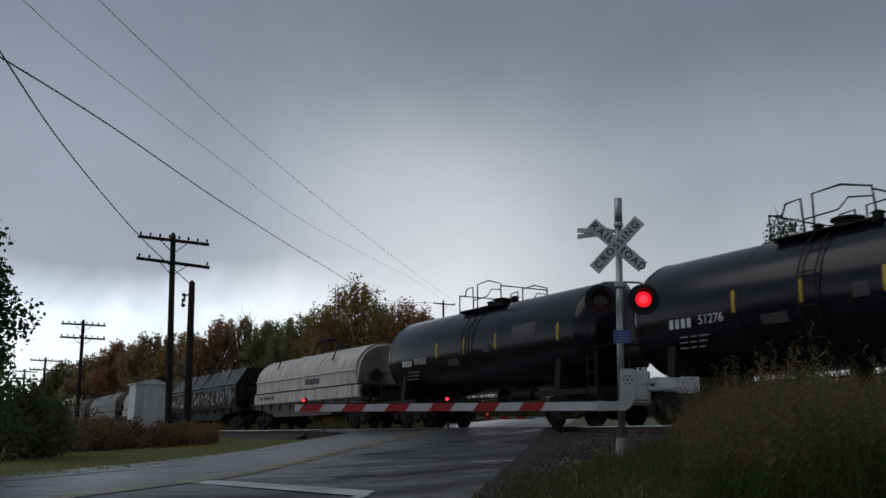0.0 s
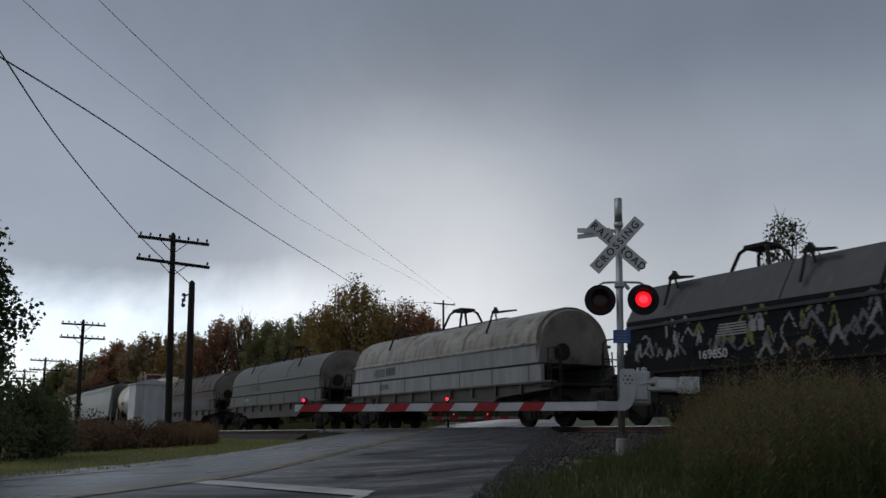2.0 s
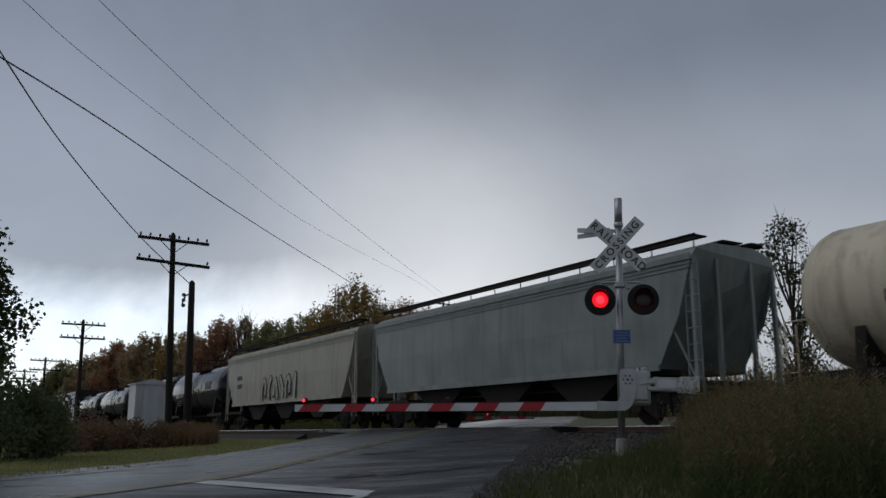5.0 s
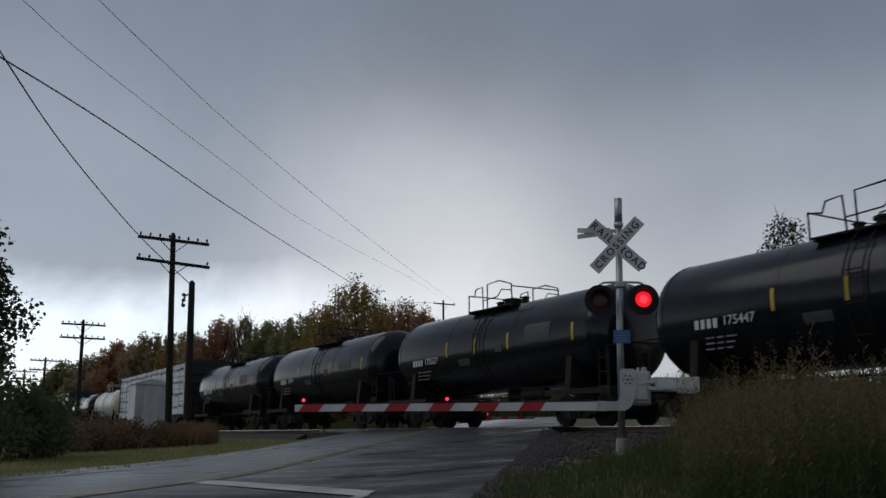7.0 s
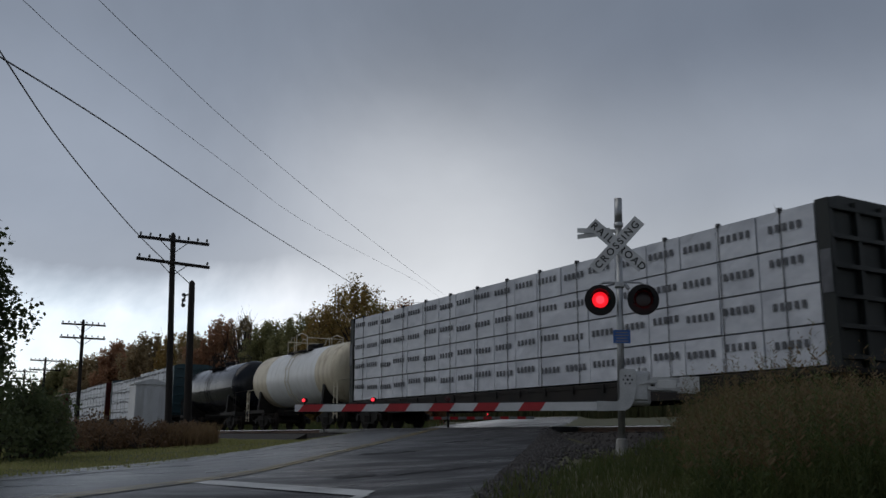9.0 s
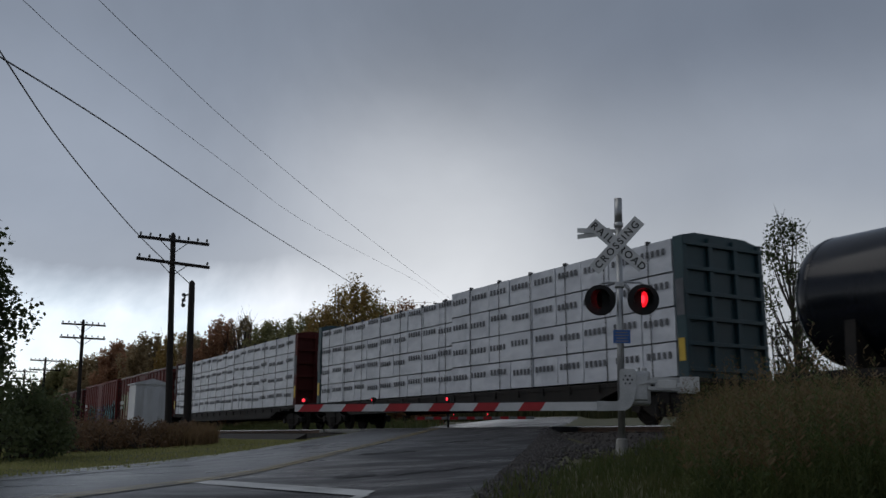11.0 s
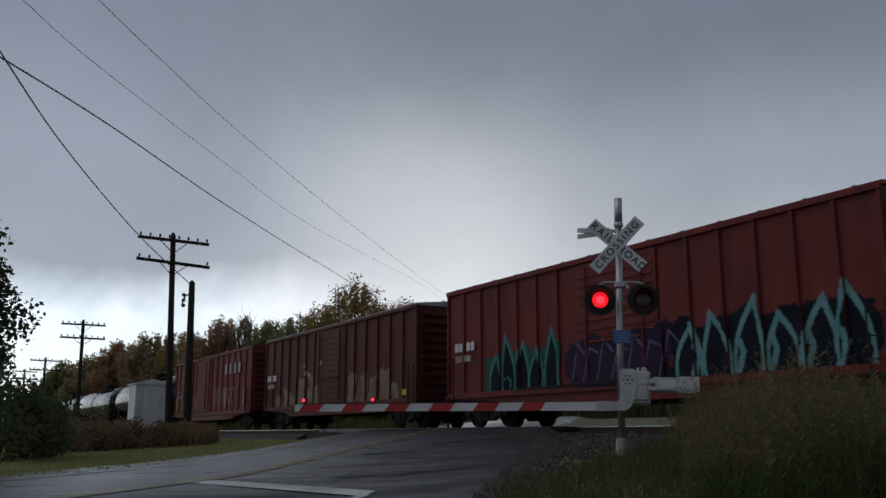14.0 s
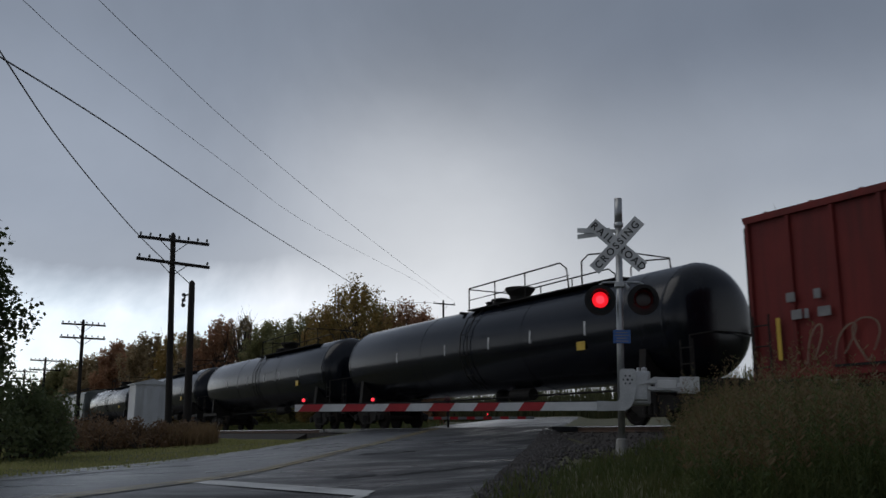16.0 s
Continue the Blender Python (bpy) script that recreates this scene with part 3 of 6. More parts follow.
# ballast bed and rails
bm = bmesh.new()
prism(bm, [(YC - 3.9, -1.1), (YC - 1.85, -0.2), (YC + 1.85, -0.2), (YC + 3.9, -1.1)], "x", -420, -38)
prism(bm, [(YC - 3.9, -1.1), (YC - 1.85, -0.2), (YC + 1.85, -0.2), (YC + 3.9, -1.1)], "x", -19.5, 60)
prism(bm, [(YC - 1.85, -0.9), (YC - 1.85, -0.2), (YC + 1.85, -0.2), (YC + 1.85, -0.9)], "x", -38, -19.5)
ballast = tagged(part("ballast_bed", bm, M_GRIT), "grey crushed-stone ballast bed under the rails", "ballast", "", "structure")

track = thing("railway_track", "worn railway track with polished rail heads and timber ties", "track")
tagged(track, kind="structure")
for s in (-1, 1):
    y = YC + s * 0.7525
    bm = bmesh.new()
    prism(bm, [(y - .07, -.17), (y + .07, -.17), (y + .07, -.155), (y + .012, -.13), (y + .012, -.045), (y + .036, -.035),
               (y + .036, -.006), (y - .036, -.006), (y - .036, -.035), (y - .012, -.045), (y - .012, -.13), (y - .07, -.155)], "x", -420, 60)
    rail = part("rail", bm, M_RAIL, track)
    bm = bmesh.new()
    prism(bm, [(y - .0375, -.034), (y + .0375, -.034), (y + .0375, -.006), (y + .028, .0), (y - .028, .0), (y - .0375, -.006)], "x", -420, 60)
    part("rail_head", bm, M_HEAD, rail, "polished steel running surface")
bm = bmesh.new()
box(bm, -.115, .115, -1.3, 1.3, -.18, 0, 0.008)
tie0 = part("tie", bm, M_TIE, track, m=pose(8, YC, -.165))
for i in range(1, 170):
    x = 8 - i * 0.52
    if not -36.5 < x < -20.5:
        again(tie0, track, pose(x, YC + random.uniform(-.03, .03), -.165, 0, 0, random.uniform(-.6, .6)))
# crossing panels
for i, (y0, y1) in enumerate(((YC - 1.75, YC - .83), (YC - .66, YC + .66), (YC + .83, YC + 1.75))):
    bm = bmesh.new()
    box(bm, -36.8, -20.2, y0, y1, -.16, -.012, 0.01)
    part("crossing_panel", bm, M_ASPH, track, "asphalt panel between the rails")


# ---- rolling stock ----
def wheelset(parent, x):
    bm = bmesh.new()
    for s in (-1, 1):
        lathe(bm, [(s * .70, .12), (s * .70, .40), (s * .695, .475), (s * .725, .475), (s * .74, .435), (s * .82, .43), (s * .822, .36),
                   (s * .79, .34), (s * .79, .17), (s * .84, .13), (s * .84, .10)], "y", 28)
    rod(bm, (0, -1.02, 0), (0, 1.02, 0), .085, .085, 14)
    bmesh.ops.recalc_face_normals(bm, faces=bm.faces[:])
    return part("wheelset", bm, M_WHEEL, parent, "steel wheels on an axle", m=pose(x, 0, .43))


def make_truck():
    e = new("truck")
    tagged(e, "black four-wheel freight truck")
    bm = bmesh.new()
    for s in (-1, 1):
        y0, y1 = s * 1.02 - .09, s * 1.02 + .09
        prism(bm, [(-1.2, .36), (-1.2, .56), (-.95, .60), (-.55, .74), (.55, .74), (.95, .60), (1.2, .56), (1.2, .36), (.95, .34),
                   (.72, .38), (.42, .20), (-.42, .20), (-.72, .38), (-.95, .34)], "y", y0, y1)
        for x in (-.89, .89):
            rod(bm, (x, s * 1.11, .43), (x, s * 1.2, .43), .13, .12, 12)
        for x in (-.2, -.0, .2):
            rod(bm, (x, s * 1.13, .26), (x, s * 1.13, .52), .075, .075, 10)
    box(bm, -.22, .22, -1.15, 1.15, .52, .80, .03)
    frame_ob = part("side_frame", bm, M_FRAME, e)
    ws = wheelset(e, -.89)
    again(ws, e, pose(.89, 0, .43))
    return e


TRUCK = make_truck()


def add_truck(car, x):
    for o in [TRUCK]:
        e = new("truck")
        tagged(e, "black four-wheel freight truck")
        e.parent, e.matrix_basis = car, pose(x, 0, 0)
        for c in TRUCK.children:
            k = again(c, e, c.matrix_basis.copy())
            tagged(k, c.get("label", ""))


def coupler(car, L, reach):
    for s in (-1, 1):
        bm = bmesh.new()
        box(bm, *sorted((s * (L / 2 - .5), s * (L / 2 + reach - .25))), -.11, .11, .76, .98, .02)
        box(bm, *sorted((s * (L / 2 + reach - .3), s * (L / 2 + reach + .02))), -.2, .16, .68, 1.02, .05)
        part("coupler", bm, M_FRAME, car)
        bm = bmesh.new()
        path(bm, [(s * (L / 2 - .2), -.45, .75), (s * (L / 2 + reach * .5), -.4, .5), (s * (L / 2 + reach), -.25, .62)], .03)
        part("brake_hose", bm, M_FRAME, car)


def bars(name, car, x, z, y, sizes, h, mat, label="", gap=.05, slant=0):
    """Unreadable or withheld writing as a row of plain bars on the side at y."""
    cx = x
    for w in sizes:
        if w > 0:
            bm = bmesh.new()
            box(bm, cx, cx + w, y - .008, y, z, z + h)
            part(name, bm, mat, car, label)
        cx += abs(w) + gap


SIDE = Matrix.Rotation(radians(90), 4, "X")      # text that faces the near side


def text_on(name, car, text, x, y, z, size, mat, label=""):
    return lettering(name, text, size, .006, mat, car, Matrix.Translation((x, y, z)) @ SIDE, label)


def ladder(bm, x, y, z0, z1, w=.42, n=None, along_x=True, r=.016):
    n = n or int((z1 - z0) / .38)
    dx, dy = (w / 2, 0) if along_x else (0, w / 2)
    for s in (-1, 1):
        rod(bm, (x + s * dx, y + s * dy, z0), (x + s * dx, y + s * dy, z1), r * 1.3, seg=6)
    for i in range(n):
        z = z0 + (i + .5) * (z1 - z0) / n
        rod(bm, (x - dx, y - dy, z), (x + dx, y + dy, z), r, seg=6)


def tank_side(xx, dz, R, zc):
    """y of the near side of the shell at a height dz over its axis."""
    return -math.sqrt(max(.01, R * R - dz * dz))


def tank_car(L, R=1.45, zc=2.58, mat=M_BLACK, band=None, ends=None, dome=False, tall_rail=True, hatch=False, frame_mat=M_FRAME, label="", railmat=None, reach=.85):
    car = thing("tank_car", label, "railway car", "cars of the passing train")
    railmat = railmat or frame_mat
    h = L / 2
    hd = .66                                            # depth of the dished ends
    def dish(sgn):
        return [(sgn * (h - hd + hd * math.sin(a)), R * math.cos(a) ** .62 if math.cos(a) > 1e-4 else .02) for a in (i * math.pi / 2 / 9 for i in range(10))]
    if band or ends:
        b0 = 1.4
        cuts = [-h + hd, -L * .27, -b0, b0, L * .29, h - hd]
        mats = [mat, mat, band or mat, mat, mat]
        if ends:
            mats[0], mats[4] = ends, ends
        bm = bmesh.new()
        seq = dish(-1)[::-1] + [(c, R) for c in cuts[1:-1]] + dish(1)
        lathe(bm, seq, "x", 48)
        lib = [mat, band or mat, ends or mat]
        for f in bm.faces:
            x = f.calc_center_median().x
            f.material_index = 1 if -b0 < x < b0 else (2 if (x < -L * .27 or x > L * .29) else 0)
        for v in bm.verts:
            v.co.z += zc
        shell = part("tank_shell", bm, lib, car, shade=True)
    else:
        bm = bmesh.new()
        lathe(bm, dish(-1)[::-1] + [(-L / 4, R), (0, R), (L / 4, R)] + dish(1), "x", 48, at=(0, 0, zc))
        shell = part("tank_shell", bm, mat, car, shade=True)
    shell.data.shade_smooth()
    # jacket seams
    for x in [-h + hd, -L * .16, L * .16, h - hd]:
        bm = bmesh.new()
        lathe(bm, [(x - .03, R - .02), (x - .03, R + .007), (x + .03, R + .007), (x + .03, R - .02)], "x", 48, at=(0, 0, zc))
        part("jacket_seam", bm, mat if not (ends and abs(x) > L * .24) else ends, car, shade=False)
    # top platform, handrails, manway
    bm = bmesh.new()
    pw = 1.3
    zt = zc + R
    shift = 1.9 if hatch else 0.0
    for y in (-.78, .78):
        box(bm, -pw + (.6 if hatch else 0), pw + (5.8 if hatch else 0), y - .18, y + .18, zt - .16, zt - .12)
    for x in (-pw + .1, pw - .1):
        box(bm, x - .04, x + .04, -.95, .95, zt - .22, zt - .13)
    part("top_platform", bm, frame_mat, car)
    bm = bmesh.new()
    rh = zt + .66
    if hatch:
        for y in (-.95, .95):
            path(bm, [(-.6, y, zt - .2), (-.6, y, rh - .05), (4.5, y, rh + .02), (4.8, y, rh - .2), (4.9, y, zt - .2)], .024)
            path(bm, [(5.5, y, zt - .2), (5.5, y, rh - .1), (5.8, y, rh + .05), (7.1, y, rh - .1), (7.2, y, zt - .2)], .024)
            path(bm, [(-.6, y, zt + .2), (4.9, y, zt + .24)], .016)
            for x in (1.0, 2.7):
                path(bm, [(x, y, zt - .2), (x, y, rh)], .022)
        for x in (-.6, 7.1):
            path(bm, [(x, -.95, rh - .08), (x, .95, rh - .08)], .022)
    else:
        for y in (-.95, .95):
            path(bm, [(-pw, y, zt - .2), (-pw, y, rh - .22), (-.95, y, rh - .3), (-.85, y, rh - .06), (-.45, y, rh - .02), (-.40, y, zt - .2)], .024)
            path(bm, [(-.15, y, zt - .2), (-.15, y, rh + .02), (.55, y, rh + .06), (1.25, y, rh - .14), (1.3, y, zt - .2)], .024)
            path(bm, [(-.40, y, zt + .16), (.45, y, zt + .2), (.7, y, rh - .25), (1.25, y, rh - .35)], .018)
        for x in (-pw, pw):
            path(bm, [(x, -.95, rh - .22), (x, .95, rh - .22)], .022)
    part("handrail", bm, railmat, car)
    bm = bmesh.new()
    shift = 0
    if dome:
        lathe(bm, [(zt - .1, .62), (zt + .38, .62), (zt + .42, .66), (zt + .46, .62), (zt + .5, .1)], "z", 24)
    else:
        lathe(bm, [(zt - .1, .30), (zt + .16, .30), (zt + .17, .36), (zt + .22, .36), (zt + .28, .1)], "z", 20)
        for x in (-.75, .72):
            lathe(bm, [(zt - .1, .12), (zt + .18, .12), (zt + .2, .17), (zt + .25, .06)], "z", 12, at=(x, 0, 0))
    if hatch:
        lathe(bm, [(zt - .05, .30), (zt + .18, .34), (zt + .42, .52), (zt + .47, .5), (zt + .48, .1)], "z", 20, at=(1.1, 0, 0))
    part("manway", bm, band if dome and band else frame_mat, car, shade=False)
    # ladder by the middle, underframe, bolsters
    for s in (-1, 1):
        bm = bmesh.new()
        pts = [(s * (R + .10) * math.cos(a), zc + (R + .10) * math.sin(a)) for a in (math.radians(d) for d in (-62, -35, -10, 15, 40, 62))]
        for x in (-.22, .22):
            path(bm, [(x, y, z) for y, z in pts], .018)
        for y, z in pts[1:]:
            rod(bm, (-.22, y, z), (.22, y, z), .015, seg=6)
        part("side_ladder", bm, railmat, car)
    for s in (-1, 1):
        bm = bmesh.new()
        x0, x1 = sorted((s * (h - 2.6), s * (h + .28)))
        box(bm, x0, x1, -.32, .32, .72, 1.12, .02)
        box(bm, *sorted((s * (h + .05), s * (h + .26))), -1.42, 1.42, .78, 1.02, .02)
        for y in (-1.38, 1.38):
            box(bm, x0, x1, y - .05, y + .05, .86, 1.02)
        part("underframe", bm, frame_mat, car)
    for s in (-1, 1):
        bm = bmesh.new()
        b = s * (h - 1.55)
        prism(bm, [(-1.42, .86), (1.42, .86), (1.3, zc - .55), (1.05, zc - .95), (.5, zc - 1.32), (-.5, zc - 1.32), (-1.05, zc - .95), (-1.3, zc - .55)], "x", b - .12, b + .12)
        part("bolster_saddle", bm, frame_mat, car)
        bm = bmesh.new()
        e = s * (h + .16)
        path(bm, [(e, -1.4, 1.0), (e, -1.4, 2.1), (e, -.5, 2.25), (e, .5, 2.25), (e, 1.4, 2.1), (e, 1.4, 1.0)], .022)
        ladder(bm, e - s * .1, -1.42, .45, 2.0, .4)
        part("end_handrail", bm, railmat, car)
        add_truck(car, b)
    bm = bmesh.new()
    lathe(bm, [(zc - R - .32, .10), (zc - R - .28, .22), (zc - R + .1, .24)], "z", 14)
    rod(bm, (-h + 2.4, -.5, .95), (h - 2.4, -.5, .95), .03)
    rod(bm, (1.4, -.55, 1.0), (2.5, -.55, 1.0), .19, seg=14)
    part("bottom_outlet", bm, frame_mat, car)
    coupler(car, L + .5, reach - .25)
    return car


def tank_marks(car, L, R, zc, number, yellow=(), white=()):
    # marks stand just proud of the curved shell
    z = zc - .27
    y = tank_side(0, .14, R, zc) - .02
    bars("owner_mark", car, -L / 2 + 1.75, z - .13, y, (.12, .12, .12, .12), .22, M_WHITE, "white owner initials as plain bars", .07)
    text_on("car_number", car, number, -L / 2 + 3.05, y - .004, z, .31, M_WHITE, "white stencilled car number")
    for k in range(3):
        bars("stencil_line", car, -L / 2 + 2.0, z - .36 - k * .13, tank_side(0, -.5, R, zc) - .02, (.25, .18, .3 - k * .06), .035, M_DUSTYW, "small stencilled line", .09)
    for x in yellow:
        shell_patch("reflector_stripe", car, x - .045, x + .045, -.20, .30, R, zc, M_YELLOW, "yellow reflective stripe")
    for x, dz, w, hh in white:
        shell_patch("repainted_patch", car, x, x + w, dz, dz + hh, R, zc, M_DUSTY, "faded grey repainted patch")


def shell_patch(name, car, x0, x1, dz0, dz1, R, zc, mat, label):
    """A thin patch that follows the round of the shell on the near side."""
    bm = bmesh.new()
    rows = []
    for k in range(9):
        dz = dz0 + (dz1 - dz0) * k / 8
        yy = tank_side(0, dz, R, zc)
        rows.append([bm.verts.new((xx, yy + dy, zc + dz)) for xx, dy in ((x0, .02), (x0, -.012), (x1, -.012), (x1, .02))])
    for a, b in zip(rows, rows[1:]):
        for i in range(4):
            bm.faces.new((a[i], a[(i + 1) % 4], b[(i + 1) % 4], b[i]))
    bm.faces.new(rows[0][::-1]), bm.faces.new(rows[-1])
    bmesh.ops.recalc_face_normals(bm, faces=bm.faces[:])
    part(name, bm, mat, car, label)


M_DUSTYW = surf("faded_stencil_paint", (0.16, 0.16, 0.165), (0.24, 0.24, 0.245), 4, 0.6)
M_DUSTY = surf("dusty_grey_patch", (0.045, 0.046, 0.05), (0.075, 0.076, 0.08), 2, 0.6)


def scrawl(car, x0, x1, z0, z1, y, mat, seed, n=6, r=.022):
    """Loose sprayed loops, one line each."""
    rnd = random.Random(seed)
    for i in range(n):
        cx, w = x0 + (i + .5) * (x1 - x0) / n, (x1 - x0) / n * rnd.uniform(.5, .75)
        cz, h = (z0 + z1) / 2, (z1 - z0) / 2 * rnd.uniform(.7, 1.05)
        ph, k, m = rnd.uniform(-.4, .4), rnd.choice((1, 2, 2)), rnd.uniform(4.2, 6.6)
        bm = bmesh.new()
        path(bm, [(cx + w * math.cos(a * k * .5 + ph) * (.6 + .4 * math.sin(a)), y - .001, cz + h * math.sin(a + ph)) for a in (m * j / 26 - .6 for j in range(27))], r, 4)
        for v in bm.verts:
            v.co.y = y - .006 + (v.co.y - y) * .2
        part("spray_line", bm, mat, car, "thin white sprayed line")


def canvas(half, z0, z1, step=.035):
    """A sprayed side as a grid of paint numbers (0: bare)."""
    xs, zs = np.arange(-half, half, step), np.arange(z0, z1, step)
    return {"x": xs, "z": zs, "n": np.zeros((len(xs), len(zs)), dtype=int), "step": step}


def dab(cv, pts, width, paint, taper=None):
    """A sprayed stroke through the points; taper gives its width along the way."""
    P = [Vector((p[0], p[1])) for p in pts]
    X, Z = cv["x"][:, None], cv["z"][None, :]
    total = sum((b - a).length for a, b in zip(P, P[1:])) or 1
    run = 0
    for a, b in zip(P, P[1:]):
        d = (b - a).length
        n = max(2, int(d / .03))
        for i in range(n + 1):
            p = a.lerp(b, i / n)
            w = width * (taper((run + d * i / n) / total) if taper else 1)
            cv["n"][(X - p.x) ** 2 + (Z - p.y) ** 2 < w * w] = paint
        run += d


def haze(cv, x0, x1, z0, z1, paint, seed):
    """A cloud of overspray with a ragged rim."""
    for i, x in enumerate(cv["x"]):
        if x0 < x < x1:
            end = min(x - x0, x1 - x)
            for j, z in enumerate(cv["z"]):
                d = min(end, z - z0 + .15, z1 - z) + .32 * noise.noise((x * 1.6, z * 1.6, seed)) + .10 * noise.noise((x * 9, z * 9, seed))
                if d > .06:
                    cv["n"][i, j] = paint


SHAPES = [[(-.38, 0), (-.42, .50), (-.20, .90), (.14, .97), (.36, .66), (.30, .30)],
          [(-.16, .0), (-.24, .4), (-.06, .8), (.20, 1.0)],
          [(-.05, 0), (.02, .5), (.1, 1)],
          [(-.32, .25), (-.30, .70), (-.02, .92), (.20, .55), (.38, .08)],
          [(-.40, .15), (-.22, .80), (-.02, .30), (.18, .95), (.40, .20)],
          [(.10, .0), (.26, .35), (.05, .65), (-.24, .95)]]


def glyph(cv, x, z, w, h, pick, width, fill, edge, rim):
    """One balloon shape: a fat bent stroke inside a darker one."""
    pts = [(x + u * w, z + v * h) for u, v in SHAPES[pick % len(SHAPES)]]
    fat = (1.0, 1.3, 1.5, 1.0, .8, 1.25)[pick % len(SHAPES)]
    if rim:
        dab(cv, [(u + .03, v - .03) for u, v in pts], width * fat + rim, edge)
    dab(cv, pts, width * fat, fill)


def flame(cv, x, z, w, h, lean, fill, edge):
    """A pointed dark shape with a bright sprayed outline."""
    pts = [(x + lean * h * f * f * .5, z + h * f) for f in (i / 8 for i in range(9))]
    def shape(f):
        return max(.0, (1 - f) ** .8) * (.75 + .5 * math.sin(f * 3.0))
    dab(cv, pts, w * .60 + .05, edge, lambda f: shape(f) + .05)
    dab(cv, pts[:-1], w * .60, fill, lambda f: max(.01, shape(f) - .06))


def car_side(L, door_at, door_w, W=1.44):
    """Depth of the paint on a boxcar's side: panels, proud posts and the door."""
    n = int(L / 1.02)
    pitch = (L - .14) / n
    def level(x, z):
        if abs(x - door_at) < door_w / 2:
            return -W - .092
        k = (x + L / 2 - .07) / pitch
        return -W - (.083 if abs(k - round(k)) * pitch < .062 else .012)
    return level


def lay(cv, car, mats, level, label, cuts=()):
    """Lays the paint on the side, column by column, following posts and panels; one part for each stretch between the cuts."""
    ends = [-99.0, *cuts, 99.0]
    for lo, hi in zip(ends, ends[1:]):
        lay_stretch(cv, car, mats, level, label, lo, hi)


def lay_stretch(cv, car, mats, level, label, lo, hi):
    V, F, MI = [], [], []
    st = cv["step"]
    for i, x in enumerate(cv["x"]):
        if not lo <= x < hi:
            continue
        col = cv["n"][i]
        j = 0
        while j < len(col):
            k = j
            base = level(x, cv["z"][j])
            while k < len(col) and col[k] == col[j] and level(x, cv["z"][k]) == base:
                k += 1
            if col[j]:
                za, zb, m = cv["z"][j], cv["z"][k - 1] + st, len(V)
                V += [(x, base, za), (x + st, base, za), (x + st, base, zb), (x, base, zb)]
                F.append((m, m + 1, m + 2, m + 3))
                MI.append(int(col[j]) - 1)
            j = k
    if not V:
        return
    me = bpy.data.meshes.new("spray_paint")
    me.from_pydata(V, [], F)
    for mm in mats:
        me.materials.append(mm)
    me.polygons.foreach_set("material_index", MI)
    o = new("spray_paint", me)
    o.parent = car
    tagged(o, label, kind="stuff")


M_SMEAR = surf("mottled_cream_cover_paint", (0.15, 0.095, 0.075), (0.29, 0.235, 0.19), 2.2, 0.6, 0, 0.05, 30, (0.12, 0.07, 0.055), 0.85)


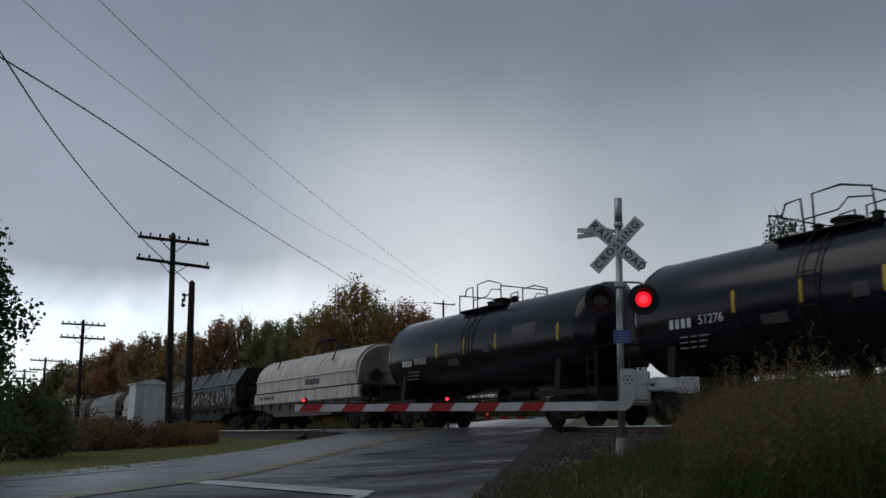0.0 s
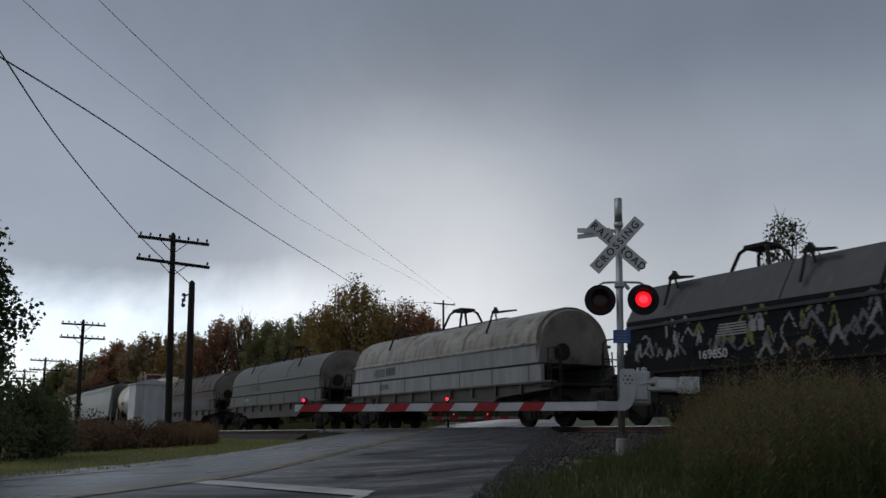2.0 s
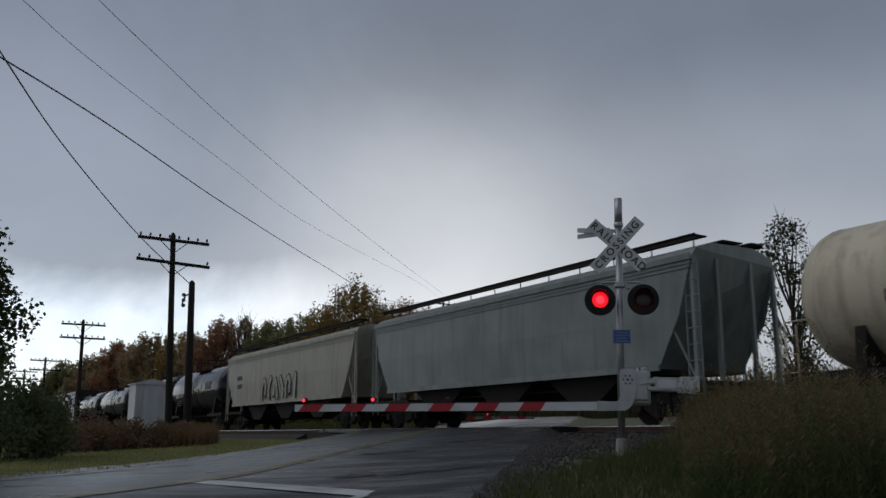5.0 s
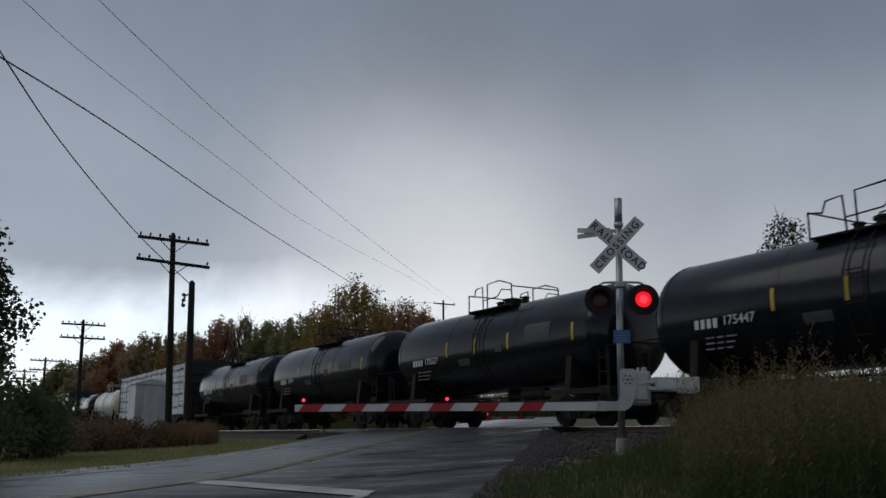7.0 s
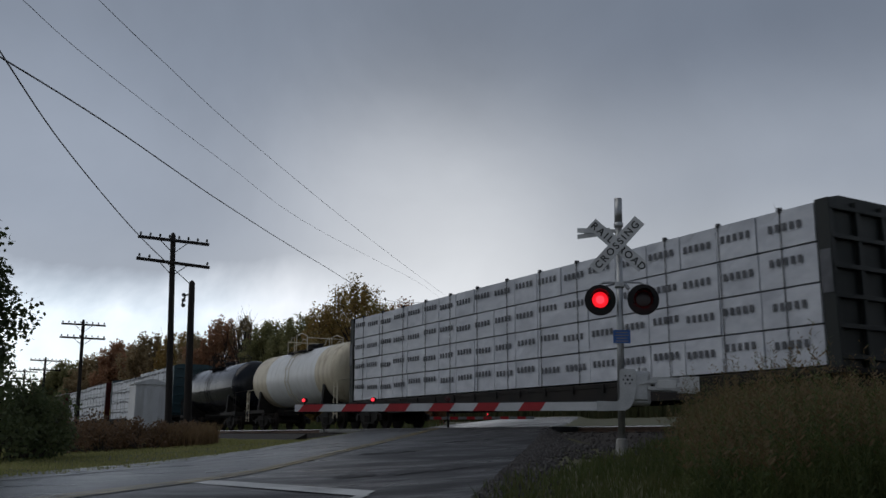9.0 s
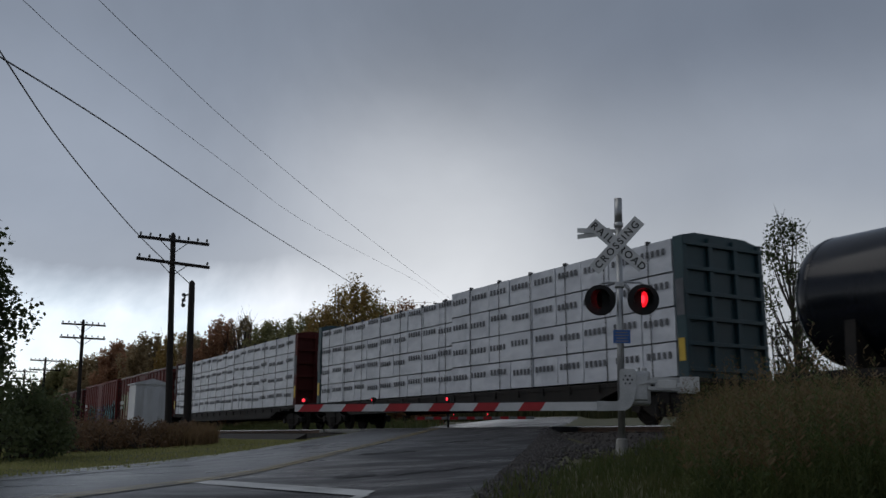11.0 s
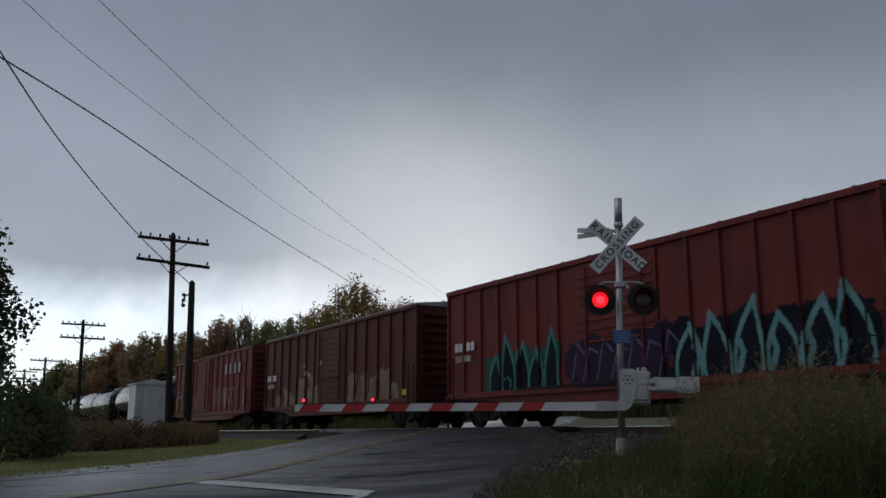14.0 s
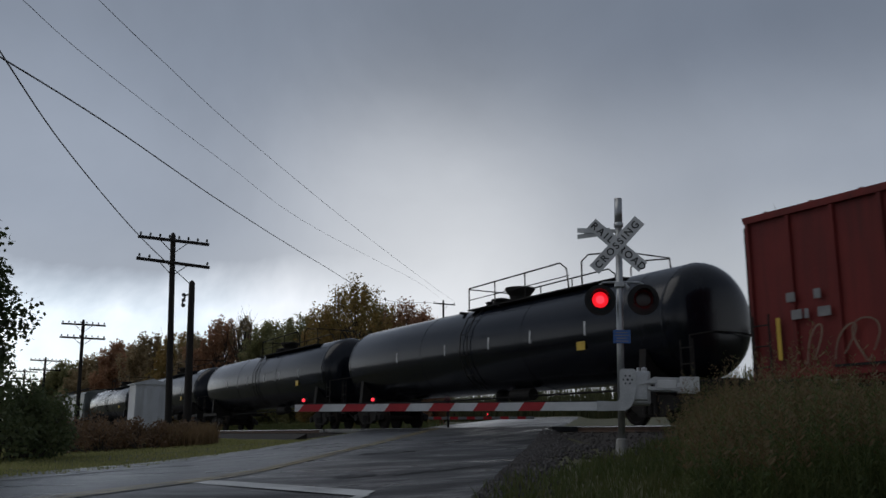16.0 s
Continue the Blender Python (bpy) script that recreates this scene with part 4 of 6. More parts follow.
def coil_car(L, mat, side_mat, label, faceted=False, top=3.62, reach=.95, ribs=2):
    car = thing("coil_car", label, "railway car", "cars of the passing train")
    h = L / 2
    W = 1.40
    low, spring = 1.86, 2.45                             # lower rim of the hood, start of its round
    if faceted:
        sect = [(-W, low), (-W, 2.62), (-.78, top), (.78, top), (W, 2.62), (W, low)]
    else:
        sect = [(-W, low), (-W, spring)] + [(-W * math.cos(a), spring + (top - spring) * math.sin(a)) for a in (i * math.pi / 18 for i in range(1, 18))] + [(W, spring), (W, low)]
    bm = bmesh.new()
    prism(bm, sect, "x", -h, h)
    if not faceted:
        end = [e for e in bm.edges if abs(e.verts[0].co.x - e.verts[1].co.x) < 1e-4 and min(e.verts[0].co.z, e.verts[1].co.z) > 2.3]
        bmesh.ops.bevel(bm, geom=end, offset=.12, segments=3, affect="EDGES")
    for f in bm.faces:
        f.material_index = 1 if f.calc_center_median().z < 2.4 and abs(f.normal.y) > .8 else (2 if abs(f.normal.x) > .9 else 0)
    part("hood", bm, [mat, side_mat, M_COILK if faceted else M_COILE], car)
    for s in (-1, 1):
        bm = bmesh.new()                                 # proud ledge where the round begins
        prism(bm, [(s * W, spring - .05), (s * (W + .05), spring - .035), (s * (W + .05), spring + .02), (s * W, spring + .05)], "x", -h + .02, h - .02)
        part("hood_ledge", bm, mat, car)
        bm = bmesh.new()                                 # black strip standing in for the shadow gap under the hood
        box(bm, -h - .04, h + .04, *sorted((s * (W - .2), s * (W + .045))), low - .06, low, .008)
        part("hood_rim", bm, M_FRAME, car)
        bm = bmesh.new()
        box(bm, -h - .15, h + .15, *sorted((s * (W - .1), s * (W + .03))), 1.30, low - .055, .01)
        wall = part("trough_side", bm, side_mat, car)
        bm = bmesh.new()
        box(bm, -.04, .04, *sorted((s * (W + .02), s * (W + .05))), 1.32, low - .07)
        stake = part("side_stake", bm, side_mat, wall, m=pose(-h + .5, 0, 0))
        for i in range(1, 7):
            again(stake, wall, pose(-h + .5 + i * (L - 1) / 6, 0, 0))
    for x in [-h + (i + 1) * L / (ribs + 1) for i in range(ribs)]:
        bm = bmesh.new()
        path(bm, [(x, y * 1.004, spring + (z - spring) * 1.006) for y, z in sect if z > 2.3], .016, 5)
        part("hood_rib", bm, mat if ribs < 5 else M_DUSTY, car)
    arm = .7 if faceted else 1.25
    # forked lifting brackets with long flat arms, and the ridge bar between them
    for x in ((-5.9, -1.9, 1.2, 5.2) if faceted else (-3.45, 3.45)):
        for s in (-1, 1):
            bm = bmesh.new()
            path(bm, [(x, s * 1.30, top - .62), (x, s * 1.16, top - .30), (x, s * 1.02, top + .10)], .035)
            path(bm, [(x + .22, s * 1.02, top - .2), (x + .05, s * .98, top + .26)], .028)
            prism(bm, [(x - .12, top + .06), (x - .12, top + .12), (x + .1, top + .26), (x + .2, top + .12), (x + arm, top + .05), (x + arm, top + .01)], "y", *sorted((s * .92, s * 1.0)))
            part("lifting_bracket", bm, M_FRAME, car)
    bm = bmesh.new()
    box(bm, -2.9, 2.9, -.14, .14, top - .03, top + .055, .01)
    part("ridge_bar", bm, M_SILL if not faceted else M_FRAME, car)
    for x in ((-3.85, 3.85) if faceted else (0.0,)):     # the dark car carries two hoods end to end
        bm = bmesh.new()
        for sx in (-1, 1):
            for sy in (-1, 1):
                path(bm, [(x + sx * .60, sy * .55, top - .08), (x + sx * .42, sy * .34, top + .50), (x + sx * .26, sy * .24, top + .62)], .045)
        box(bm, x - .34, x + .34, -.30, .30, top + .57, top + .69, .04)
        part("lifting_bail", bm, M_FRAME, car)
    if faceted:
        bm = bmesh.new()
        path(bm, [(0, y * 1.008, z + (.02 if z > 3 else 0)) for y, z in sect], .04, 6)
        part("hood_joint", bm, M_FRAME, car)
    bm = bmesh.new()                                     # open trough frame
    for s in (-1, 1):
        prism(bm, [(-h - .7, 1.30), (h + .7, 1.30), (h + .7, 1.08), (h - 2.2, .90), (h - 2.8, .62), (-h + 2.8, .62), (-h + 2.2, .90), (-h - .7, 1.08)], "y",
              *sorted((s * 1.26, s * 1.36)))
        box(bm, -h - .7, h + .7, *sorted((s * 1.30, s * 1.46)), 1.25, 1.31, .006)
        for i in range(9):
            x = -h + .9 + i * (L - 1.8) / 8
            box(bm, x - .05, x + .05, *sorted((s * 1.36, s * 1.44)), .95, 1.25)
    box(bm, -h - 1.1, h + 1.1, -.35, .35, .72, 1.1, .02)
    part("side_sill", bm, M_SILL if not faceted else M_FRAME, car)
    for s in (-1, 1):
        bm = bmesh.new()
        box(bm, *sorted((s * (h + .1), s * (h + 1.1))), -1.4, 1.4, 1.12, 1.2, .02)
        for y in (-1.34, 1.34):
            path(bm, [(s * (h + 1.02), y, 1.2), (s * (h + 1.02), y, 2.15), (s * (h + .9), y, 2.25), (s * (h + .4), y, 2.25), (s * (h + .38), y, 1.2)], .024)
        ladder(bm, s * (h + .8), -1.40, .5, 1.9, .4)
        rod(bm, (s * (h + 1.02), -1.34, 1.75), (s * (h + 1.02), 1.34, 1.75), .02, seg=6)
        part("end_platform", bm, M_FRAME, car)
        bm = bmesh.new()                                 # hand-brake wheel on the end sheet
        rod(bm, (s * (h + .06), -.55, 2.2), (s * (h + .12), -.55, 2.2), .26, .26, 18)
        part("brake_wheel", bm, M_FRAME, car)
        add_truck(car, s * (h - .55))
    coupler(car, L + 2.2, reach + .85 - 1.1)
    return car


def hopper_car(L, mat, label, reach=.75):
    car = thing("covered_hopper_car", label, "railway car", "cars of the passing train")
    h, W = L / 2, 1.5
    sect = [(-W, 1.35), (-W - .04, 2.6), (-W, 3.95), (-1.32, 4.2), (-.75, 4.38), (.75, 4.38), (1.32, 4.2), (W, 3.95), (W + .04, 2.6), (W, 1.35)]
    bm = bmesh.new()
    prism(bm, sect, "x", -h, h)
    # sloping ends: the lower end corners are cut back
    for v in bm.verts:
        if v.co.z < 3:
            v.co.x -= math.copysign(1.25 if v.co.z < 2 else .45, v.co.x)
    part("body", bm, mat, car)
    for s in (-1, 1):
        for name, inset, proud, z0, z1 in (("top_chord", 0, .05, 3.9, 4.05), ("chord_bead", .05, .035, 3.80, 3.83), ("chord_bead", .05, .035, 3.70, 3.73), ("bottom_chord", 1.2, .06, 1.3, 1.46)):
            bm = bmesh.new()
            box(bm, -h + inset, h - inset, *sorted((s * (W - .01), s * (W + proud))), z0, z1)
            part(name, bm, mat, car)
    for i in range(3):
        x = (i - 1) * (L - 5) / 3
        bm = bmesh.new()
        prism(bm, [(x - 1.7, 1.36), (x + 1.7, 1.36), (x + .5, .55), (x - .5, .55)], "y", -1.2, 1.2)
        part("hopper_chute", bm, M_FRAME, car)
    bm = bmesh.new()
    box(bm, -h, h, -.36, .36, 4.46, 4.5)
    for y in (-.95, .95):
        rod(bm, (-h + .3, y, 4.58), (h - .3, y, 4.58), .02)
        for i in range(12):
            x = -h + .4 + i * (L - .8) / 11
            rod(bm, (x, y, 4.3), (x, y, 4.62), .018, seg=5)
    for y0, y1 in ((-1.22, -.80), (.80, 1.22)):
        box(bm, -h + .1, h - .1, y0, y1, 4.53, 4.57)
        box(bm, -h + .1, h - .1, *((y0, y0 + .03) if y0 < 0 else (y1 - .03, y1)), 4.46, 4.60)
    part("roof_walk", bm, M_FRAME, car)
    for i in range(4):
        bm = bmesh.new()
        lathe(bm, [(4.36, .32), (4.5, .32), (4.53, .36), (4.58, .1)], "z", 16, at=(-h + (i + .5) * L / 4, .62, 0))
        part("hatch", bm, mat, car)
    for s in (-1, 1):
        e = s * (h - .05)
        bm = bmesh.new()
        for y in (-1.42, 1.42, -.6, .6):
            box(bm, e - .05, e + .05, y - .05, y + .05, .9, 4.0)
        ladder(bm, e, -1.47, .5, 4.0, .42)
        path(bm, [(e, -1.45, 1.0), (e - s * .7, -1.45, 2.3)], .03)
        part("end_post", bm, mat, car)
        bm = bmesh.new()
        box(bm, *sorted((s * (h - 2.7), s * h)), -1.45, 1.45, .88, 1.02, .01)
        box(bm, *sorted((s * (h - 2.9), s * (h + .1))), -.3, .3, .7, .98)
        part("end_platform", bm, M_FRAME, car)
        add_truck(car, s * (h - 1.5))
    bm = bmesh.new()
    rod(bm, (-h + 2.2, -1.0, 1.0), (h - 2.2, -1.0, 1.0), .03)
    part("brake_pipe", bm, M_FRAME, car)
    coupler(car, L, reach)
    return car


def box_car(L, mat, label, door_at=0.0, door_w=3.2, top=4.55, plain_end=M_BOXD, reach=.95):
    car = thing("box_car", label, "railway car", "cars of the passing train")
    h, W = L / 2, 1.44
    bm = bmesh.new()
    box(bm, -h, h, -W, W, 1.02, top - .1)
    part("body", bm, mat, car)
    for s in (-1, 1):
        n = int(L / 1.02)
        bm = bmesh.new()
        pl = (L - .14) / n
        box(bm, -pl / 2 + .02, pl / 2 - .02, *sorted((s * (W - .002), s * (W + .006))), 1.08, top - .14)
        pan = part("side_panel", bm, mat, car, m=pose(-h + .07 + pl / 2, 0, 0))
        for i in range(1, n):
            again(pan, car, pose(-h + .07 + pl * (i + .5), 0, 0))
        post = None
        for i in range(n + 1):
            x = -h + .07 + i * (L - .14) / n
            if abs(x - door_at) < door_w / 2 + .12:
                continue
            if post is None:
                w = .055
                bm = bmesh.new()
                prism(bm, [(-w, s * W), (w, s * W), (w * .7, s * (W + .075)), (-w * .7, s * (W + .075))], "z", 1.06, top - .12)
                post = part("side_post", bm, mat, car, m=pose(x, 0, 0))
            else:
                again(post, car, pose(x, 0, 0))
        bm = bmesh.new()
        box(bm, -h, h, *sorted((s * W, s * (W + .085))), .92, 1.10, .008)
        box(bm, -h, h, *sorted((s * W, s * (W + .09))), top - .16, top - .04, .008)
        prism(bm, [(-h + .1, .94), (h - .1, .94), (h - 2.8, .8), (h - 3.6, .62), (-h + 3.6, .62), (-h + 2.8, .8)], "y", *sorted((s * (W - .05), s * (W - .005))))
        part("side_sill", bm, mat, car)
        bm = bmesh.new()
        d0, d1 = door_at - door_w / 2, door_at + door_w / 2
        box(bm, d0, d1, *sorted((s * (W + .005), s * (W + .06))), 1.14, top - .2, .01)
        door = part("sliding_door", bm, mat, car)
        bm = bmesh.new()
        box(bm, d0 + .12, d1 - .12, *sorted((s * (W + .05), s * (W + .085))), -.05, .05, .01)
        rib = part("door_rib", bm, mat, door, m=pose(0, 0, 1.35))
        for k in range(1, 12):
            again(rib, door, pose(0, 0, 1.35 + k * (top - 1.9) / 11))
        bm = bmesh.new()
        for x in (d0 + .5, d1 - .5):
            rod(bm, (x, s * (W + .11), 1.2), (x, s * (W + .11), top - .3), .025)
        box(bm, d0 + .6, d1 - .6, *sorted((s * (W + .09), s * (W + .13))), 2.2, 2.26)
        part("lock_rod", bm, mat, door)
        bm = bmesh.new()
        box(bm, d0 - door_w * .9, d1 + .1, *sorted((s * (W + .06), s * (W + .12))), 1.08, 1.13)
        part("door_track", bm, M_FRAME, car)
    # roof
    bm = bmesh.new()
    prism(bm, [(-W - .07, top - .08), (-W - .07, top), (0, top + .16), (W + .07, top), (W + .07, top - .08)], "x", -h - .04, h + .04)
    part("roof", bm, M_ROOF if mat is not M_BOXR else mat, car)
    n = 14
    seam = None
    for i in range(n):
        x = -h + (i + .5) * L / n
        if seam is None:
            bm = bmesh.new()
            prism(bm, [(-W - .05, top + .002), (-W - .05, top + .03), (0, top + .19), (W + .05, top + .03), (W + .05, top + .002), (0, top + .155)], "x", -.03, .03)
            seam = part("roof_seam", bm, M_ROOF if mat is not M_BOXR else mat, car, m=pose(x, 0, 0))
        else:
            again(seam, car, pose(x, 0, 0))
    for s in (-1, 1):
        bm = bmesh.new()
        lathe(bm, [(-W + .08, .02), (-W + .2, .10), (W - .2, .10), (W - .08, .02)], "y", 8)
        rib = part("end_corrugation", bm, plain_end, car, m=pose(s * h, 0, 1.28))
        for k in range(1, 10):
            again(rib, car, pose(s * h, 0, 1.28 + k * (top - 1.6) / 9.3))
        bm = bmesh.new()
        ladder(bm, s * (h - .32), -W - .13, .5, 2.3, .42)
        ladder(bm, s * (h + .12), -W + .3, .6, top - .2, .42, along_x=False)
        part("end_ladder", bm, M_FRAME, car)
        add_truck(car, s * (h - 1.75))
    bm = bmesh.new()
    box(bm, -h + 2.6, h - 2.6, -.35, .35, .62, 1.0)
    rod(bm, (-.8, -.75, .78), (.4, -.75, .78), .2, seg=14)
    part("underframe", bm, M_FRAME, car)
    coupler(car, L, reach)
    return car


def lumber_bundle():
    """A wrapped package of boards: soft corners, slight sag."""
    bm = bmesh.new()
    box(bm, -.5, .5, -.5, .5, -.5, .5)
    bmesh.ops.subdivide_edges(bm, edges=bm.edges[:], cuts=3, use_grid_fill=True)
    for v in bm.verts:
        q = v.co.copy()
        v.co.y += .018 * noise.noise(q * 3.1)
        k = max(abs(q.x), abs(q.z))
        v.co.y *= 1 - .02 * max(0, k - .3)
    return bm


def centerbeam_car(L, label, bulk, cols, seed, reach=1.05, frame_mat=M_FRAME, step=0.0):
    car = thing("centerbeam_flat_car", label, "railway car", "cars of the passing train")
    rnd = random.Random(seed)
    h, W = L / 2, 1.40
    top = 4.56
    for s in (-1, 1):
        bm = bmesh.new()
        x0, x1 = sorted((s * (h - .32), s * h))
        prism(bm, [(-1.42, 1.1), (1.42, 1.1), (1.42, top + .02), (.9, top + .14), (-.9, top + .14), (-1.42, top + .02)], "x", *sorted((s * (h - .14), s * (h - .10))))
        wall = part("bulkhead", bm, bulk, car)
        for y in (-1.36, -.45, .45, 1.36):
            bm = bmesh.new()
            box(bm, x0, x1, y - .07, y + .07, 1.1, top + .02, .01)
            part("bulkhead_post", bm, bulk, wall)
        for k in range(6):
            z = 1.3 + k * .62
            bm = bmesh.new()
            box(bm, *sorted((s * (h - .12), s * (h + .02))), -1.42, 1.42, z - .05, z + .05, .01)
            part("bulkhead_brace", bm, bulk, wall)
        if bulk is not M_BULKG:
            bars("reflector_plate", car, s * (h - .17) - .1, 1.5, -1.44, (.2,), .55, M_YELLOW, "yellow reflective plate")
        bars("bulkhead_mark", car, s * h - (.28 if s > 0 else 0), 2.6, -1.44, (.26,), .9, M_PRINT)
        add_truck(car, s * (h - 1.2))
    bm = bmesh.new()
    box(bm, -h + .3, h - .3, -.12, .12, 1.1, top - .05)
    part("center_beam", bm, bulk, car)
    bm = bmesh.new()
    box(bm, -h, h, -1.44, 1.44, .98, 1.10, .01)
    for s in (-1, 1):
        prism(bm, [(-h + .1, 1.0), (h - .1, 1.0), (h - 2.6, .88), (h - 3.6, .58), (-h + 3.6, .58), (-h + 2.6, .88)], "y", *sorted((s * 1.34, s * 1.42)))
        for i in range(18):
            x = -h + .8 + i * (L - 1.6) / 17
            box(bm, x - .06, x + .06, *sorted((s * 1.41, s * 1.47)), .86, 1.08)
    box(bm, -h - .3, h + .3, -.35, .35, .7, 1.0)
    part("deck_frame", bm, frame_mat, car)
    # packages, four tiers on both sides of the beam
    tiers, z0 = 4, 1.13
    th = (top - z0) / tiers
    pk = lumber_bundle()
    mesh0 = None
    inner0, inner1 = -h + .36, h - .36
    for side in (-1, 1):
        for t in range(tiers):
            x = inner0
            i = 0
            widths = [rnd.choice((1.17, 2.34, 2.34, 1.17, 1.17)) for _ in range(40)]
            while x < inner1 - .3:
                w = min(widths[i], inner1 - x)
                if inner1 - x - w < .6:
                    w = inner1 - x
                if step and x < .45 < x + w and .45 - x > .35:
                    w = .45 - x
                rear = step and x + w / 2 < .45          # the rear stack stands a little lower
                tt = th - (step / tiers if rear else 0)
                m = Matrix.LocRotScale((x + w / 2, side * (.77 if rear or not step else .80) + rnd.uniform(-.012, .012), z0 + tt * (t + .5)), None, (w - .035, 1.24, tt - .04))
                if mesh0 is None:
                    ob = part("lumber_package", pk, M_WRAP, car, "white-wrapped lumber package", m=m)
                    mesh0 = ob
                else:
                    ob = again(mesh0, car, m)
                if side < 0 and w > .9:
                    n_marks = 2 if w > 1.7 else 1
                    for k in range(n_marks):
                        bx = x + w * (k + .5) / n_marks - .46 + rnd.uniform(-.05, .05)
                        stamp(car, bx, side * (1.42 if step and not rear else 1.39) - .022, z0 + th * (t + .46) + rnd.uniform(-.03, .09))
                x += w
                i += 1
    # straps
    for i in range(cols):
        x = inner0 + (i + .5) * (inner1 - inner0) / cols
        bm = bmesh.new()
        rim = top - (step if x < .45 else 0)
        out = .03 if step and x >= .45 else 0
        for side in (-1, 1):
            box(bm, x - .009, x + .009, *sorted((side * (1.405 + out), side * (1.418 + out))), 1.0, rim + .02)
            box(bm, x - .045, x + .045, *sorted((side * 1.34, side * (1.43 + out))), rim - .05, rim + .05, .012)
        box(bm, x - .02, x + .02, -1.34, 1.34, rim + .0, rim + .02)
        part("tie_strap", bm, M_STRAP, car)
    coupler(car, L + .6, reach - .3)
    return car


STAMP = []
M_STRAP = surf("dark_strap_cable", (0.02, 0.02, 0.022), (0.05, 0.05, 0.055), 4, 0.6)


def stamp(car, x, y, z):
    """The maker's mark on a wrap, as plain bars."""
    if not STAMP:
        bm = bmesh.new()
        for i in range(5):
            a = i * .185
            box(bm, a, a + .105, -.006, 0, 0, .17)
        STAMP.append(part("printed_mark", bm, M_PRINT, car, "faded dark maker's mark as plain bars", m=pose(x, y, z)))
    else:
        again(STAMP[0], car, pose(x, y, z))


CARS = []


def place(car, q_front, q_back):
    CARS.append((car, -(q_front + q_back) / 2))
    return car


def stripes(car, x0, x1, z0, z1, y, mat):
    """A company emblem as a stack of plain stripes."""
    for k in range(5):
        bm = bmesh.new()
        z = z0 + (z1 - z0) * k / 5
        box(bm, x0 + .03 * k, x1, y - .006, y, z, z + (z1 - z0) / 9)
        part("emblem_stripe", bm, mat, car, "plain emblem stripe")


M_RUSTBLUE = surf("dark_rusted_blue_paint", (0.035, 0.045, 0.075), (0.07, 0.065, 0.07), 0.9, 0.55, 0, 0.05, 40, (0.07, 0.042, 0.03), 0.8)
M_DUSTYC = surf("smudged_cream_paint", (0.16, 0.11, 0.085), (0.25, 0.19, 0.14), 1.5, 0.55)
M_TEAL = surf("teal_spray_paint", (0.03, 0.16, 0.15), (0.06, 0.24, 0.21), 1.5, 0.5)
M_NAVY = surf("dark_navy_spray_paint", (0.004, 0.006, 0.012), (0.010, 0.013, 0.024), 1.5, 0.7)
M_CREAM = surf("cream_spray_paint", (0.30, 0.25, 0.18), (0.42, 0.36, 0.27), 1.5, 0.55)
M_SILV = surf("silver_spray_paint", (0.26, 0.27, 0.28), (0.40, 0.41, 0.42), 1.5, 0.45)
M_PALEB = surf("pale_blue_spray_paint", (0.16, 0.21, 0.27), (0.24, 0.30, 0.36), 1.5, 0.5)
M_DEEPT = surf("deep_teal_spray_haze", (0.010, 0.055, 0.050), (0.022, 0.095, 0.080), 0.9, 0.5)
M_VIOLET = surf("dull_violet_spray_paint", (0.10, 0.07, 0.16), (0.15, 0.10, 0.22), 1.5, 0.5)
M_PALET = surf("pale_teal_spray_paint", (0.10, 0.25, 0.27), (0.16, 0.33, 0.35), 1.5, 0.5)
M_OLIVE = surf("olive_spray_paint", (0.16, 0.16, 0.06), (0.22, 0.22, 0.09), 1.5, 0.5)
M_MOSS = surf("green_spray_haze", (0.06, 0.14, 0.05), (0.12, 0.22, 0.09), 1.2, 0.5)
M_VIOHAZE = surf("dark_violet_spray_haze", (0.012, 0.007, 0.022), (0.030, 0.016, 0.046), 0.9, 0.5)
for dull in (M_TEAL, M_NAVY, M_CREAM, M_SILV, M_PALEB, M_DEEPT, M_VIOLET, M_PALET, M_OLIVE, M_MOSS, M_VIOHAZE, M_SMEAR, M_DUSTYC):
    dull.node_tree.nodes["Principled BSDF"].inputs["Specular IOR Level"].default_value = 0.12

BLK = "gloss-black tank car with yellow reflector stripes and white stencils"
for qf, qb, num, R, zc in ((6.0, 17.45, "51276", 1.53, 2.66), (18.85, 31.3, "707832", 1.50, 2.62), (170.75, 182.75, "175447", 1.45, 2.58),
                           (184.4, 196.6, "175527", 1.45, 2.58), (198.2, 210.3, "2049", 1.45, 2.58), (211.85, 223.9, "175590", 1.45, 2.58)):
    c = place(tank_car(qb - qf, R, zc, M_BLACK, label=BLK, reach=.82), qf, qb)
    if num:
        tank_marks(c, qb - qf, R, zc, num, (-2.0, -.2, 1.7, 4.9), ((2.6, -.05, 1.25, .5), (1.0, -.25, .36, .3), (-1.3, -.55, .7, .22)))
L3 = 12.6
c = place(coil_car(L3, M_COILW, M_COILW, "chalky white coil car with rust-streaked rounded hood"), 33.8, 46.4)
bars("hood_mark", c, .6, 2.02, -1.405, (.17, .13, .07, .07, .18, .18, .08, .15, .13, .18), .27, M_PRINT, "dark product mark as plain bars", .04)
bars("stencil_lines", c, -L3 / 2 + .8, 1.50, -1.44, (.2, .2, -.1, .2, .2, .2, .2, .2, .2), .16, M_PRINT, "dark stencil as plain bars", .04)
c = place(coil_car(14.4, M_COILD, M_COILK, "dark coil car with faceted hood and faded spray paint", True, 3.56), 49.9, 64.3)
cv = canvas(7.2, 1.32, 2.6)
rnd = random.Random(58)
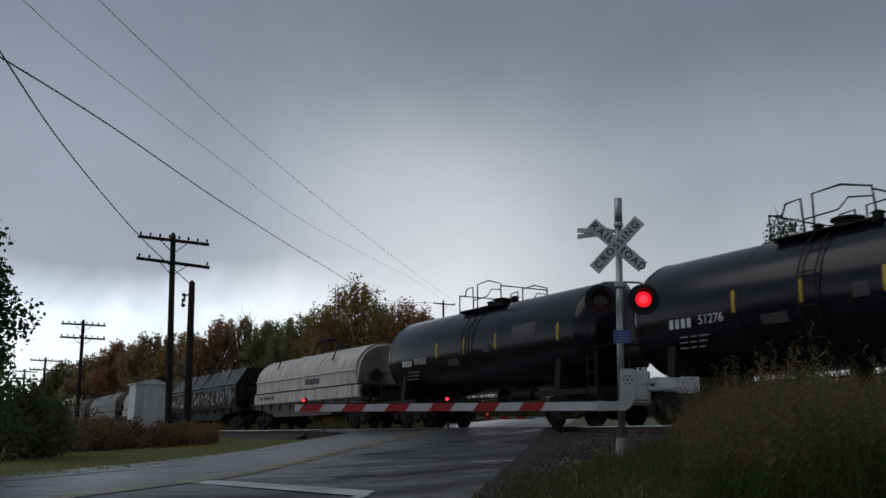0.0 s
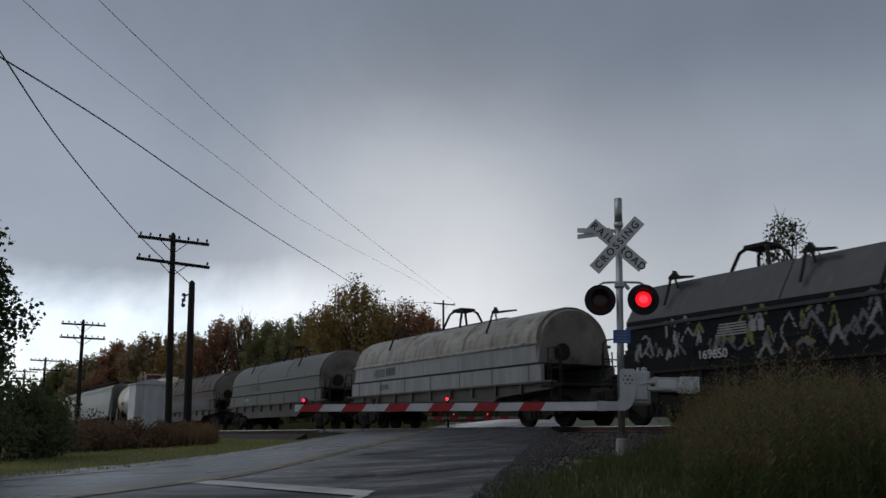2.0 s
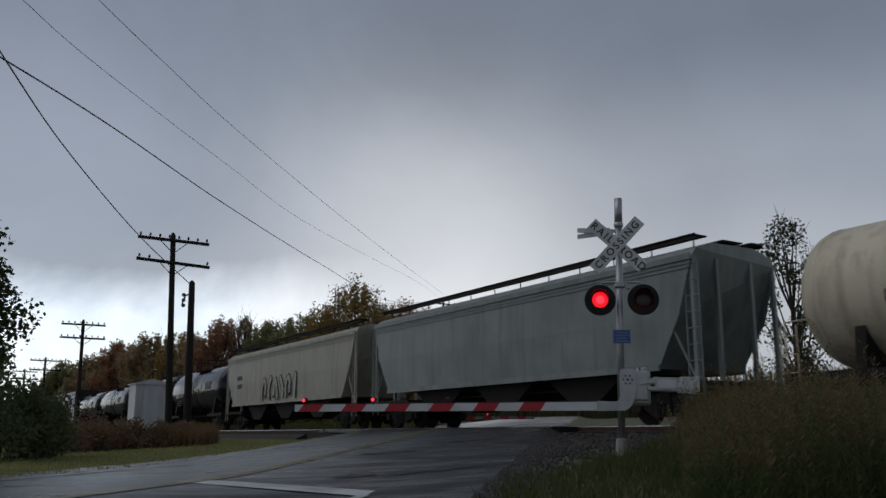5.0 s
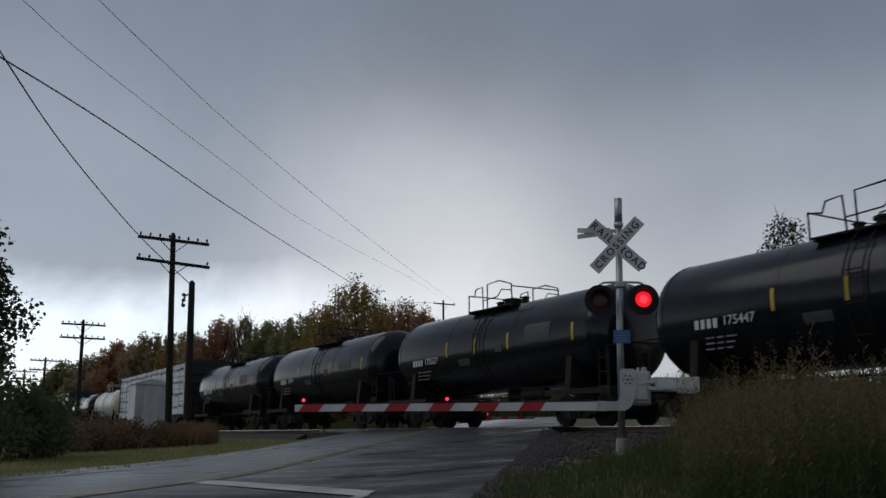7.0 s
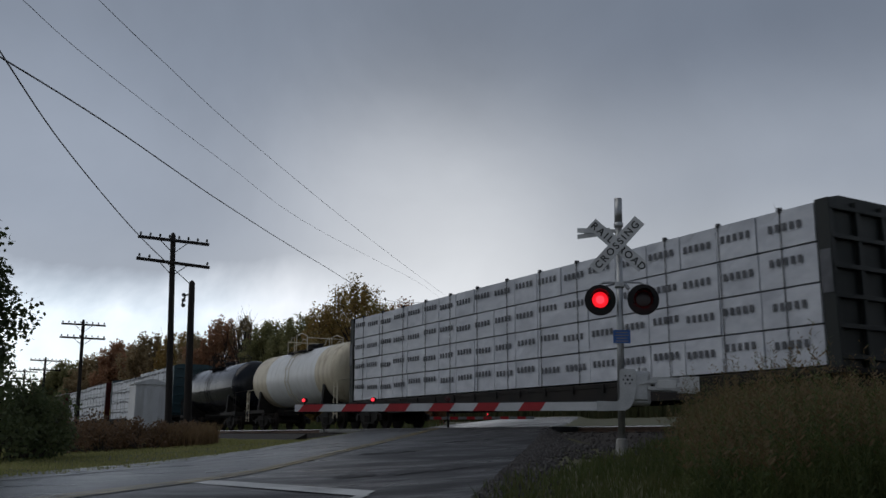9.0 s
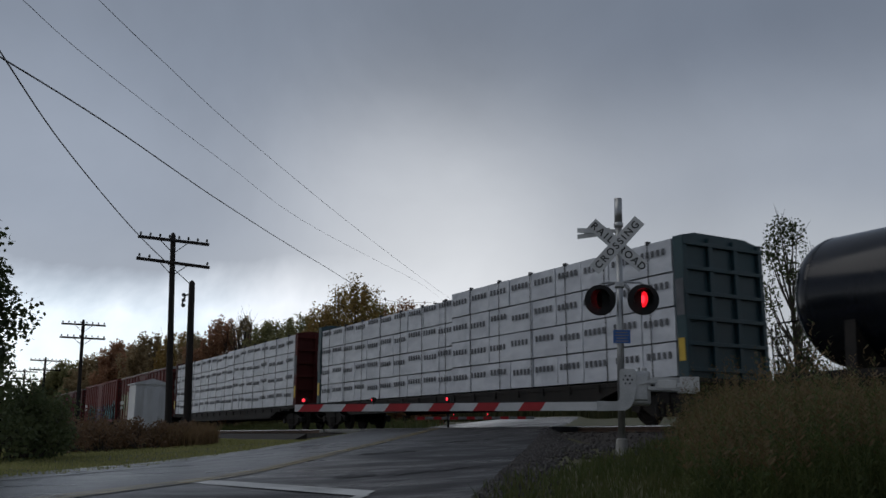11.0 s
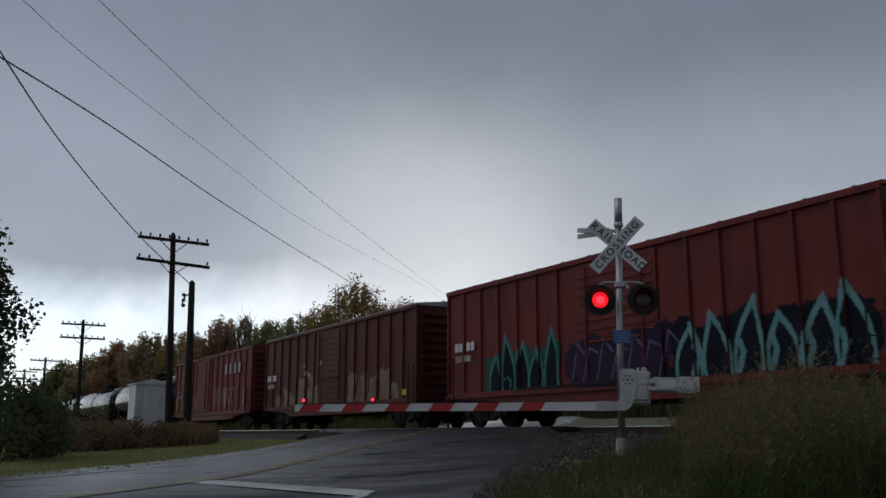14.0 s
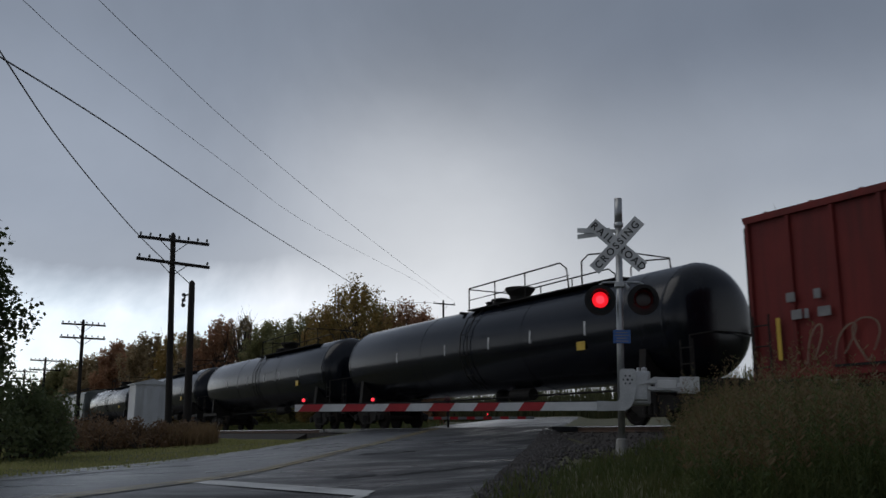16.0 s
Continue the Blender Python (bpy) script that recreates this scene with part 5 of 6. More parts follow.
for k in range(150):
    u, w = rnd.uniform(-6.9, 6.6), rnd.uniform(1.38, 2.45)
    pick = rnd.choice((1, 1, 1, 3) if u > -1 else (1, 2, 3, 3 if u < -5 else 4))
    a = rnd.uniform(-.25, .25)
    dab(cv, [(u, w), (u + a, min(2.52, w + rnd.uniform(.1, .4))), (u + a * 1.6, w + .05)], rnd.uniform(.02, .05), pick)
lay(cv, c, [M_COILB, M_NAVY, M_COILS, M_OLIVE], lambda x, z: -1.407 if z > 1.86 else -1.452, "faded spray paint in blue, silver and olive", (-3.4, .2))
stripes(c, -4.2, -3.3, 1.98, 2.28, -1.412, M_SILV)
bars("company_mark", c, -3.2, 2.0, -1.412, (.16, .16), .26, M_SILV, "pale company mark as plain bars", .06)
text_on("car_number", c, "169650", -4.3, -1.455, 1.58, .3, M_WHITE, "white stencilled car number")
c = place(coil_car(12.8, M_COILG, M_COILS, "weathered grey coil car with rust-stained rounded hood"), 68.15, 80.95)
stripes(c, -4.6, -3.6, 1.98, 2.30, -1.408, M_PRINT)
bars("company_mark", c, -3.5, 2.0, -1.408, (.3, .34), .3, M_PRINT, "dark company mark as plain bars", .06)
text_on("car_number", c, "107358", -3.6, -1.456, 1.56, .26, M_DUSTYW, "faded stencilled car number")
c = place(coil_car(12.9, M_COILO, M_COILO, "olive-grey coil car with rounded hood"), 84.6, 97.5)
stripes(c, -3.4, -2.3, 2.02, 2.34, -1.408, M_PRINT)
bars("company_mark", c, -2.2, 2.04, -1.408, (.2, .2), .28, M_PRINT, "dark company mark as plain bars", .06)
text_on("car_number", c, "167272", -3.6, -1.456, 1.56, .28, M_WHITE, "white stencilled car number")
c = place(coil_car(12.9, M_COILR, M_COILR, "rust-brown coil car with faded blue paint on its sides", ribs=10), 101.1, 114.0)
cv = canvas(6.4, 1.32, 2.4)
haze(cv, -6.2, 5.6, 1.35, 2.1, 1, 21)
for k in range(13):
    glyph(cv, -5.7 + k * .84, 1.5, .7, .55, 4, .022, 2, 0, .0)
lay(cv, c, [M_RUSTBLUE, M_COILB], lambda x, z: -1.407 if z > 1.86 else -1.452, "faded pale-blue spray paint")
c = place(tank_car(13.7, 1.52, 2.62, M_TANKW, M_MAROON, M_TANKY, dome=True, label="white tank car with maroon band and yellowed ends", railmat=M_TANKY), 116.7, 130.4)
text_on("car_number", c, "111789", -4.1, -1.56, 2.35, .36, M_SIGNK, "black stencilled car number")
bars("placard", c, 2.5, 2.55, -1.535, (.55,), .45, M_YELLOW, "yellow placard")
place(hopper_car(17.0, M_HOPG, "grey covered hopper car with sloping ends"), 133.0, 150.0)
c = place(hopper_car(17.4, M_HOPT, "tan covered hopper car with spray-painted side"), 151.9, 169.3)
cv = canvas(6.0, 1.4, 3.2)
for k in range(6):
    glyph(cv, -2.3 + k * .86, 1.52, .74, 1.02, (0, 1, 3, 5, 0, 2)[k], .12, 1, 2, .075)
lay(cv, c, [M_HOPT, M_NAVY], lambda x, z: -1.552, "black-outlined spray paint")
bars("owner_mark", c, -6.7, 2.72, -1.552, (.14, .14, .14, .14), .24, M_PRINT, "dark owner initials as plain bars", .07)
text_on("car_number", c, "20818", -6.3, -1.556, 2.36, .34, M_PRINT, "dark stencilled car number")
place(centerbeam_car(23.3, "centerbeam flat car stacked with white-wrapped lumber, dark green bulkheads", M_BULKG, 13, 1), 225.6, 248.9)
place(tank_car(11.6, 1.40, 2.55, M_TANKW, ends=M_TANKY, label="off-white tank car with yellowed ends and pale handrails", railmat=M_TANKY), 250.4, 262.0)
place(tank_car(11.3, 1.42, 2.58, M_BLACK, label="short gloss-black tank car"), 264.5, 275.8)
place(centerbeam_car(22.7, "centerbeam flat car stacked with white-wrapped lumber, blue-green bulkheads", M_BULKB, 13, 2, step=.17), 278.5, 301.2)
place(centerbeam_car(23.0, "centerbeam flat car stacked with white-wrapped lumber, dark red bulkheads", M_BULKR, 13, 3, step=.08), 303.8, 326.8)
c = place(box_car(16.3, M_BOXC, "rust-red boxcar with silver spray paint along its side", 0.4), 329.0, 345.3)
cv = canvas(8.1, 1.0, 3.5)
haze(cv, -7.8, -2.8, 2.0, 3.15, 3, 41)
haze(cv, 3.4, 6.4, 2.2, 3.1, 6, 44)
haze(cv, -1.6, 1.5, 1.1, 1.9, 2, 45)
for k, u in enumerate((-7.3, -6.5, -5.5, -4.6, -3.6, -2.5)):
    glyph(cv, u, 1.15 + .1 * (k % 2), .80, 1.65 + .12 * (k % 3), k * 3 + 2, .20, 1, 2, .06)
for k in range(7):
    dab(cv, [(-.1, 1.62 + k * .19), (1.35, 1.60 + k * .19)], .055, 4)
for k, u in enumerate((-1.2, -.4, .6)):
    glyph(cv, u, 1.1, .5, .6, k + 1, .09, 4, 2, .05)
for k, u in enumerate((2.0, 2.9, 3.9, 5.1)):
    glyph(cv, u, 1.1, .86 + .1 * k, 1.5 + .12 * k, (2, 1, 3, 0)[k], .25, 4, 2, .09)
dab(cv, [(1.95, 3.0), (2.5, 2.95)], .33, 2)
dab(cv, [(1.98, 3.0), (2.46, 2.96)], .26, 3)
dab(cv, [(2.1, 3.0), (2.4, 2.98)], .14, 2)
for k, (u, w) in enumerate(((6.3, 3.0), (6.6, 2.0), (6.9, 1.7), (6.2, 1.4), (7.1, 2.3), (3.1, 3.2))):
    dab(cv, [(u, w), (u + .1, w + .08)], .13, 2)
    dab(cv, [(u, w), (u + .1, w + .08)], .09, 6)
lay(cv, c, [M_CREAM, M_NAVY, M_MOSS, M_SILV, M_CREAM, M_DEEPT], car_side(16.3, .4, 3.2), "cream and silver balloon-shaped spray paint over green", (-1.65, 1.6))
text_on("car_number", c, "150 320", -7.1, -1.56, 2.0, .3, M_WHITE, "white stencilled car number")
bars("owner_mark", c, -7.6, 2.28, -1.55, (.2, .2, -.15, .2, .2), .28, M_WHITE, "white owner initials as plain bars", .06)
c = place(box_car(16.4, M_BOXR, "faded red boxcar with teal and blue spray paint", 0.4, top=4.62), 347.2, 363.6)
cv = canvas(8.1, 1.0, 3.2)
haze(cv, -5.9, -1.9, 1.02, 2.35, 1, 51)
haze(cv, -1.8, 2.6, 1.02, 2.45, 4, 52)
haze(cv, 2.2, 7.9, 1.02, 2.5, 2, 53)
for k, u in enumerate((-5.3, -4.6, -3.9, -3.2, -2.4)):
    flame(cv, u, 1.05, .62, 1.25 + .28 * ((k * 2) % 3), (.15, -.2, .1, .25, .0)[k], 2, 3)
for k, u in enumerate((-4.7, -2.9)):
    glyph(cv, u, 1.06, .6, .42, k * 2, .03, 3, 0, .0)
for k in range(7):
    dab(cv, [(-1.5 + k * .58, 1.2), (-1.2 + k * .58, 2.25 - .2 * (k % 2)), (-.85 + k * .58, 1.9)], .03, 5)
for k, u in enumerate((2.9, 3.8, 4.7, 5.6, 6.5, 7.3)):
    flame(cv, u, 1.02, .74, 1.35 + .22 * (k % 3), (.2, -.25, .25, -.1, .2, -.15)[k], 2, 6)
for k, u in enumerate((3.1, 4.4, 5.3, 6.2, 7.0)):
    dab(cv, [(u, 1.15), (u + .14, 1.55), (u + .05, 1.8)], .075, 6)
lay(cv, c, [M_DEEPT, M_NAVY, M_TEAL, M_VIOHAZE, M_VIOLET, M_PALET], car_side(16.4, .4, 3.2), "teal, violet and pale-blue spray paint over black", (-1.85, 2.4))
text_on("car_number", c, "151 300", -7.1, -1.55, 2.22, .3, M_WHITE, "white stencilled car number")
bars("owner_mark", c, -7.6, 2.48, -1.535, (.2, .2, -.15, .2, .2), .28, M_WHITE, "white owner initials as plain bars", .06)
c = place(box_car(16.3, M_BOXD, "brown-red boxcar with cream paint patches low on its side", 0.2), 365.75, 382.05)
cv = canvas(8.1, 1.0, 3.2)
for k, (u, w, top) in enumerate(((-6.6, 1.0, 1.75), (-5.6, 1.0, 1.9), (-4.7, .9, 1.7), (-3.6, 1.0, 2.35), (-2.5, .8, 2.5), (-1.5, .7, 2.0))):
    haze(cv, u, u + w, .9, top, 1 + k % 2, 61 + k)
for k, (u, w, top) in enumerate(((2.0, .95, 2.2), (2.98, 1.0, 2.3), (4.0, .95, 2.1), (5.0, 1.0, 2.25), (6.0, .7, 1.8))):
    haze(cv, u, u + w, .88, top, 1 if k % 3 else 2, 71 + k)
for u, w in ((-2.9, 2.9), (-2.7, 2.55), (-.9, 2.9), (-2.4, 2.45)):
    dab(cv, [(u, w), (u + .16, w + .02)], .10, 3)
lay(cv, c, [M_SMEAR, M_DUSTYC, M_CREAM], car_side(16.3, .2, 3.2), "mottled cream rolled-over paint patch", (-4.0, -3.0, -1.2, 1.9, 3.95, 5.0))
bars("placard", c, 7.1, 1.2, -1.535, (.32,), .22, M_YELLOW, "yellow stencil plate")
text_on("car_number", c, "150 394", -7.1, -1.55, 2.12, .3, M_WHITE, "white stencilled car number")
bars("owner_mark", c, -7.6, 2.4, -1.535, (.2, .2, -.15, .2, .2), .28, M_WHITE, "white owner initials as plain bars", .06)
c = place(box_car(16.2, M_BOXR, "faded red boxcar with white owner letters as bars", -1.6, plain_end=M_BOXR), 384.2, 400.45)
bars("owner_mark", c, 3.4, 3.2, -1.535, (.32, .32, .32, .32), .58, M_SILV, "large white owner initials as plain bars", .5)
scrawl(c, -7.0, -1.0, 1.15, 2.0, -1.53, M_DUSTYC, 71, 9)
scrawl(c, 1.4, 5.4, 1.25, 2.5, -1.53, M_SILV, 72, 6)
for x in (-7.4, -2.6, 3.6, 6.9):
    bars("stencil_line", c, -7.1, 2.5, -1.535, (.22, -.3, .16), .2, M_DUSTYW, "faded stencil", .08) if x == -7.4 else None
    bars("stencil_line", c, -7.0, 2.12, -1.535, (.26, .1, -.1, .3), .2, M_DUSTYW, "faded stencil", .06) if x == -7.4 else None
    bars("reflector_stripe", c, x, 1.3, -1.535, (.1,), .9, M_YELLOW, "yellow reflective stripe")
for qf, qb in ((402.5, 422.1), (423.9, 443.1), (445.0, 464.6), (466.5, 485.0)):
    place(tank_car(qb - qf, 1.50, 2.62, M_BLACK, hatch=True, label="long gloss-black tank car with top walkway"), qf, qb)
    for x in (-4.9, -1.35, 1.4, 3.65, 6.2, 9.6):
        if abs(x) < (qb - qf) / 2 - .6:
            bm = bmesh.new()
            prism(bm, [(tank_side(0, d, 1.5, 2.62) - e, 2.62 + d) for d, e in ((-.18, -.01), (-.18, .012), (.0, .012), (.2, .012), (.2, -.01), (.0, -.01))], "x", x - .03, x + .03)
            part("reflector_tick", bm, M_WHITE, CARS[-1][0], "white reflective tick")
    bars("placard", CARS[-1][0], 5.8, 2.05, tank_side(0, -.5, 1.5, 2.62) - .05, (.36,), .24, M_YELLOW, "yellow placard")
place(hopper_car(16.0, M_HOPG, "grey covered hopper car with sloping ends"), 488, 504)
place(box_car(16.0, M_BOXC, "rust-red boxcar with ribbed sides"), 506, 522)
for o in [*TRUCK.children, TRUCK]:
    bpy.data.objects.remove(o)

# ---- level-crossing signal with its lowered gate ----
def ray_place(right, ahead, z):
    """A place from metres to the right of and ahead of the camera's standpoint."""
    a = radians(59.3535)
    return Vector((math.cos(a) * right - math.sin(a) * ahead, math.sin(a) * right + math.cos(a) * ahead, z))


SIG = Vector((-11.93, 10.66, -0.66))
SIG_POSE = Matrix.Translation(SIG) @ Matrix.Rotation(radians(50.09), 4, "Z") @ Matrix.Rotation(radians(1.4), 4, "Y")
LAMPS_LEFT, LAMPS_RIGHT = [], []


def blade(parent, angle, words, y):
    bm = bmesh.new()
    box(bm, -.61, .61, -.006, .006, -.115, .115, .004)
    b = part("crossbuck_blade", bm, M_GATEW, parent, "white crossbuck blade with black letters",
             m=Matrix.Translation((-.035, y, 3.765)) @ Matrix.Rotation(radians(angle), 4, "Y"))
    for text, x, size, gap_ in words:
        lettering("letters", text, size, .002, M_SIGNK, b, Matrix.Translation((x, -.0085, -.005)) @ SIDE, "black letters", .003, gap_)
    return b


def lamp_head(parent, x, z, store):
    bm = bmesh.new()
    lathe(bm, [(-.012, .275), (.012, .275), (.02, .26)], "y", 36, at=(x, -.15, z))
    disc = part("background_disc", bm, M_LAMPK, parent, "matt black round background", shade=False)
    bm = bmesh.new()
    lathe(bm, [(.0, .165), (.10, .16), (.18, .10), (.19, .05)], "y", 24, at=(x, -.13, z))
    part("lamp_housing", bm, M_LAMPK, parent)
    bm = bmesh.new()                                     # visor: open half tube over the lens
    n = 18
    ring = []
    for yy in (-.165, -.46):
        for rr in (.172, .163):
            row = []
            for i in range(n + 1):
                a = radians(-25 + 230 * i / n)
                cut = .16 * (1 - max(0, math.sin(a))) if yy < -.3 else 0
                row.append(bm.verts.new((x + rr * math.cos(a), yy + cut, z + rr * math.sin(a))))
            ring.append(row)
    for a, b in ((0, 2), (1, 3), (0, 1), (2, 3)):
        for i in range(n):
            bm.faces.new((ring[a][i], ring[a][i + 1], ring[b][i + 1], ring[b][i]))
    bmesh.ops.recalc_face_normals(bm, faces=bm.faces[:])
    part("visor", bm, M_LAMPK, parent, "black visor hood")
    # the lens turns in its housing: one face glows, the other is dark
    bm = bmesh.new()
    lathe(bm, [(-.016, .04), (-.014, .075), (-.008, .13), (0, .142)], "y", 28, 1)
    lathe(bm, [(.0, .142), (.008, .13), (.014, .075), (.016, .04)], "y", 28, 0)
    for f in bm.faces:
        c = f.calc_center_median()
        if c.y < 0 and math.hypot(c.x, c.z) < .06:
            f.material_index = 2
    lens = part("lens", bm, [M_LENS, M_GLOW, M_CORE], parent, "red signal lens", m=pose(x, -.19, z))
    store.append((lens, (x, -.19, z)))


def small_lamp(parent, x, z, y=-.03, store=None):
    bm = bmesh.new()
    rod(bm, (x, y, z - .09), (x, y, z - .02), .018, seg=8)
    lathe(bm, [(-.05, .045), (.05, .045)], "y", 14, at=(x, y, z))
    part("lamp_body", bm, M_LAMPK, parent)
    bm = bmesh.new()
    lathe(bm, [(-.014, .012), (-.012, .026), (0, .030)], "y", 16, 1)
    lathe(bm, [(0, .030), (.012, .026), (.014, .012)], "y", 16, 0)
    lens = part("arm_lens", bm, [M_LENS, M_CORE], parent, "small red gate lamp", m=pose(x, y - .066, z))
    if store is not None:
        store.append((lens, (x, y - .066, z)))


def crossing_signal():
    sig = thing("crossing_signal", "aluminium crossing signal with crossbuck, red flashers and lowered striped gate", "crossing signal", m=SIG_POSE)
    bm = bmesh.new()
    rod(bm, (0, 0, .3), (0, 0, 4.20), .062, .062, 20)
    rod(bm, (0, 0, 4.17), (0, 0, 4.65), .072, .070, 20)
    lathe(bm, [(4.11, .07), (4.12, .085), (4.19, .085), (4.20, .07)], "z", 20)
    part("mast", bm, M_ALU, sig, shade=True)
    sig.children[0].data.shade_smooth()
    bm = bmesh.new()
    lathe(bm, [(-.1, .16), (.02, .16), (.05, .12), (.34, .095), (.36, .08)], "z", 16)
    box(bm, -.2, .2, -.2, .2, -.3, .0, .02)
    part("base", bm, M_CONC, sig, "pale concrete and cast base")
    # crossbuck
    blade(sig, 42, [("RAIL", -.345, .185, 1.38), ("ROAD", .355, .185, 1.2)], -.09)
    blade(sig, -48, [("CROSSING", .0, .18, 1.36)], -.108)
    bm = bmesh.new()
    box(bm, -.10, .10, -.085, .0, 3.71, 3.83, .01)
    box(bm, -.62, -.02, .07, .10, 4.03, 4.10, .005)
    for z0, z1 in ((4.08, 4.10), (3.96, 4.07)):
        prism(bm, [(-.74, z0 - .035), (-.74, z0 + .05), (-.15, z1 + .03), (-.15, z1 - .07)], "y", .10, .115)
    part("rear_bracket", bm, M_GATEW, sig)
    # flashers
    bm = bmesh.new()
    path(bm, [(-.345, -.03, 2.98), (-.34, -.03, 3.06), (-.28, -.03, 3.09), (0, -.03, 3.10), (.35, -.03, 3.09), (.41, -.03, 3.06), (.415, -.03, 2.98)], .02, 8)
    for x in (-.345, .415):
        rod(bm, (x, -.03, 3.02), (x, -.08, 2.90), .03, seg=10)
    box(bm, -.085, .085, -.08, .08, 3.00, 3.11, .02)
    rod(bm, (.09, -.03, 3.07), (.16, -.05, 2.97), .035, seg=10)
    part("light_arm", bm, M_ALU, sig)
    lamp_head(sig, -.345, 2.755, LAMPS_LEFT)
    lamp_head(sig, .405, 2.765, LAMPS_RIGHT)
    bm = bmesh.new()
    box(bm, -.125, .175, -.085, -.078, 2.00, 2.235, .003)
    plate = part("blue_sign", bm, M_BLUE, sig, "blue emergency notice plate")
    bm = bmesh.new()
    for k, w in enumerate((.2, .24, .18, .22)):
        box(bm, .025 - w / 2, .025 + w / 2, -.088, -.086, 2.18 - k * .05, 2.197 - k * .05)
    part("notice_lines", bm, M_DUSTYW, plate, "unreadable white lines")
    # gate mechanism
    bm = bmesh.new()
    box(bm, .16, .50, -.16, .30, .93, 1.52, .05)
    box(bm, .20, .46, -.19, -.14, 1.0, 1.45, .03)
    lathe(bm, [(1.52, .05), (1.57, .05), (1.59, .02)], "z", 12, at=(.40, 0, 0))
    rod(bm, (.30, -.05, 1.5), (.30, -.05, 1.58), .03, seg=10)
    part("gate_mechanism", bm, M_ALU, sig, "grey gate mechanism box")
    # curved arm support on the near side
    bm = bmesh.new()
    prism(bm, [(-.03, 1.50), (.0, 1.54), (.22, 1.54), (.25, 1.50), (.24, 1.16), (.21, 1.0), (.15, .89), (.06, .83), (-.31, .82), (-.31, .98), (-.09, .98), (-.045, 1.01), (-.03, 1.07)], "y", -.27, -.21)
    sup = part("arm_support", bm, M_ALU, sig, "curved cast gate-arm support")
    bm = bmesh.new()
    for i in range(6):
        a = i * math.pi / 3
        rod(bm, (.105 + .075 * math.cos(a), -.29, 1.355 + .075 * math.sin(a)), (.105 + .075 * math.cos(a), -.265, 1.355 + .075 * math.sin(a)), .016, seg=8)
    rod(bm, (.105, -.29, 1.355), (.105, -.265, 1.355), .02, seg=8)
    part("bolt_heads", bm, M_LAMPK, sup)
    # counterweights
    for y in (-.22, .30):
        bm = bmesh.new()
        prism(bm, [(.3, 1.28), (.55, 1.41), (1.30, 1.40), (1.30, 1.33), (.55, 1.31)], "y", y - .02, y + .02)
        prism(bm, [(.45, 1.25), (1.30, 1.24), (1.30, 1.18), (.45, 1.19)], "y", y - .02, y + .02)
        w = part("counterweight_arm", bm, M_ALU, sig)
        bm = bmesh.new()
        box(bm, .60, .92, y - .06, y - .02, 1.22, 1.36, .01)
        box(bm, .98, 1.30, y - .07, y + .0, 1.16, 1.42, .01)
        part("counterweight", bm, M_GATEW, w)
    # gate arm: tapered white bar with slanting red bands
    z, h0, h1, L = .985, .075, .062, 5.57
    def hh(x):
        return h0 + (h1 - h0) * (-x - .3) / L
    bm = bmesh.new()
    prism(bm, [(-.28, z - h0), (-.28, z + h0), (-L - .28, z + h1), (-L - .28, z - h1)], "y", -.245, -.215)
    arm = part("gate_arm", bm, M_GATEW, sig, "white gate arm with red bands",
               m=Matrix.Translation((0, 0, z - .078)) @ Matrix.Rotation(radians(-1.5), 4, "Y") @ Matrix.Translation((0, 0, -z)))
    bm = bmesh.new()
    box(bm, -.42, -.26, -.26, -.20, z - .085, z + .085, .01)
    part("arm_adapter", bm, M_ALU, arm)
    for i in range(6):
        x1 = -1.30 - i * .80
        x0 = x1 - .38
        if x0 < -L - .28:
            x0 = -L - .27
        bm = bmesh.new()
        s = .10
        prism(bm, [(x0 - s, z - hh(x0)), (x1 - s, z - hh(x1)), (x1, z + hh(x1)), (x0, z + hh(x0))], "y", -.249, -.211)
        part("red_band", bm, M_RED, arm)
    for x, st in ((-5.67, None), (-4.38, LAMPS_LEFT), (-3.03, LAMPS_RIGHT)):
        small_lamp(arm, x, z + .14, -.23, st)
    bm = bmesh.new()
    path(bm, [(-.3, -.20, z + .085), (-3.09, -.20, z + .085), (-5.76, -.20, z + .075)], .008, 5)
    part("lamp_cable", bm, M_LAMPK, arm)
    return sig


crossing_signal()

# gate on the far side of the track, seen under the cars
far_at = ray_place(.25, 44.0, -.72)
far = thing("far_gate", "lowered striped gate on the far side of the track", "crossing gate", m=Matrix.Translation(far_at) @ Matrix.Rotation(radians(50.09), 4, "Z"))
bm = bmesh.new()
rod(bm, (0, 0, -.3), (0, 0, 2.6), .06, seg=12)
part("mast", bm, M_FRAME, far)
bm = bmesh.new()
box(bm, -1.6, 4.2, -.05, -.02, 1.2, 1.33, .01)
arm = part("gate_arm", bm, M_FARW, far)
for i in range(7):
    bm = bmesh.new()
    box(bm, -1.54 + i * .82, -1.14 + i * .82, -.054, -.016, 1.199, 1.331)
    part("red_band", bm, M_RED, arm)
for x, st in ((-1.35, LAMPS_LEFT), (.3, LAMPS_RIGHT), (1.95, None)):
    small_lamp(arm, x, 1.44, -.03, st)

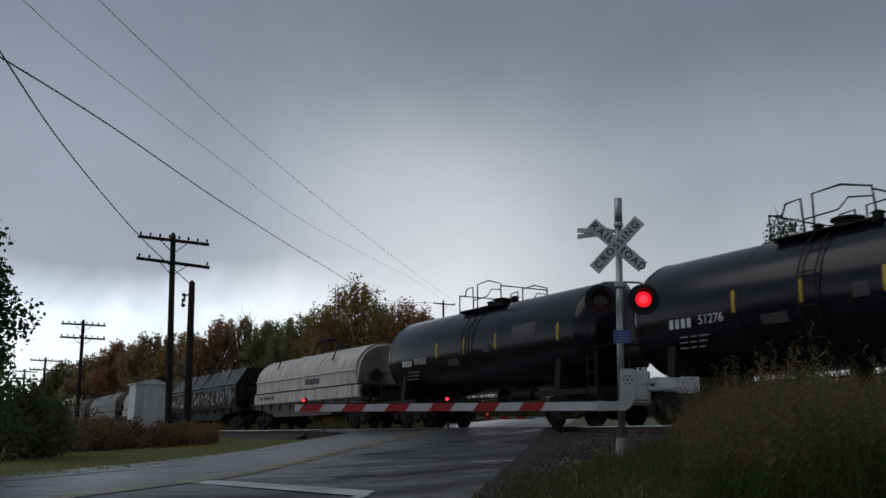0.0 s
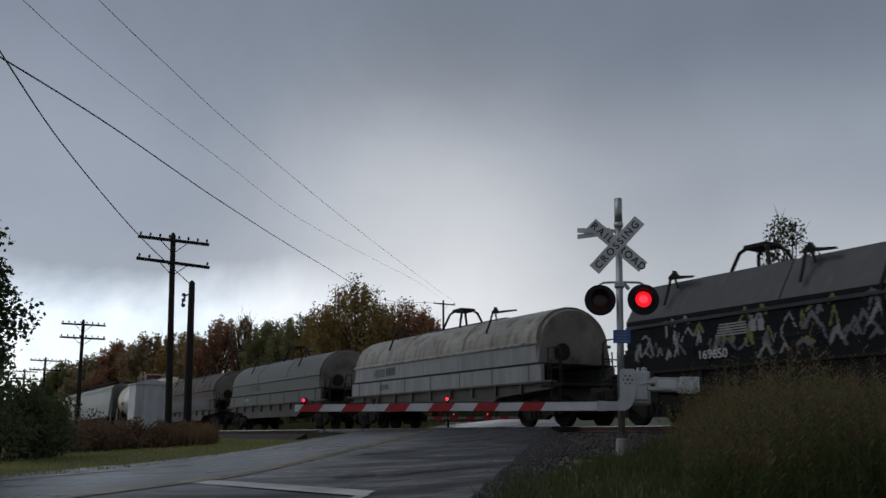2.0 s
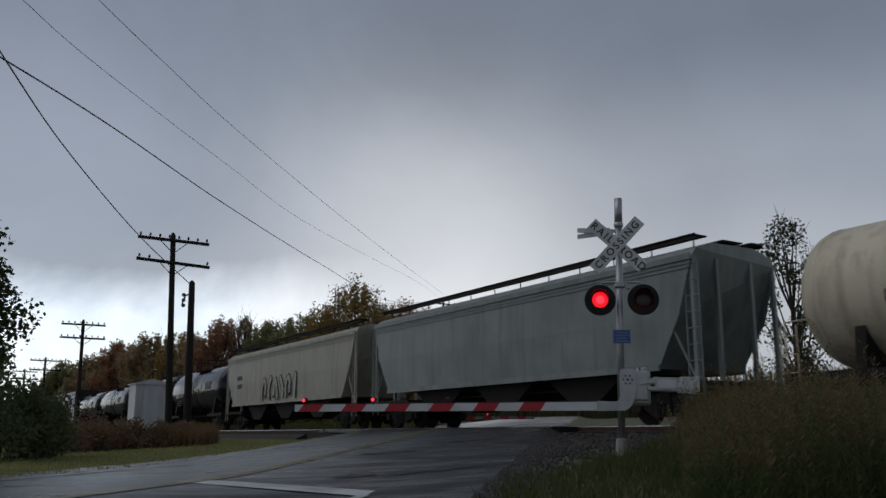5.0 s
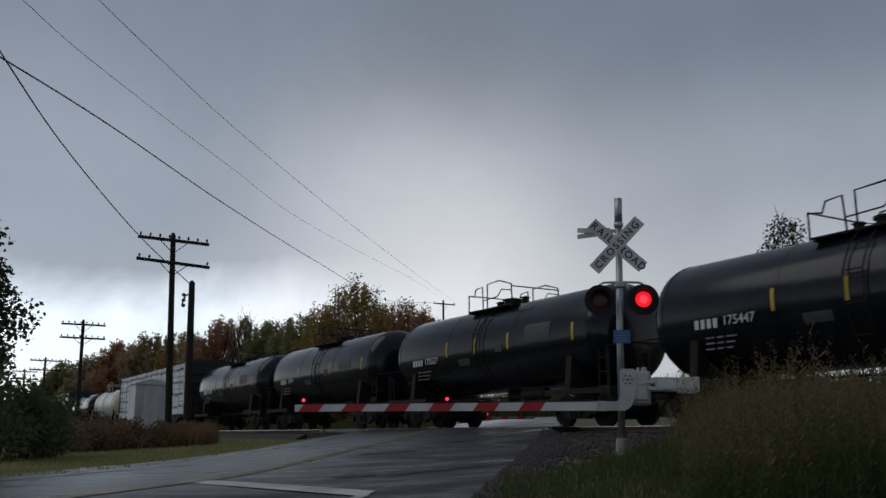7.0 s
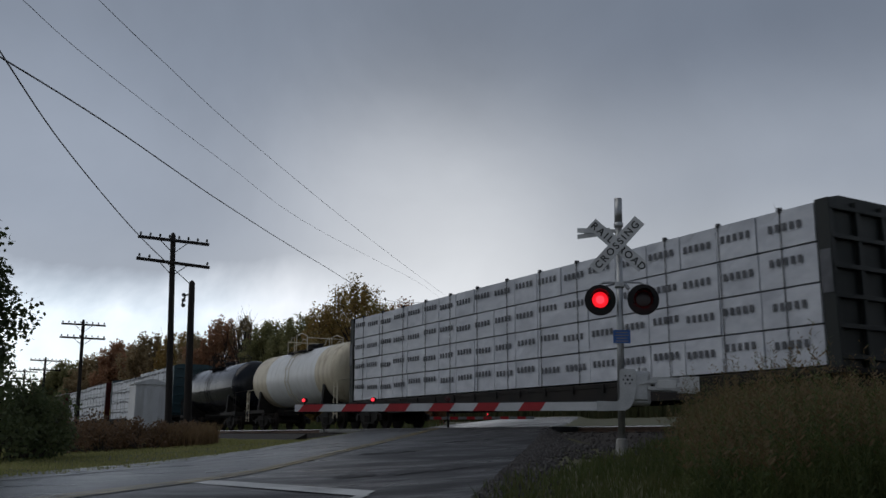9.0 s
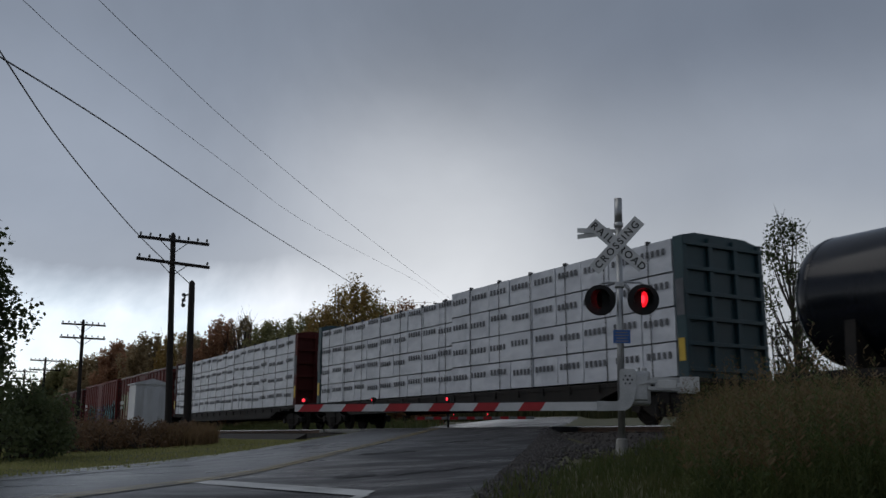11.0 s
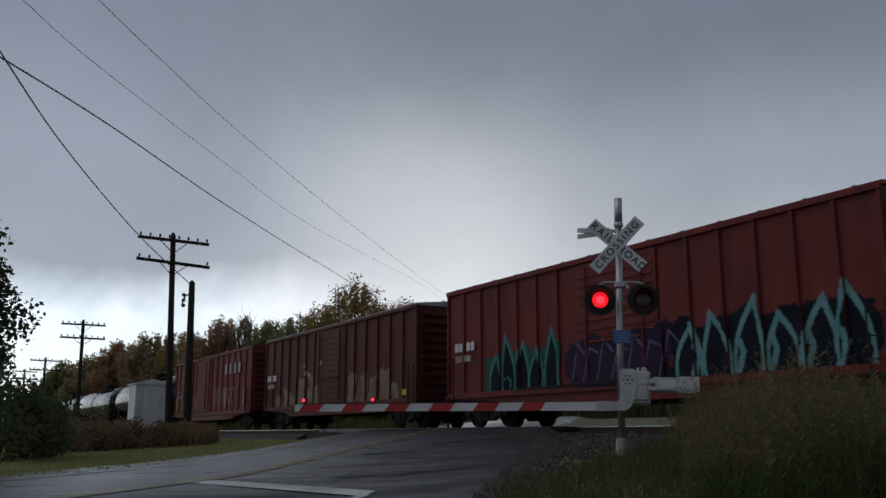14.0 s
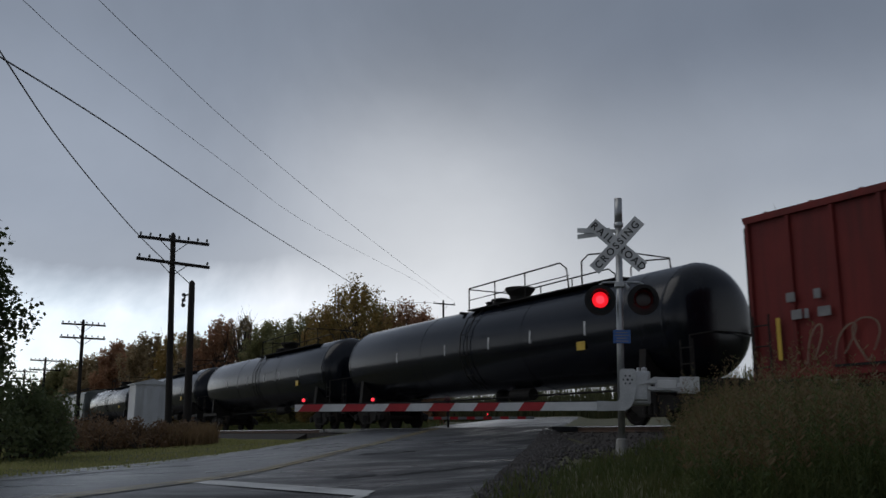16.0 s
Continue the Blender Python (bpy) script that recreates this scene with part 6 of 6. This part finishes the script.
# ---- line poles along the track ----
def line_pole(name, place, height, arms, label, group, lean=0.0, r=.15):
    p = thing(name, label, "utility pole", group, m=Matrix.Translation(place) @ Matrix.Rotation(radians(90 + lean * 0), 4, "Z") @ Matrix.Rotation(radians(lean), 4, "Y"))
    bm = bmesh.new()
    n = 7
    lathe(bm, [(height * i / n, r * (1 - .3 * i / n)) for i in range(n + 1)] + [(height + .1, r * .55), (height + .16, .02)], "z", 14)
    part("pole_shaft", bm, M_WOODK, p, shade=True)
    for k, (dz, w, skip, tilt) in enumerate(arms):
        z = height - dz
        bm = bmesh.new()
        box(bm, -w / 2, w / 2, -r - .1, -r + .01, z - .06, z + .06, .008)
        arm = part("crossarm", bm, M_WOODK, p, m=Matrix.Translation((0, 0, z)) @ Matrix.Rotation(radians(tilt), 4, "Y") @ Matrix.Translation((0, 0, -z)))
        bm = bmesh.new()
        for s in (-1, 1):
            rod(bm, (s * .55, -r - .05, z - .05), (s * .04, -r - .02, z - .5), .018, seg=6)
        part("arm_brace", bm, M_WOODK, arm)
        for i in range(8):
            if i in skip:
                continue
            x = -w / 2 + .1 + i * (w - .2) / 7
            if abs(x) < .15:
                continue
            bm = bmesh.new()
            rod(bm, (x, -r - .05, z + .05), (x, -r - .05, z + .12), .015, seg=6)
            lathe(bm, [(z + .1, .045), (z + .15, .05), (z + .2, .035), (z + .22, .015)], "z", 8, at=(x, -r - .05, 0))
            part("insulator", bm, M_INS, arm)
    return p


LINE = "dark creosoted line pole with two crossarms beside the track"
for (x, y, zt), lean, skips in (((-36.33, 8.90, 7.77), -2.0, ((), (2, 3, 4, 5, 6))), ((-65.20, 9.84, 7.40), -.9, ((), ())),
                                ((-97.35, 11.24, 7.23), 0, ((), ())), ((-121.4, 11.76, 7.59), 0, ((), ()))):
    z0 = ground_z(x, y) - .3
    line_pole("line_pole", (x, y, z0), zt - z0, [(.22, 2.88, skips[0], 2.6 if x > -40 else .6), (1.15, 2.95, skips[1], 4.2 if x > -40 else 1.0)], LINE, "line poles beside the track", lean)
BARE = Vector((-32.87, 8.72, 0))
bz = ground_z(BARE.x, BARE.y) - .3
bare_top = 5.25
line_pole("stub_pole", (BARE.x, BARE.y, bz), bare_top - bz, [], "dark stub pole without crossarms beside the track", "", -1.3, .16)
brk = thing("pole_bracket", "dark wire bracket with insulators on the stub pole", "pole bracket", m=Matrix.Translation((BARE.x - .12, BARE.y - .3, 4.75)))
bm = bmesh.new()
path(bm, [(0, .25, .2), (-.1, 0, .1), (-.15, -.1, -.25)], .035)
part("bracket_arm", bm, M_LAMPK, brk)
for dz in (.12, -.08, -.28):
    bm = bmesh.new()
    lathe(bm, [(-.06, .05), (0, .08), (.06, .05)], "z", 10, at=(-.1, -.06, dz))
    part("insulator", bm, M_INS, brk)
FARP = Vector((-80.85, 47.95, 0))
line_pole("road_pole", (FARP.x, FARP.y, -.9), 14.6, [(.3, 2.7, (1, 2, 3, 4, 5, 6), 0)], "dark utility pole with one crossarm across the track", "")


# ---- overhead wires ----
def wire(name, pts, r, label):
    """A hanging wire: a smooth curve through right, ahead, height."""
    w = thing(name, label, "wire")
    P = [ray_place(*p) for p in pts]
    P = [P[0] * 2 - P[1]] + P + [P[-1] * 2 - P[-2]]
    out = []
    for a, b, c, d in zip(P, P[1:], P[2:], P[3:]):
        for i in range(9):
            t = i / 9
            out.append(.5 * ((2 * b) + (c - a) * t + (2 * a - 5 * b + 4 * c - d) * t * t + (3 * b - a - 3 * c + d) * t ** 3))
    out.append(P[-2])
    bm = bmesh.new()
    path(bm, out, r, 5)
    part("strand", bm, M_WIRE, w)
    return w


def dirp(px, py, depth):
    """Right, ahead and height of the point at that depth along a sight line given by its slopes."""
    a, b = (px - 784) / 1568, (441 - py) / 1568
    c, s = math.cos(radians(11.82)), math.sin(radians(11.82))
    k = depth / (c - b * s)
    return a * k, depth, EYE + (s + b * c) * k


wire("guy_wire", [dirp(336, 503, 32.72), dirp(245, 416, 26.5), dirp(120, 268, 20), dirp(12, 110, 15.5), dirp(-70, -30, 13)], .016, "thin dark wire running to the stub pole")
wire("road_wire", [dirp(764, 536, 93), dirp(682, 531, 72), dirp(560, 463, 47), dirp(400, 363, 31), (dirp(200, 226, 20.5)), dirp(0, 101, 15), dirp(-80, 55, 13.5)], .017, "dark service wire sagging above the road")
wire("road_wire", [dirp(785, 533, 93), dirp(740, 500, 72), dirp(560, 405, 40), dirp(400, 290, 27), dirp(175, 118, 17), dirp(40, 0, 14), dirp(-60, -90, 12)], .006, "thin high wire above the road")
wire("road_wire", [dirp(806, 535, 93), dirp(770, 510, 72), dirp(640, 412, 42), dirp(440, 248, 26), dirp(300, 120, 19), dirp(175, 0, 15.5), dirp(90, -90, 13)], .007, "thin high wire above the road")
splice = ray_place(*dirp(682, 530.5, 71.8))
bm = bmesh.new()
rod(bm, splice + Vector((-.25, .1, .12)), splice + Vector((.25, -.1, -.12)), .09, .06, 8)
tagged(part("wire_splice", bm, M_LAMPK), "dark splice case hanging on a service wire", "splice case")

# ---- signal bungalow ----
bx = thing("signal_bungalow", "pale grey metal signal bungalow with pitched roof and door", "equipment hut", m=Matrix.Translation((-49.3, 10.9, -.75)))
W2, D2, H2 = .80, .84, 3.1
bm = bmesh.new()
box(bm, -W2, W2, -D2, D2, .1, H2, .01)
part("wall", bm, M_BUNG, bx)
bm = bmesh.new()
prism(bm, [(-D2 - .1, H2), (-D2 - .1, H2 + .05), (0, H2 + .30), (D2 + .1, H2 + .05), (D2 + .1, H2)], "x", -W2 - .08, W2 + .08)
part("roof", bm, M_BUNG, bx)
bm = bmesh.new()
box(bm, W2, W2 + .03, -.4, .5, .25, H2 - .2, .01)
d = part("door", bm, M_BUNG, bx)
bm = bmesh.new()
box(bm, W2 + .03, W2 + .07, .36, .40, 1.2, 1.45, .008)
part("handle", bm, M_ALU, d)
for y in (-D2 + .03, D2 - .03):
    bm = bmesh.new()
    box(bm, W2 - .01, W2 + .02, y - .03, y + .03, .1, H2)
    part("corner_trim", bm, M_BUNG, bx)
bm = bmesh.new()
box(bm, -W2 - .1, W2 + .1, -D2 - .1, D2 + .1, -.4, .1, .02)
part("plinth", bm, M_CONC, bx)


# ---- trees ----
def tree(name, base, height, width, mat, label, seed, leaves=2600, leaf=.22, clumps=34, low=.25, bare=0.0, group="trees behind the track", upright=.5, off=(0, 0), shoots=False):
    rnd = random.Random(seed)
    t = thing(name, label, "tree", group, m=Matrix.Translation(base))
    bm = bmesh.new()
    tr = max(.06, height * .016)
    pts = [Vector((rnd.uniform(-.1, .1) * i * .4, rnd.uniform(-.1, .1) * i * .4, height * .86 * i / 6)) for i in range(7)]
    for i in range(6):
        rod(bm, pts[i], pts[i + 1], tr * (1 - i / 6.6), tr * (1 - (i + 1) / 6.6), 8)
    cl = []
    for i in range(clumps):
        f = low + (1 - low) * (i + rnd.random()) / clumps
        g = (f - low) / (1 - low)
        rad = width / 2 * (math.sin(math.pi * (.12 + .82 * g)) ** .8) * rnd.uniform(.45, 1.05)
        a = rnd.uniform(0, 6.283)
        c = Vector((math.cos(a) * rad + off[0], math.sin(a) * rad + off[1], height * (f - (.085 * f if shoots else .03))))
        st = pts[min(6, int(max(0, f - .2) * 6.5))]
        mid = (st + c) / 2 + Vector((0, 0, -.04 * height * upright))
        rod(bm, st, mid, tr * .34, tr * .22, 5)
        rod(bm, mid, c, tr * .22, tr * .08, 5)
        for k in range(3 if bare else 1):
            tip = c + Vector((rnd.gauss(0, .025), rnd.gauss(0, .025), abs(rnd.gauss(.05, .03)))) * height * (1.6 if bare > .5 else 1)
            rod(bm, c, tip, tr * .08, tr * .03, 4)
        cl.append((c, width * rnd.uniform(.13, .24) * (.78 if shoots else 1), rnd.random() > bare))
    part("trunk", bm, M_BARK, t)
    V, F = [], []
    per = max(1, leaves // clumps)
    for c, r, ok in cl:
        if not ok:
            continue
        for _ in range(per):
            d = Vector((rnd.gauss(0, 1), rnd.gauss(0, 1), rnd.gauss(0, 1))).normalized() * r * rnd.random() ** .4
            p = c + Vector((d.x, d.y, d.z * (1.0 + .6 * upright)))
            if shoots:                                   # leaves close round upright twigs
                ax = Vector((c.x * .35, c.y * .35, max(c.z, 1) * .45 + width * .2)).normalized()
                p = c + d * .42 + ax * r * (rnd.random() ** 1.3 * 2.1 - .6)
            s = leaf * rnd.uniform(.55, 1.35)
            u = Vector((rnd.gauss(0, 1), rnd.gauss(0, 1), rnd.gauss(0, .7))).normalized()
            w = u.cross(Vector((rnd.gauss(0, 1), rnd.gauss(0, 1), rnd.gauss(0, 1)))).normalized() * s * .36
            u *= s * .5
            k = len(V)
            V += [p - u, p - w, p + u, p + w]
            F.append((k, k + 1, k + 2, k + 3))
    me = bpy.data.meshes.new("crown")
    me.from_pydata(V, [], F)
    me.materials.append(mat)
    o = new("crown", me)
    o.parent = t
    return t


def tree_at(px, py, depth, width_px, mat, label, seed, name="tree", **kw):
    right, ahead, z = dirp(px, py, depth)
    p = ray_place(right, ahead, 0)
    g = -.9 if p.y > 20 else ground_z(p.x, p.y)
    p.z = g
    return tree(name, p, z - g, width_px / 1568 * depth, mat, label, seed, **kw)


RUS, GRN, ORG, BRN, DRK, BARE_T = ("russet autumn tree in the woods", "dull green tree in the woods", "orange-green autumn tree in the woods",
                                   "brown autumn tree in the woods", "dark green tree in the woods", "half-bare brown tree in the woods")
for i, (px, py, depth, w, mat, lab, bare) in enumerate((
        (95, 668, 170, 60, M_LBROWN, BRN, 0), (120, 652, 160, 70, M_LGREEN, GRN, 0), (165, 640, 150, 70, M_LBROWN, BRN, 0), (210, 614, 130, 75, M_LRED, RUS, 0),
        (240, 618, 140, 70, M_LBROWN, BRN, 0), (268, 600, 118, 85, M_LBROWN, BRN, .1), (318, 598, 110, 85, M_LORANGE, ORG, .1), (352, 602, 105, 80, M_LBROWN, BRN, .1),
        (392, 572, 98, 95, M_LRED, RUS, .12), (432, 552, 96, 62, M_LBROWN, BARE_T, .98), (455, 590, 100, 80, M_LGREEN, GRN, 0), (480, 574, 93, 85, M_LGREEN, GRN, .1), (532, 564, 90, 95, M_LGREEN, GRN, .1),
        (508, 590, 96, 80, M_LORANGE, ORG, 0), (578, 548, 84, 100, M_LORANGE, ORG, .1), (632, 506, 78, 130, M_LORANGE, ORG, .12), (668, 545, 82, 100, M_LGREEN, GRN, 0), (718, 543, 80, 110, M_LRED, RUS, .15),
        (755, 556, 84, 70, M_LRED, RUS, .2), (600, 575, 92, 110, M_LBROWN, BRN, 0), (700, 580, 92, 100, M_LBROWN, BRN, 0))):
    tree_at(px, py, depth, w * 1.3, mat, lab, 100 + i, leaves=26000, leaf=depth * .0026, bare=bare * .5 if bare < .5 else .9, clumps=150, low=.05, shoots=True)
tree_at(1388, 388, 46, 118, M_LDARK, "slender half-bare tree with small dull leaves", 201, leaves=5200, leaf=.16, clumps=46, low=.3, bare=.1, group="", upright=.6)
tree_at(1220, 632, 60, 60, M_LGREEN, "small green tree in the field", 202, leaves=700, leaf=.2, clumps=16, low=.15, group="")
# leafy tree whose boughs reach in beside the road
tree_at(-78, 415, 21, 250, M_LDARK, "dark leafy tree beside the road", 203, leaves=17000, leaf=.14, clumps=58, low=.30, bare=.12, group="", upright=.2)


# ---- bushes, brush and grass ----
def bush(base, w, h, mat, label, seed, leaves=2600, leaf=.10):
    rnd = random.Random(seed)
    b = thing("bush", label, "bush", "", m=Matrix.Translation(base))
    bm = bmesh.new()
    V, F = [], []
    for i in range(26):
        a, rr = rnd.uniform(0, 6.283), rnd.random() ** .5 * w / 2
        c = Vector((math.cos(a) * rr, math.sin(a) * rr, h * rnd.uniform(.3, .95) * (1 - .45 * (rr / (w / 2)) ** 2)))
        rod(bm, (c.x * .3, c.y * .3, 0), c, .025, .008, 5)
        for _ in range(leaves // 26):
            d = Vector((rnd.gauss(0, 1), rnd.gauss(0, 1), rnd.gauss(0, 1))).normalized() * rnd.random() ** .4 * min(w, h) * .24
            p = c + d
            if p.z < 0.02:
                continue
            s = leaf * rnd.uniform(.6, 1.4)
            u = Vector((rnd.gauss(0, 1), rnd.gauss(0, 1), rnd.gauss(0, .8))).normalized()
            q = u.cross(Vector((rnd.gauss(0, 1), rnd.gauss(0, 1), rnd.gauss(0, 1)))).normalized() * s * .35
            u *= s * .5
            k = len(V)
            V += [p - u, p - q, p + u, p + q]
            F.append((k, k + 1, k + 2, k + 3))
    part("stem_clump", bm, M_BARK, b)
    me = bpy.data.meshes.new("foliage")
    me.from_pydata(V, [], F)
    me.materials.append(mat)
    o = new("foliage", me)
    o.parent = b
    return b


def bush_at(px, py_top, depth, w, mat, label, seed, **kw):
    right, ahead, z = dirp(px, py_top, depth)
    p = ray_place(right, ahead, 0)
    p.z = ground_z(p.x, p.y) - .05
    return bush(p, w, z - p.z, mat, label, seed, **kw)


DB = "dense dark green bush beside the road"
bush_at(10, 652, 22, 2.5, M_LHEDGE, DB, 301, leaves=4200)
bush_at(52, 668, 23, 2.0, M_LHEDGE, DB, 302, leaves=3600)
bush_at(90, 702, 24, 1.3, M_LHEDGE, DB, 303)
bush_at(-60, 640, 20, 3.0, M_LHEDGE, DB, 304, leaves=3600)
BB = "low reddish-brown brush beside the track"
for i, (px, py, dp, w) in enumerate(((150, 728, 30, 2.2), (185, 735, 29, 2.0), (225, 742, 31, 2.2), (262, 738, 30, 2.2), (300, 738, 31, 1.8), (130, 725, 33, 2.4), (205, 738, 34, 2.4), (325, 748, 32, 1.6))):
    bush_at(px, py, dp, w, M_DRY if i % 2 else M_BRUSH, BB, 310 + i, leaves=1600, leaf=.09)


def spots(n, seed, test, x0, x1, y0, y1, dz=0.0):
    rnd = random.Random(seed)
    out = []
    while len(out) < n:
        x, y = rnd.uniform(x0, x1), rnd.uniform(y0, y1)
        if test(x, y, rnd):
            out.append((x, y, ground_z(x, y) + dz))
    return out


def verge_left(x, y, rnd):
    r, l = along(x, y)
    return l < ROAD_L - .1 + rnd.uniform(-.05, .5) * .5 and y < YC - 3.2


blades("verge_grass", spots(64000, 5, verge_left, -46, -12, -6, 13.5), M_LAWN, 6, .03, .10, .012, .5, "short yellowed wet grass along the road edge", "grass")
blades("dry_grass", spots(2600, 7, lambda x, y, g: (x + 31.4) ** 2 + ((y - 8.2) * 1.4) ** 2 < 2.0 + g.random(), -36, -28, 6, 13), M_STRAW, 8, .4, .95, .012, .5, "tuft of tall straw-coloured grass", "grass")


def verge_right(x, y, rnd):
    r, l = along(x, y)
    return ROAD_R + .05 + rnd.uniform(0, .5) < l < 9 and 3.5 < r < 12.2 - 1.6 * rnd.random() + max(0, l + .5) * 4.2 and y < YC - 3.6


def weeds_right(x, y, rnd):
    r, l = along(x, y)
    edge = .85 + .45 * smooth(11.5, 13, r) + .45 * noise.noise((r * .8, 3, 1))
    return edge + rnd.random() * .3 < l < 9 and 6.8 < r < 15.5 and y < YC - 3.6


def weed_height(x, y):
    """Weeds stand lower along the verge and in uneven clumps."""
    r, l = along(x, y)
    return (.55 + .45 * smooth(.7, 2.1, l)) * (1 + .26 * noise.noise((x * .9, y * .9, 4)))


blades("verge_grass", spots(30000, 9, verge_right, -22, 8, 0, 14), M_GRASS, 10, .06, .26, .007, .6, "damp rough grass on the verge", "grass")
blades("tall_weeds", spots(17000, 11, weeds_right, -13, 7, 2.5, 14), [M_WEED, M_PLUME], 12, .72, 1.24, .0034, .3, "tall browning weeds with faded plumes on the bank", "weeds", plume=.3, leafy=22, tall=weed_height)
blades("tall_weeds", spots(620, 17, weeds_right, -13, 7, 2.5, 14), [M_WEED, M_PLUME], 18, 1.15, 1.62, .0040, .22, "scattered taller stalks standing over the weeds", "weeds", plume=1.0, leafy=26, tall=weed_height)


def far_bank(x, y, rnd):
    r, l = along(x, y)
    return YC + 4 < y < YC + 10 and (l > 9.0 or l < ROAD_L - .3)


blades("far_bank_grass", spots(9000, 13, far_bank, -110, 30, YC + 4, YC + 10), M_GRASS, 14, .3, .8, .02, .4, "tall dull grass on the bank behind the track", "grass")
blades("far_brush", spots(16000, 15, lambda x, y, g: True, -190, 10, 62, 72), M_LMUTED, 16, 2.0, 5.2, .08, .35, "dull olive brush along the far field edge", "brush", leafy=2)


# loose ballast stones on the near shoulder
def stones():
    rnd = random.Random(77)
    V, F = [], []
    base = [(0, 0, 1), (.9, 0, .1), (0, .8, 0), (-.85, 0, .1), (0, -.9, -.05), (.1, 0, -.8)]
    fc = [(0, 1, 2), (0, 2, 3), (0, 3, 4), (0, 4, 1), (5, 2, 1), (5, 3, 2), (5, 4, 3), (5, 1, 4)]
    for _ in range(13500):
        x = rnd.uniform(-22.5, -4)
        f = rnd.random()
        f = f * 2.25
        y = YC - 1.75 - f * 2.6
        z = -.2 - max(0, (f * 2.6 - .1)) * .44 + rnd.uniform(0, .02)
        if rnd.random() < .28:
            r0, l0 = rnd.uniform(9, 25), ROAD_R + .05 + abs(rnd.gauss(0, .35))
            x, y = on_road(r0, l0)
            z = -9
        if along(x, y)[1] < ROAD_R + .05:
            continue
        z = max(z, ground_z(x, y) + .015)
        s = rnd.uniform(.02, .06)
        rot = Euler((rnd.uniform(0, 6), rnd.uniform(0, 6), rnd.uniform(0, 6))).to_matrix()
        k = len(V)
        for b in base:
            q = rot @ Vector((b[0] * s * rnd.uniform(.8, 1.2), b[1] * s, b[2] * s * .8))
            V.append((x + q.x, y + q.y, z + q.z))
        F += [tuple(k + i for i in t) for t in fc]
    me = bpy.data.meshes.new("ballast_stones")
    me.from_pydata(V, [], F)
    me.materials.append(M_STONE)
    return tagged(new("ballast_stones", me), "loose grey crushed stones on the track shoulder", "ballast", "", "stuff")


stones()


# ---- what moves ----
def train_at(t):
    return 23.348 * t + 0.053 * t * t


def motions():
    for car, x in CARS:
        walk(car, [(t, pose(x + train_at(t), YC, 0)) for t in range(17)])
    # flashers: each lens turns its lit face out or away, in turn
    for store, start in ((LAMPS_LEFT, 0.10), (LAMPS_RIGHT, 0.703)):
        for lens, place_ in store:
            rows, k = [], -1
            while start + 1.2125 * k < 18:
                on, off = start + 1.2125 * k, start + 1.2125 * k + .61
                rows += [(on - .05, 180), (on - .0167, 240), (on + .0167, 300), (on + .05, 360), (off - .05, 360), (off - .0167, 300), (off + .0167, 240), (off + .05, 180)]
                k += 1
            inside = [(t, a) for t, a in rows if 0 < t < 16]
            before = [a for t, a in rows if t <= 0]
            after = [a for t, a in rows if t >= 16]
            rows = [(0.0, before[-1])] + inside + [(16.0, after[0])]
            walk(lens, [(t, pose(*place_, 0, 0, a)) for t, a in rows])


motions()
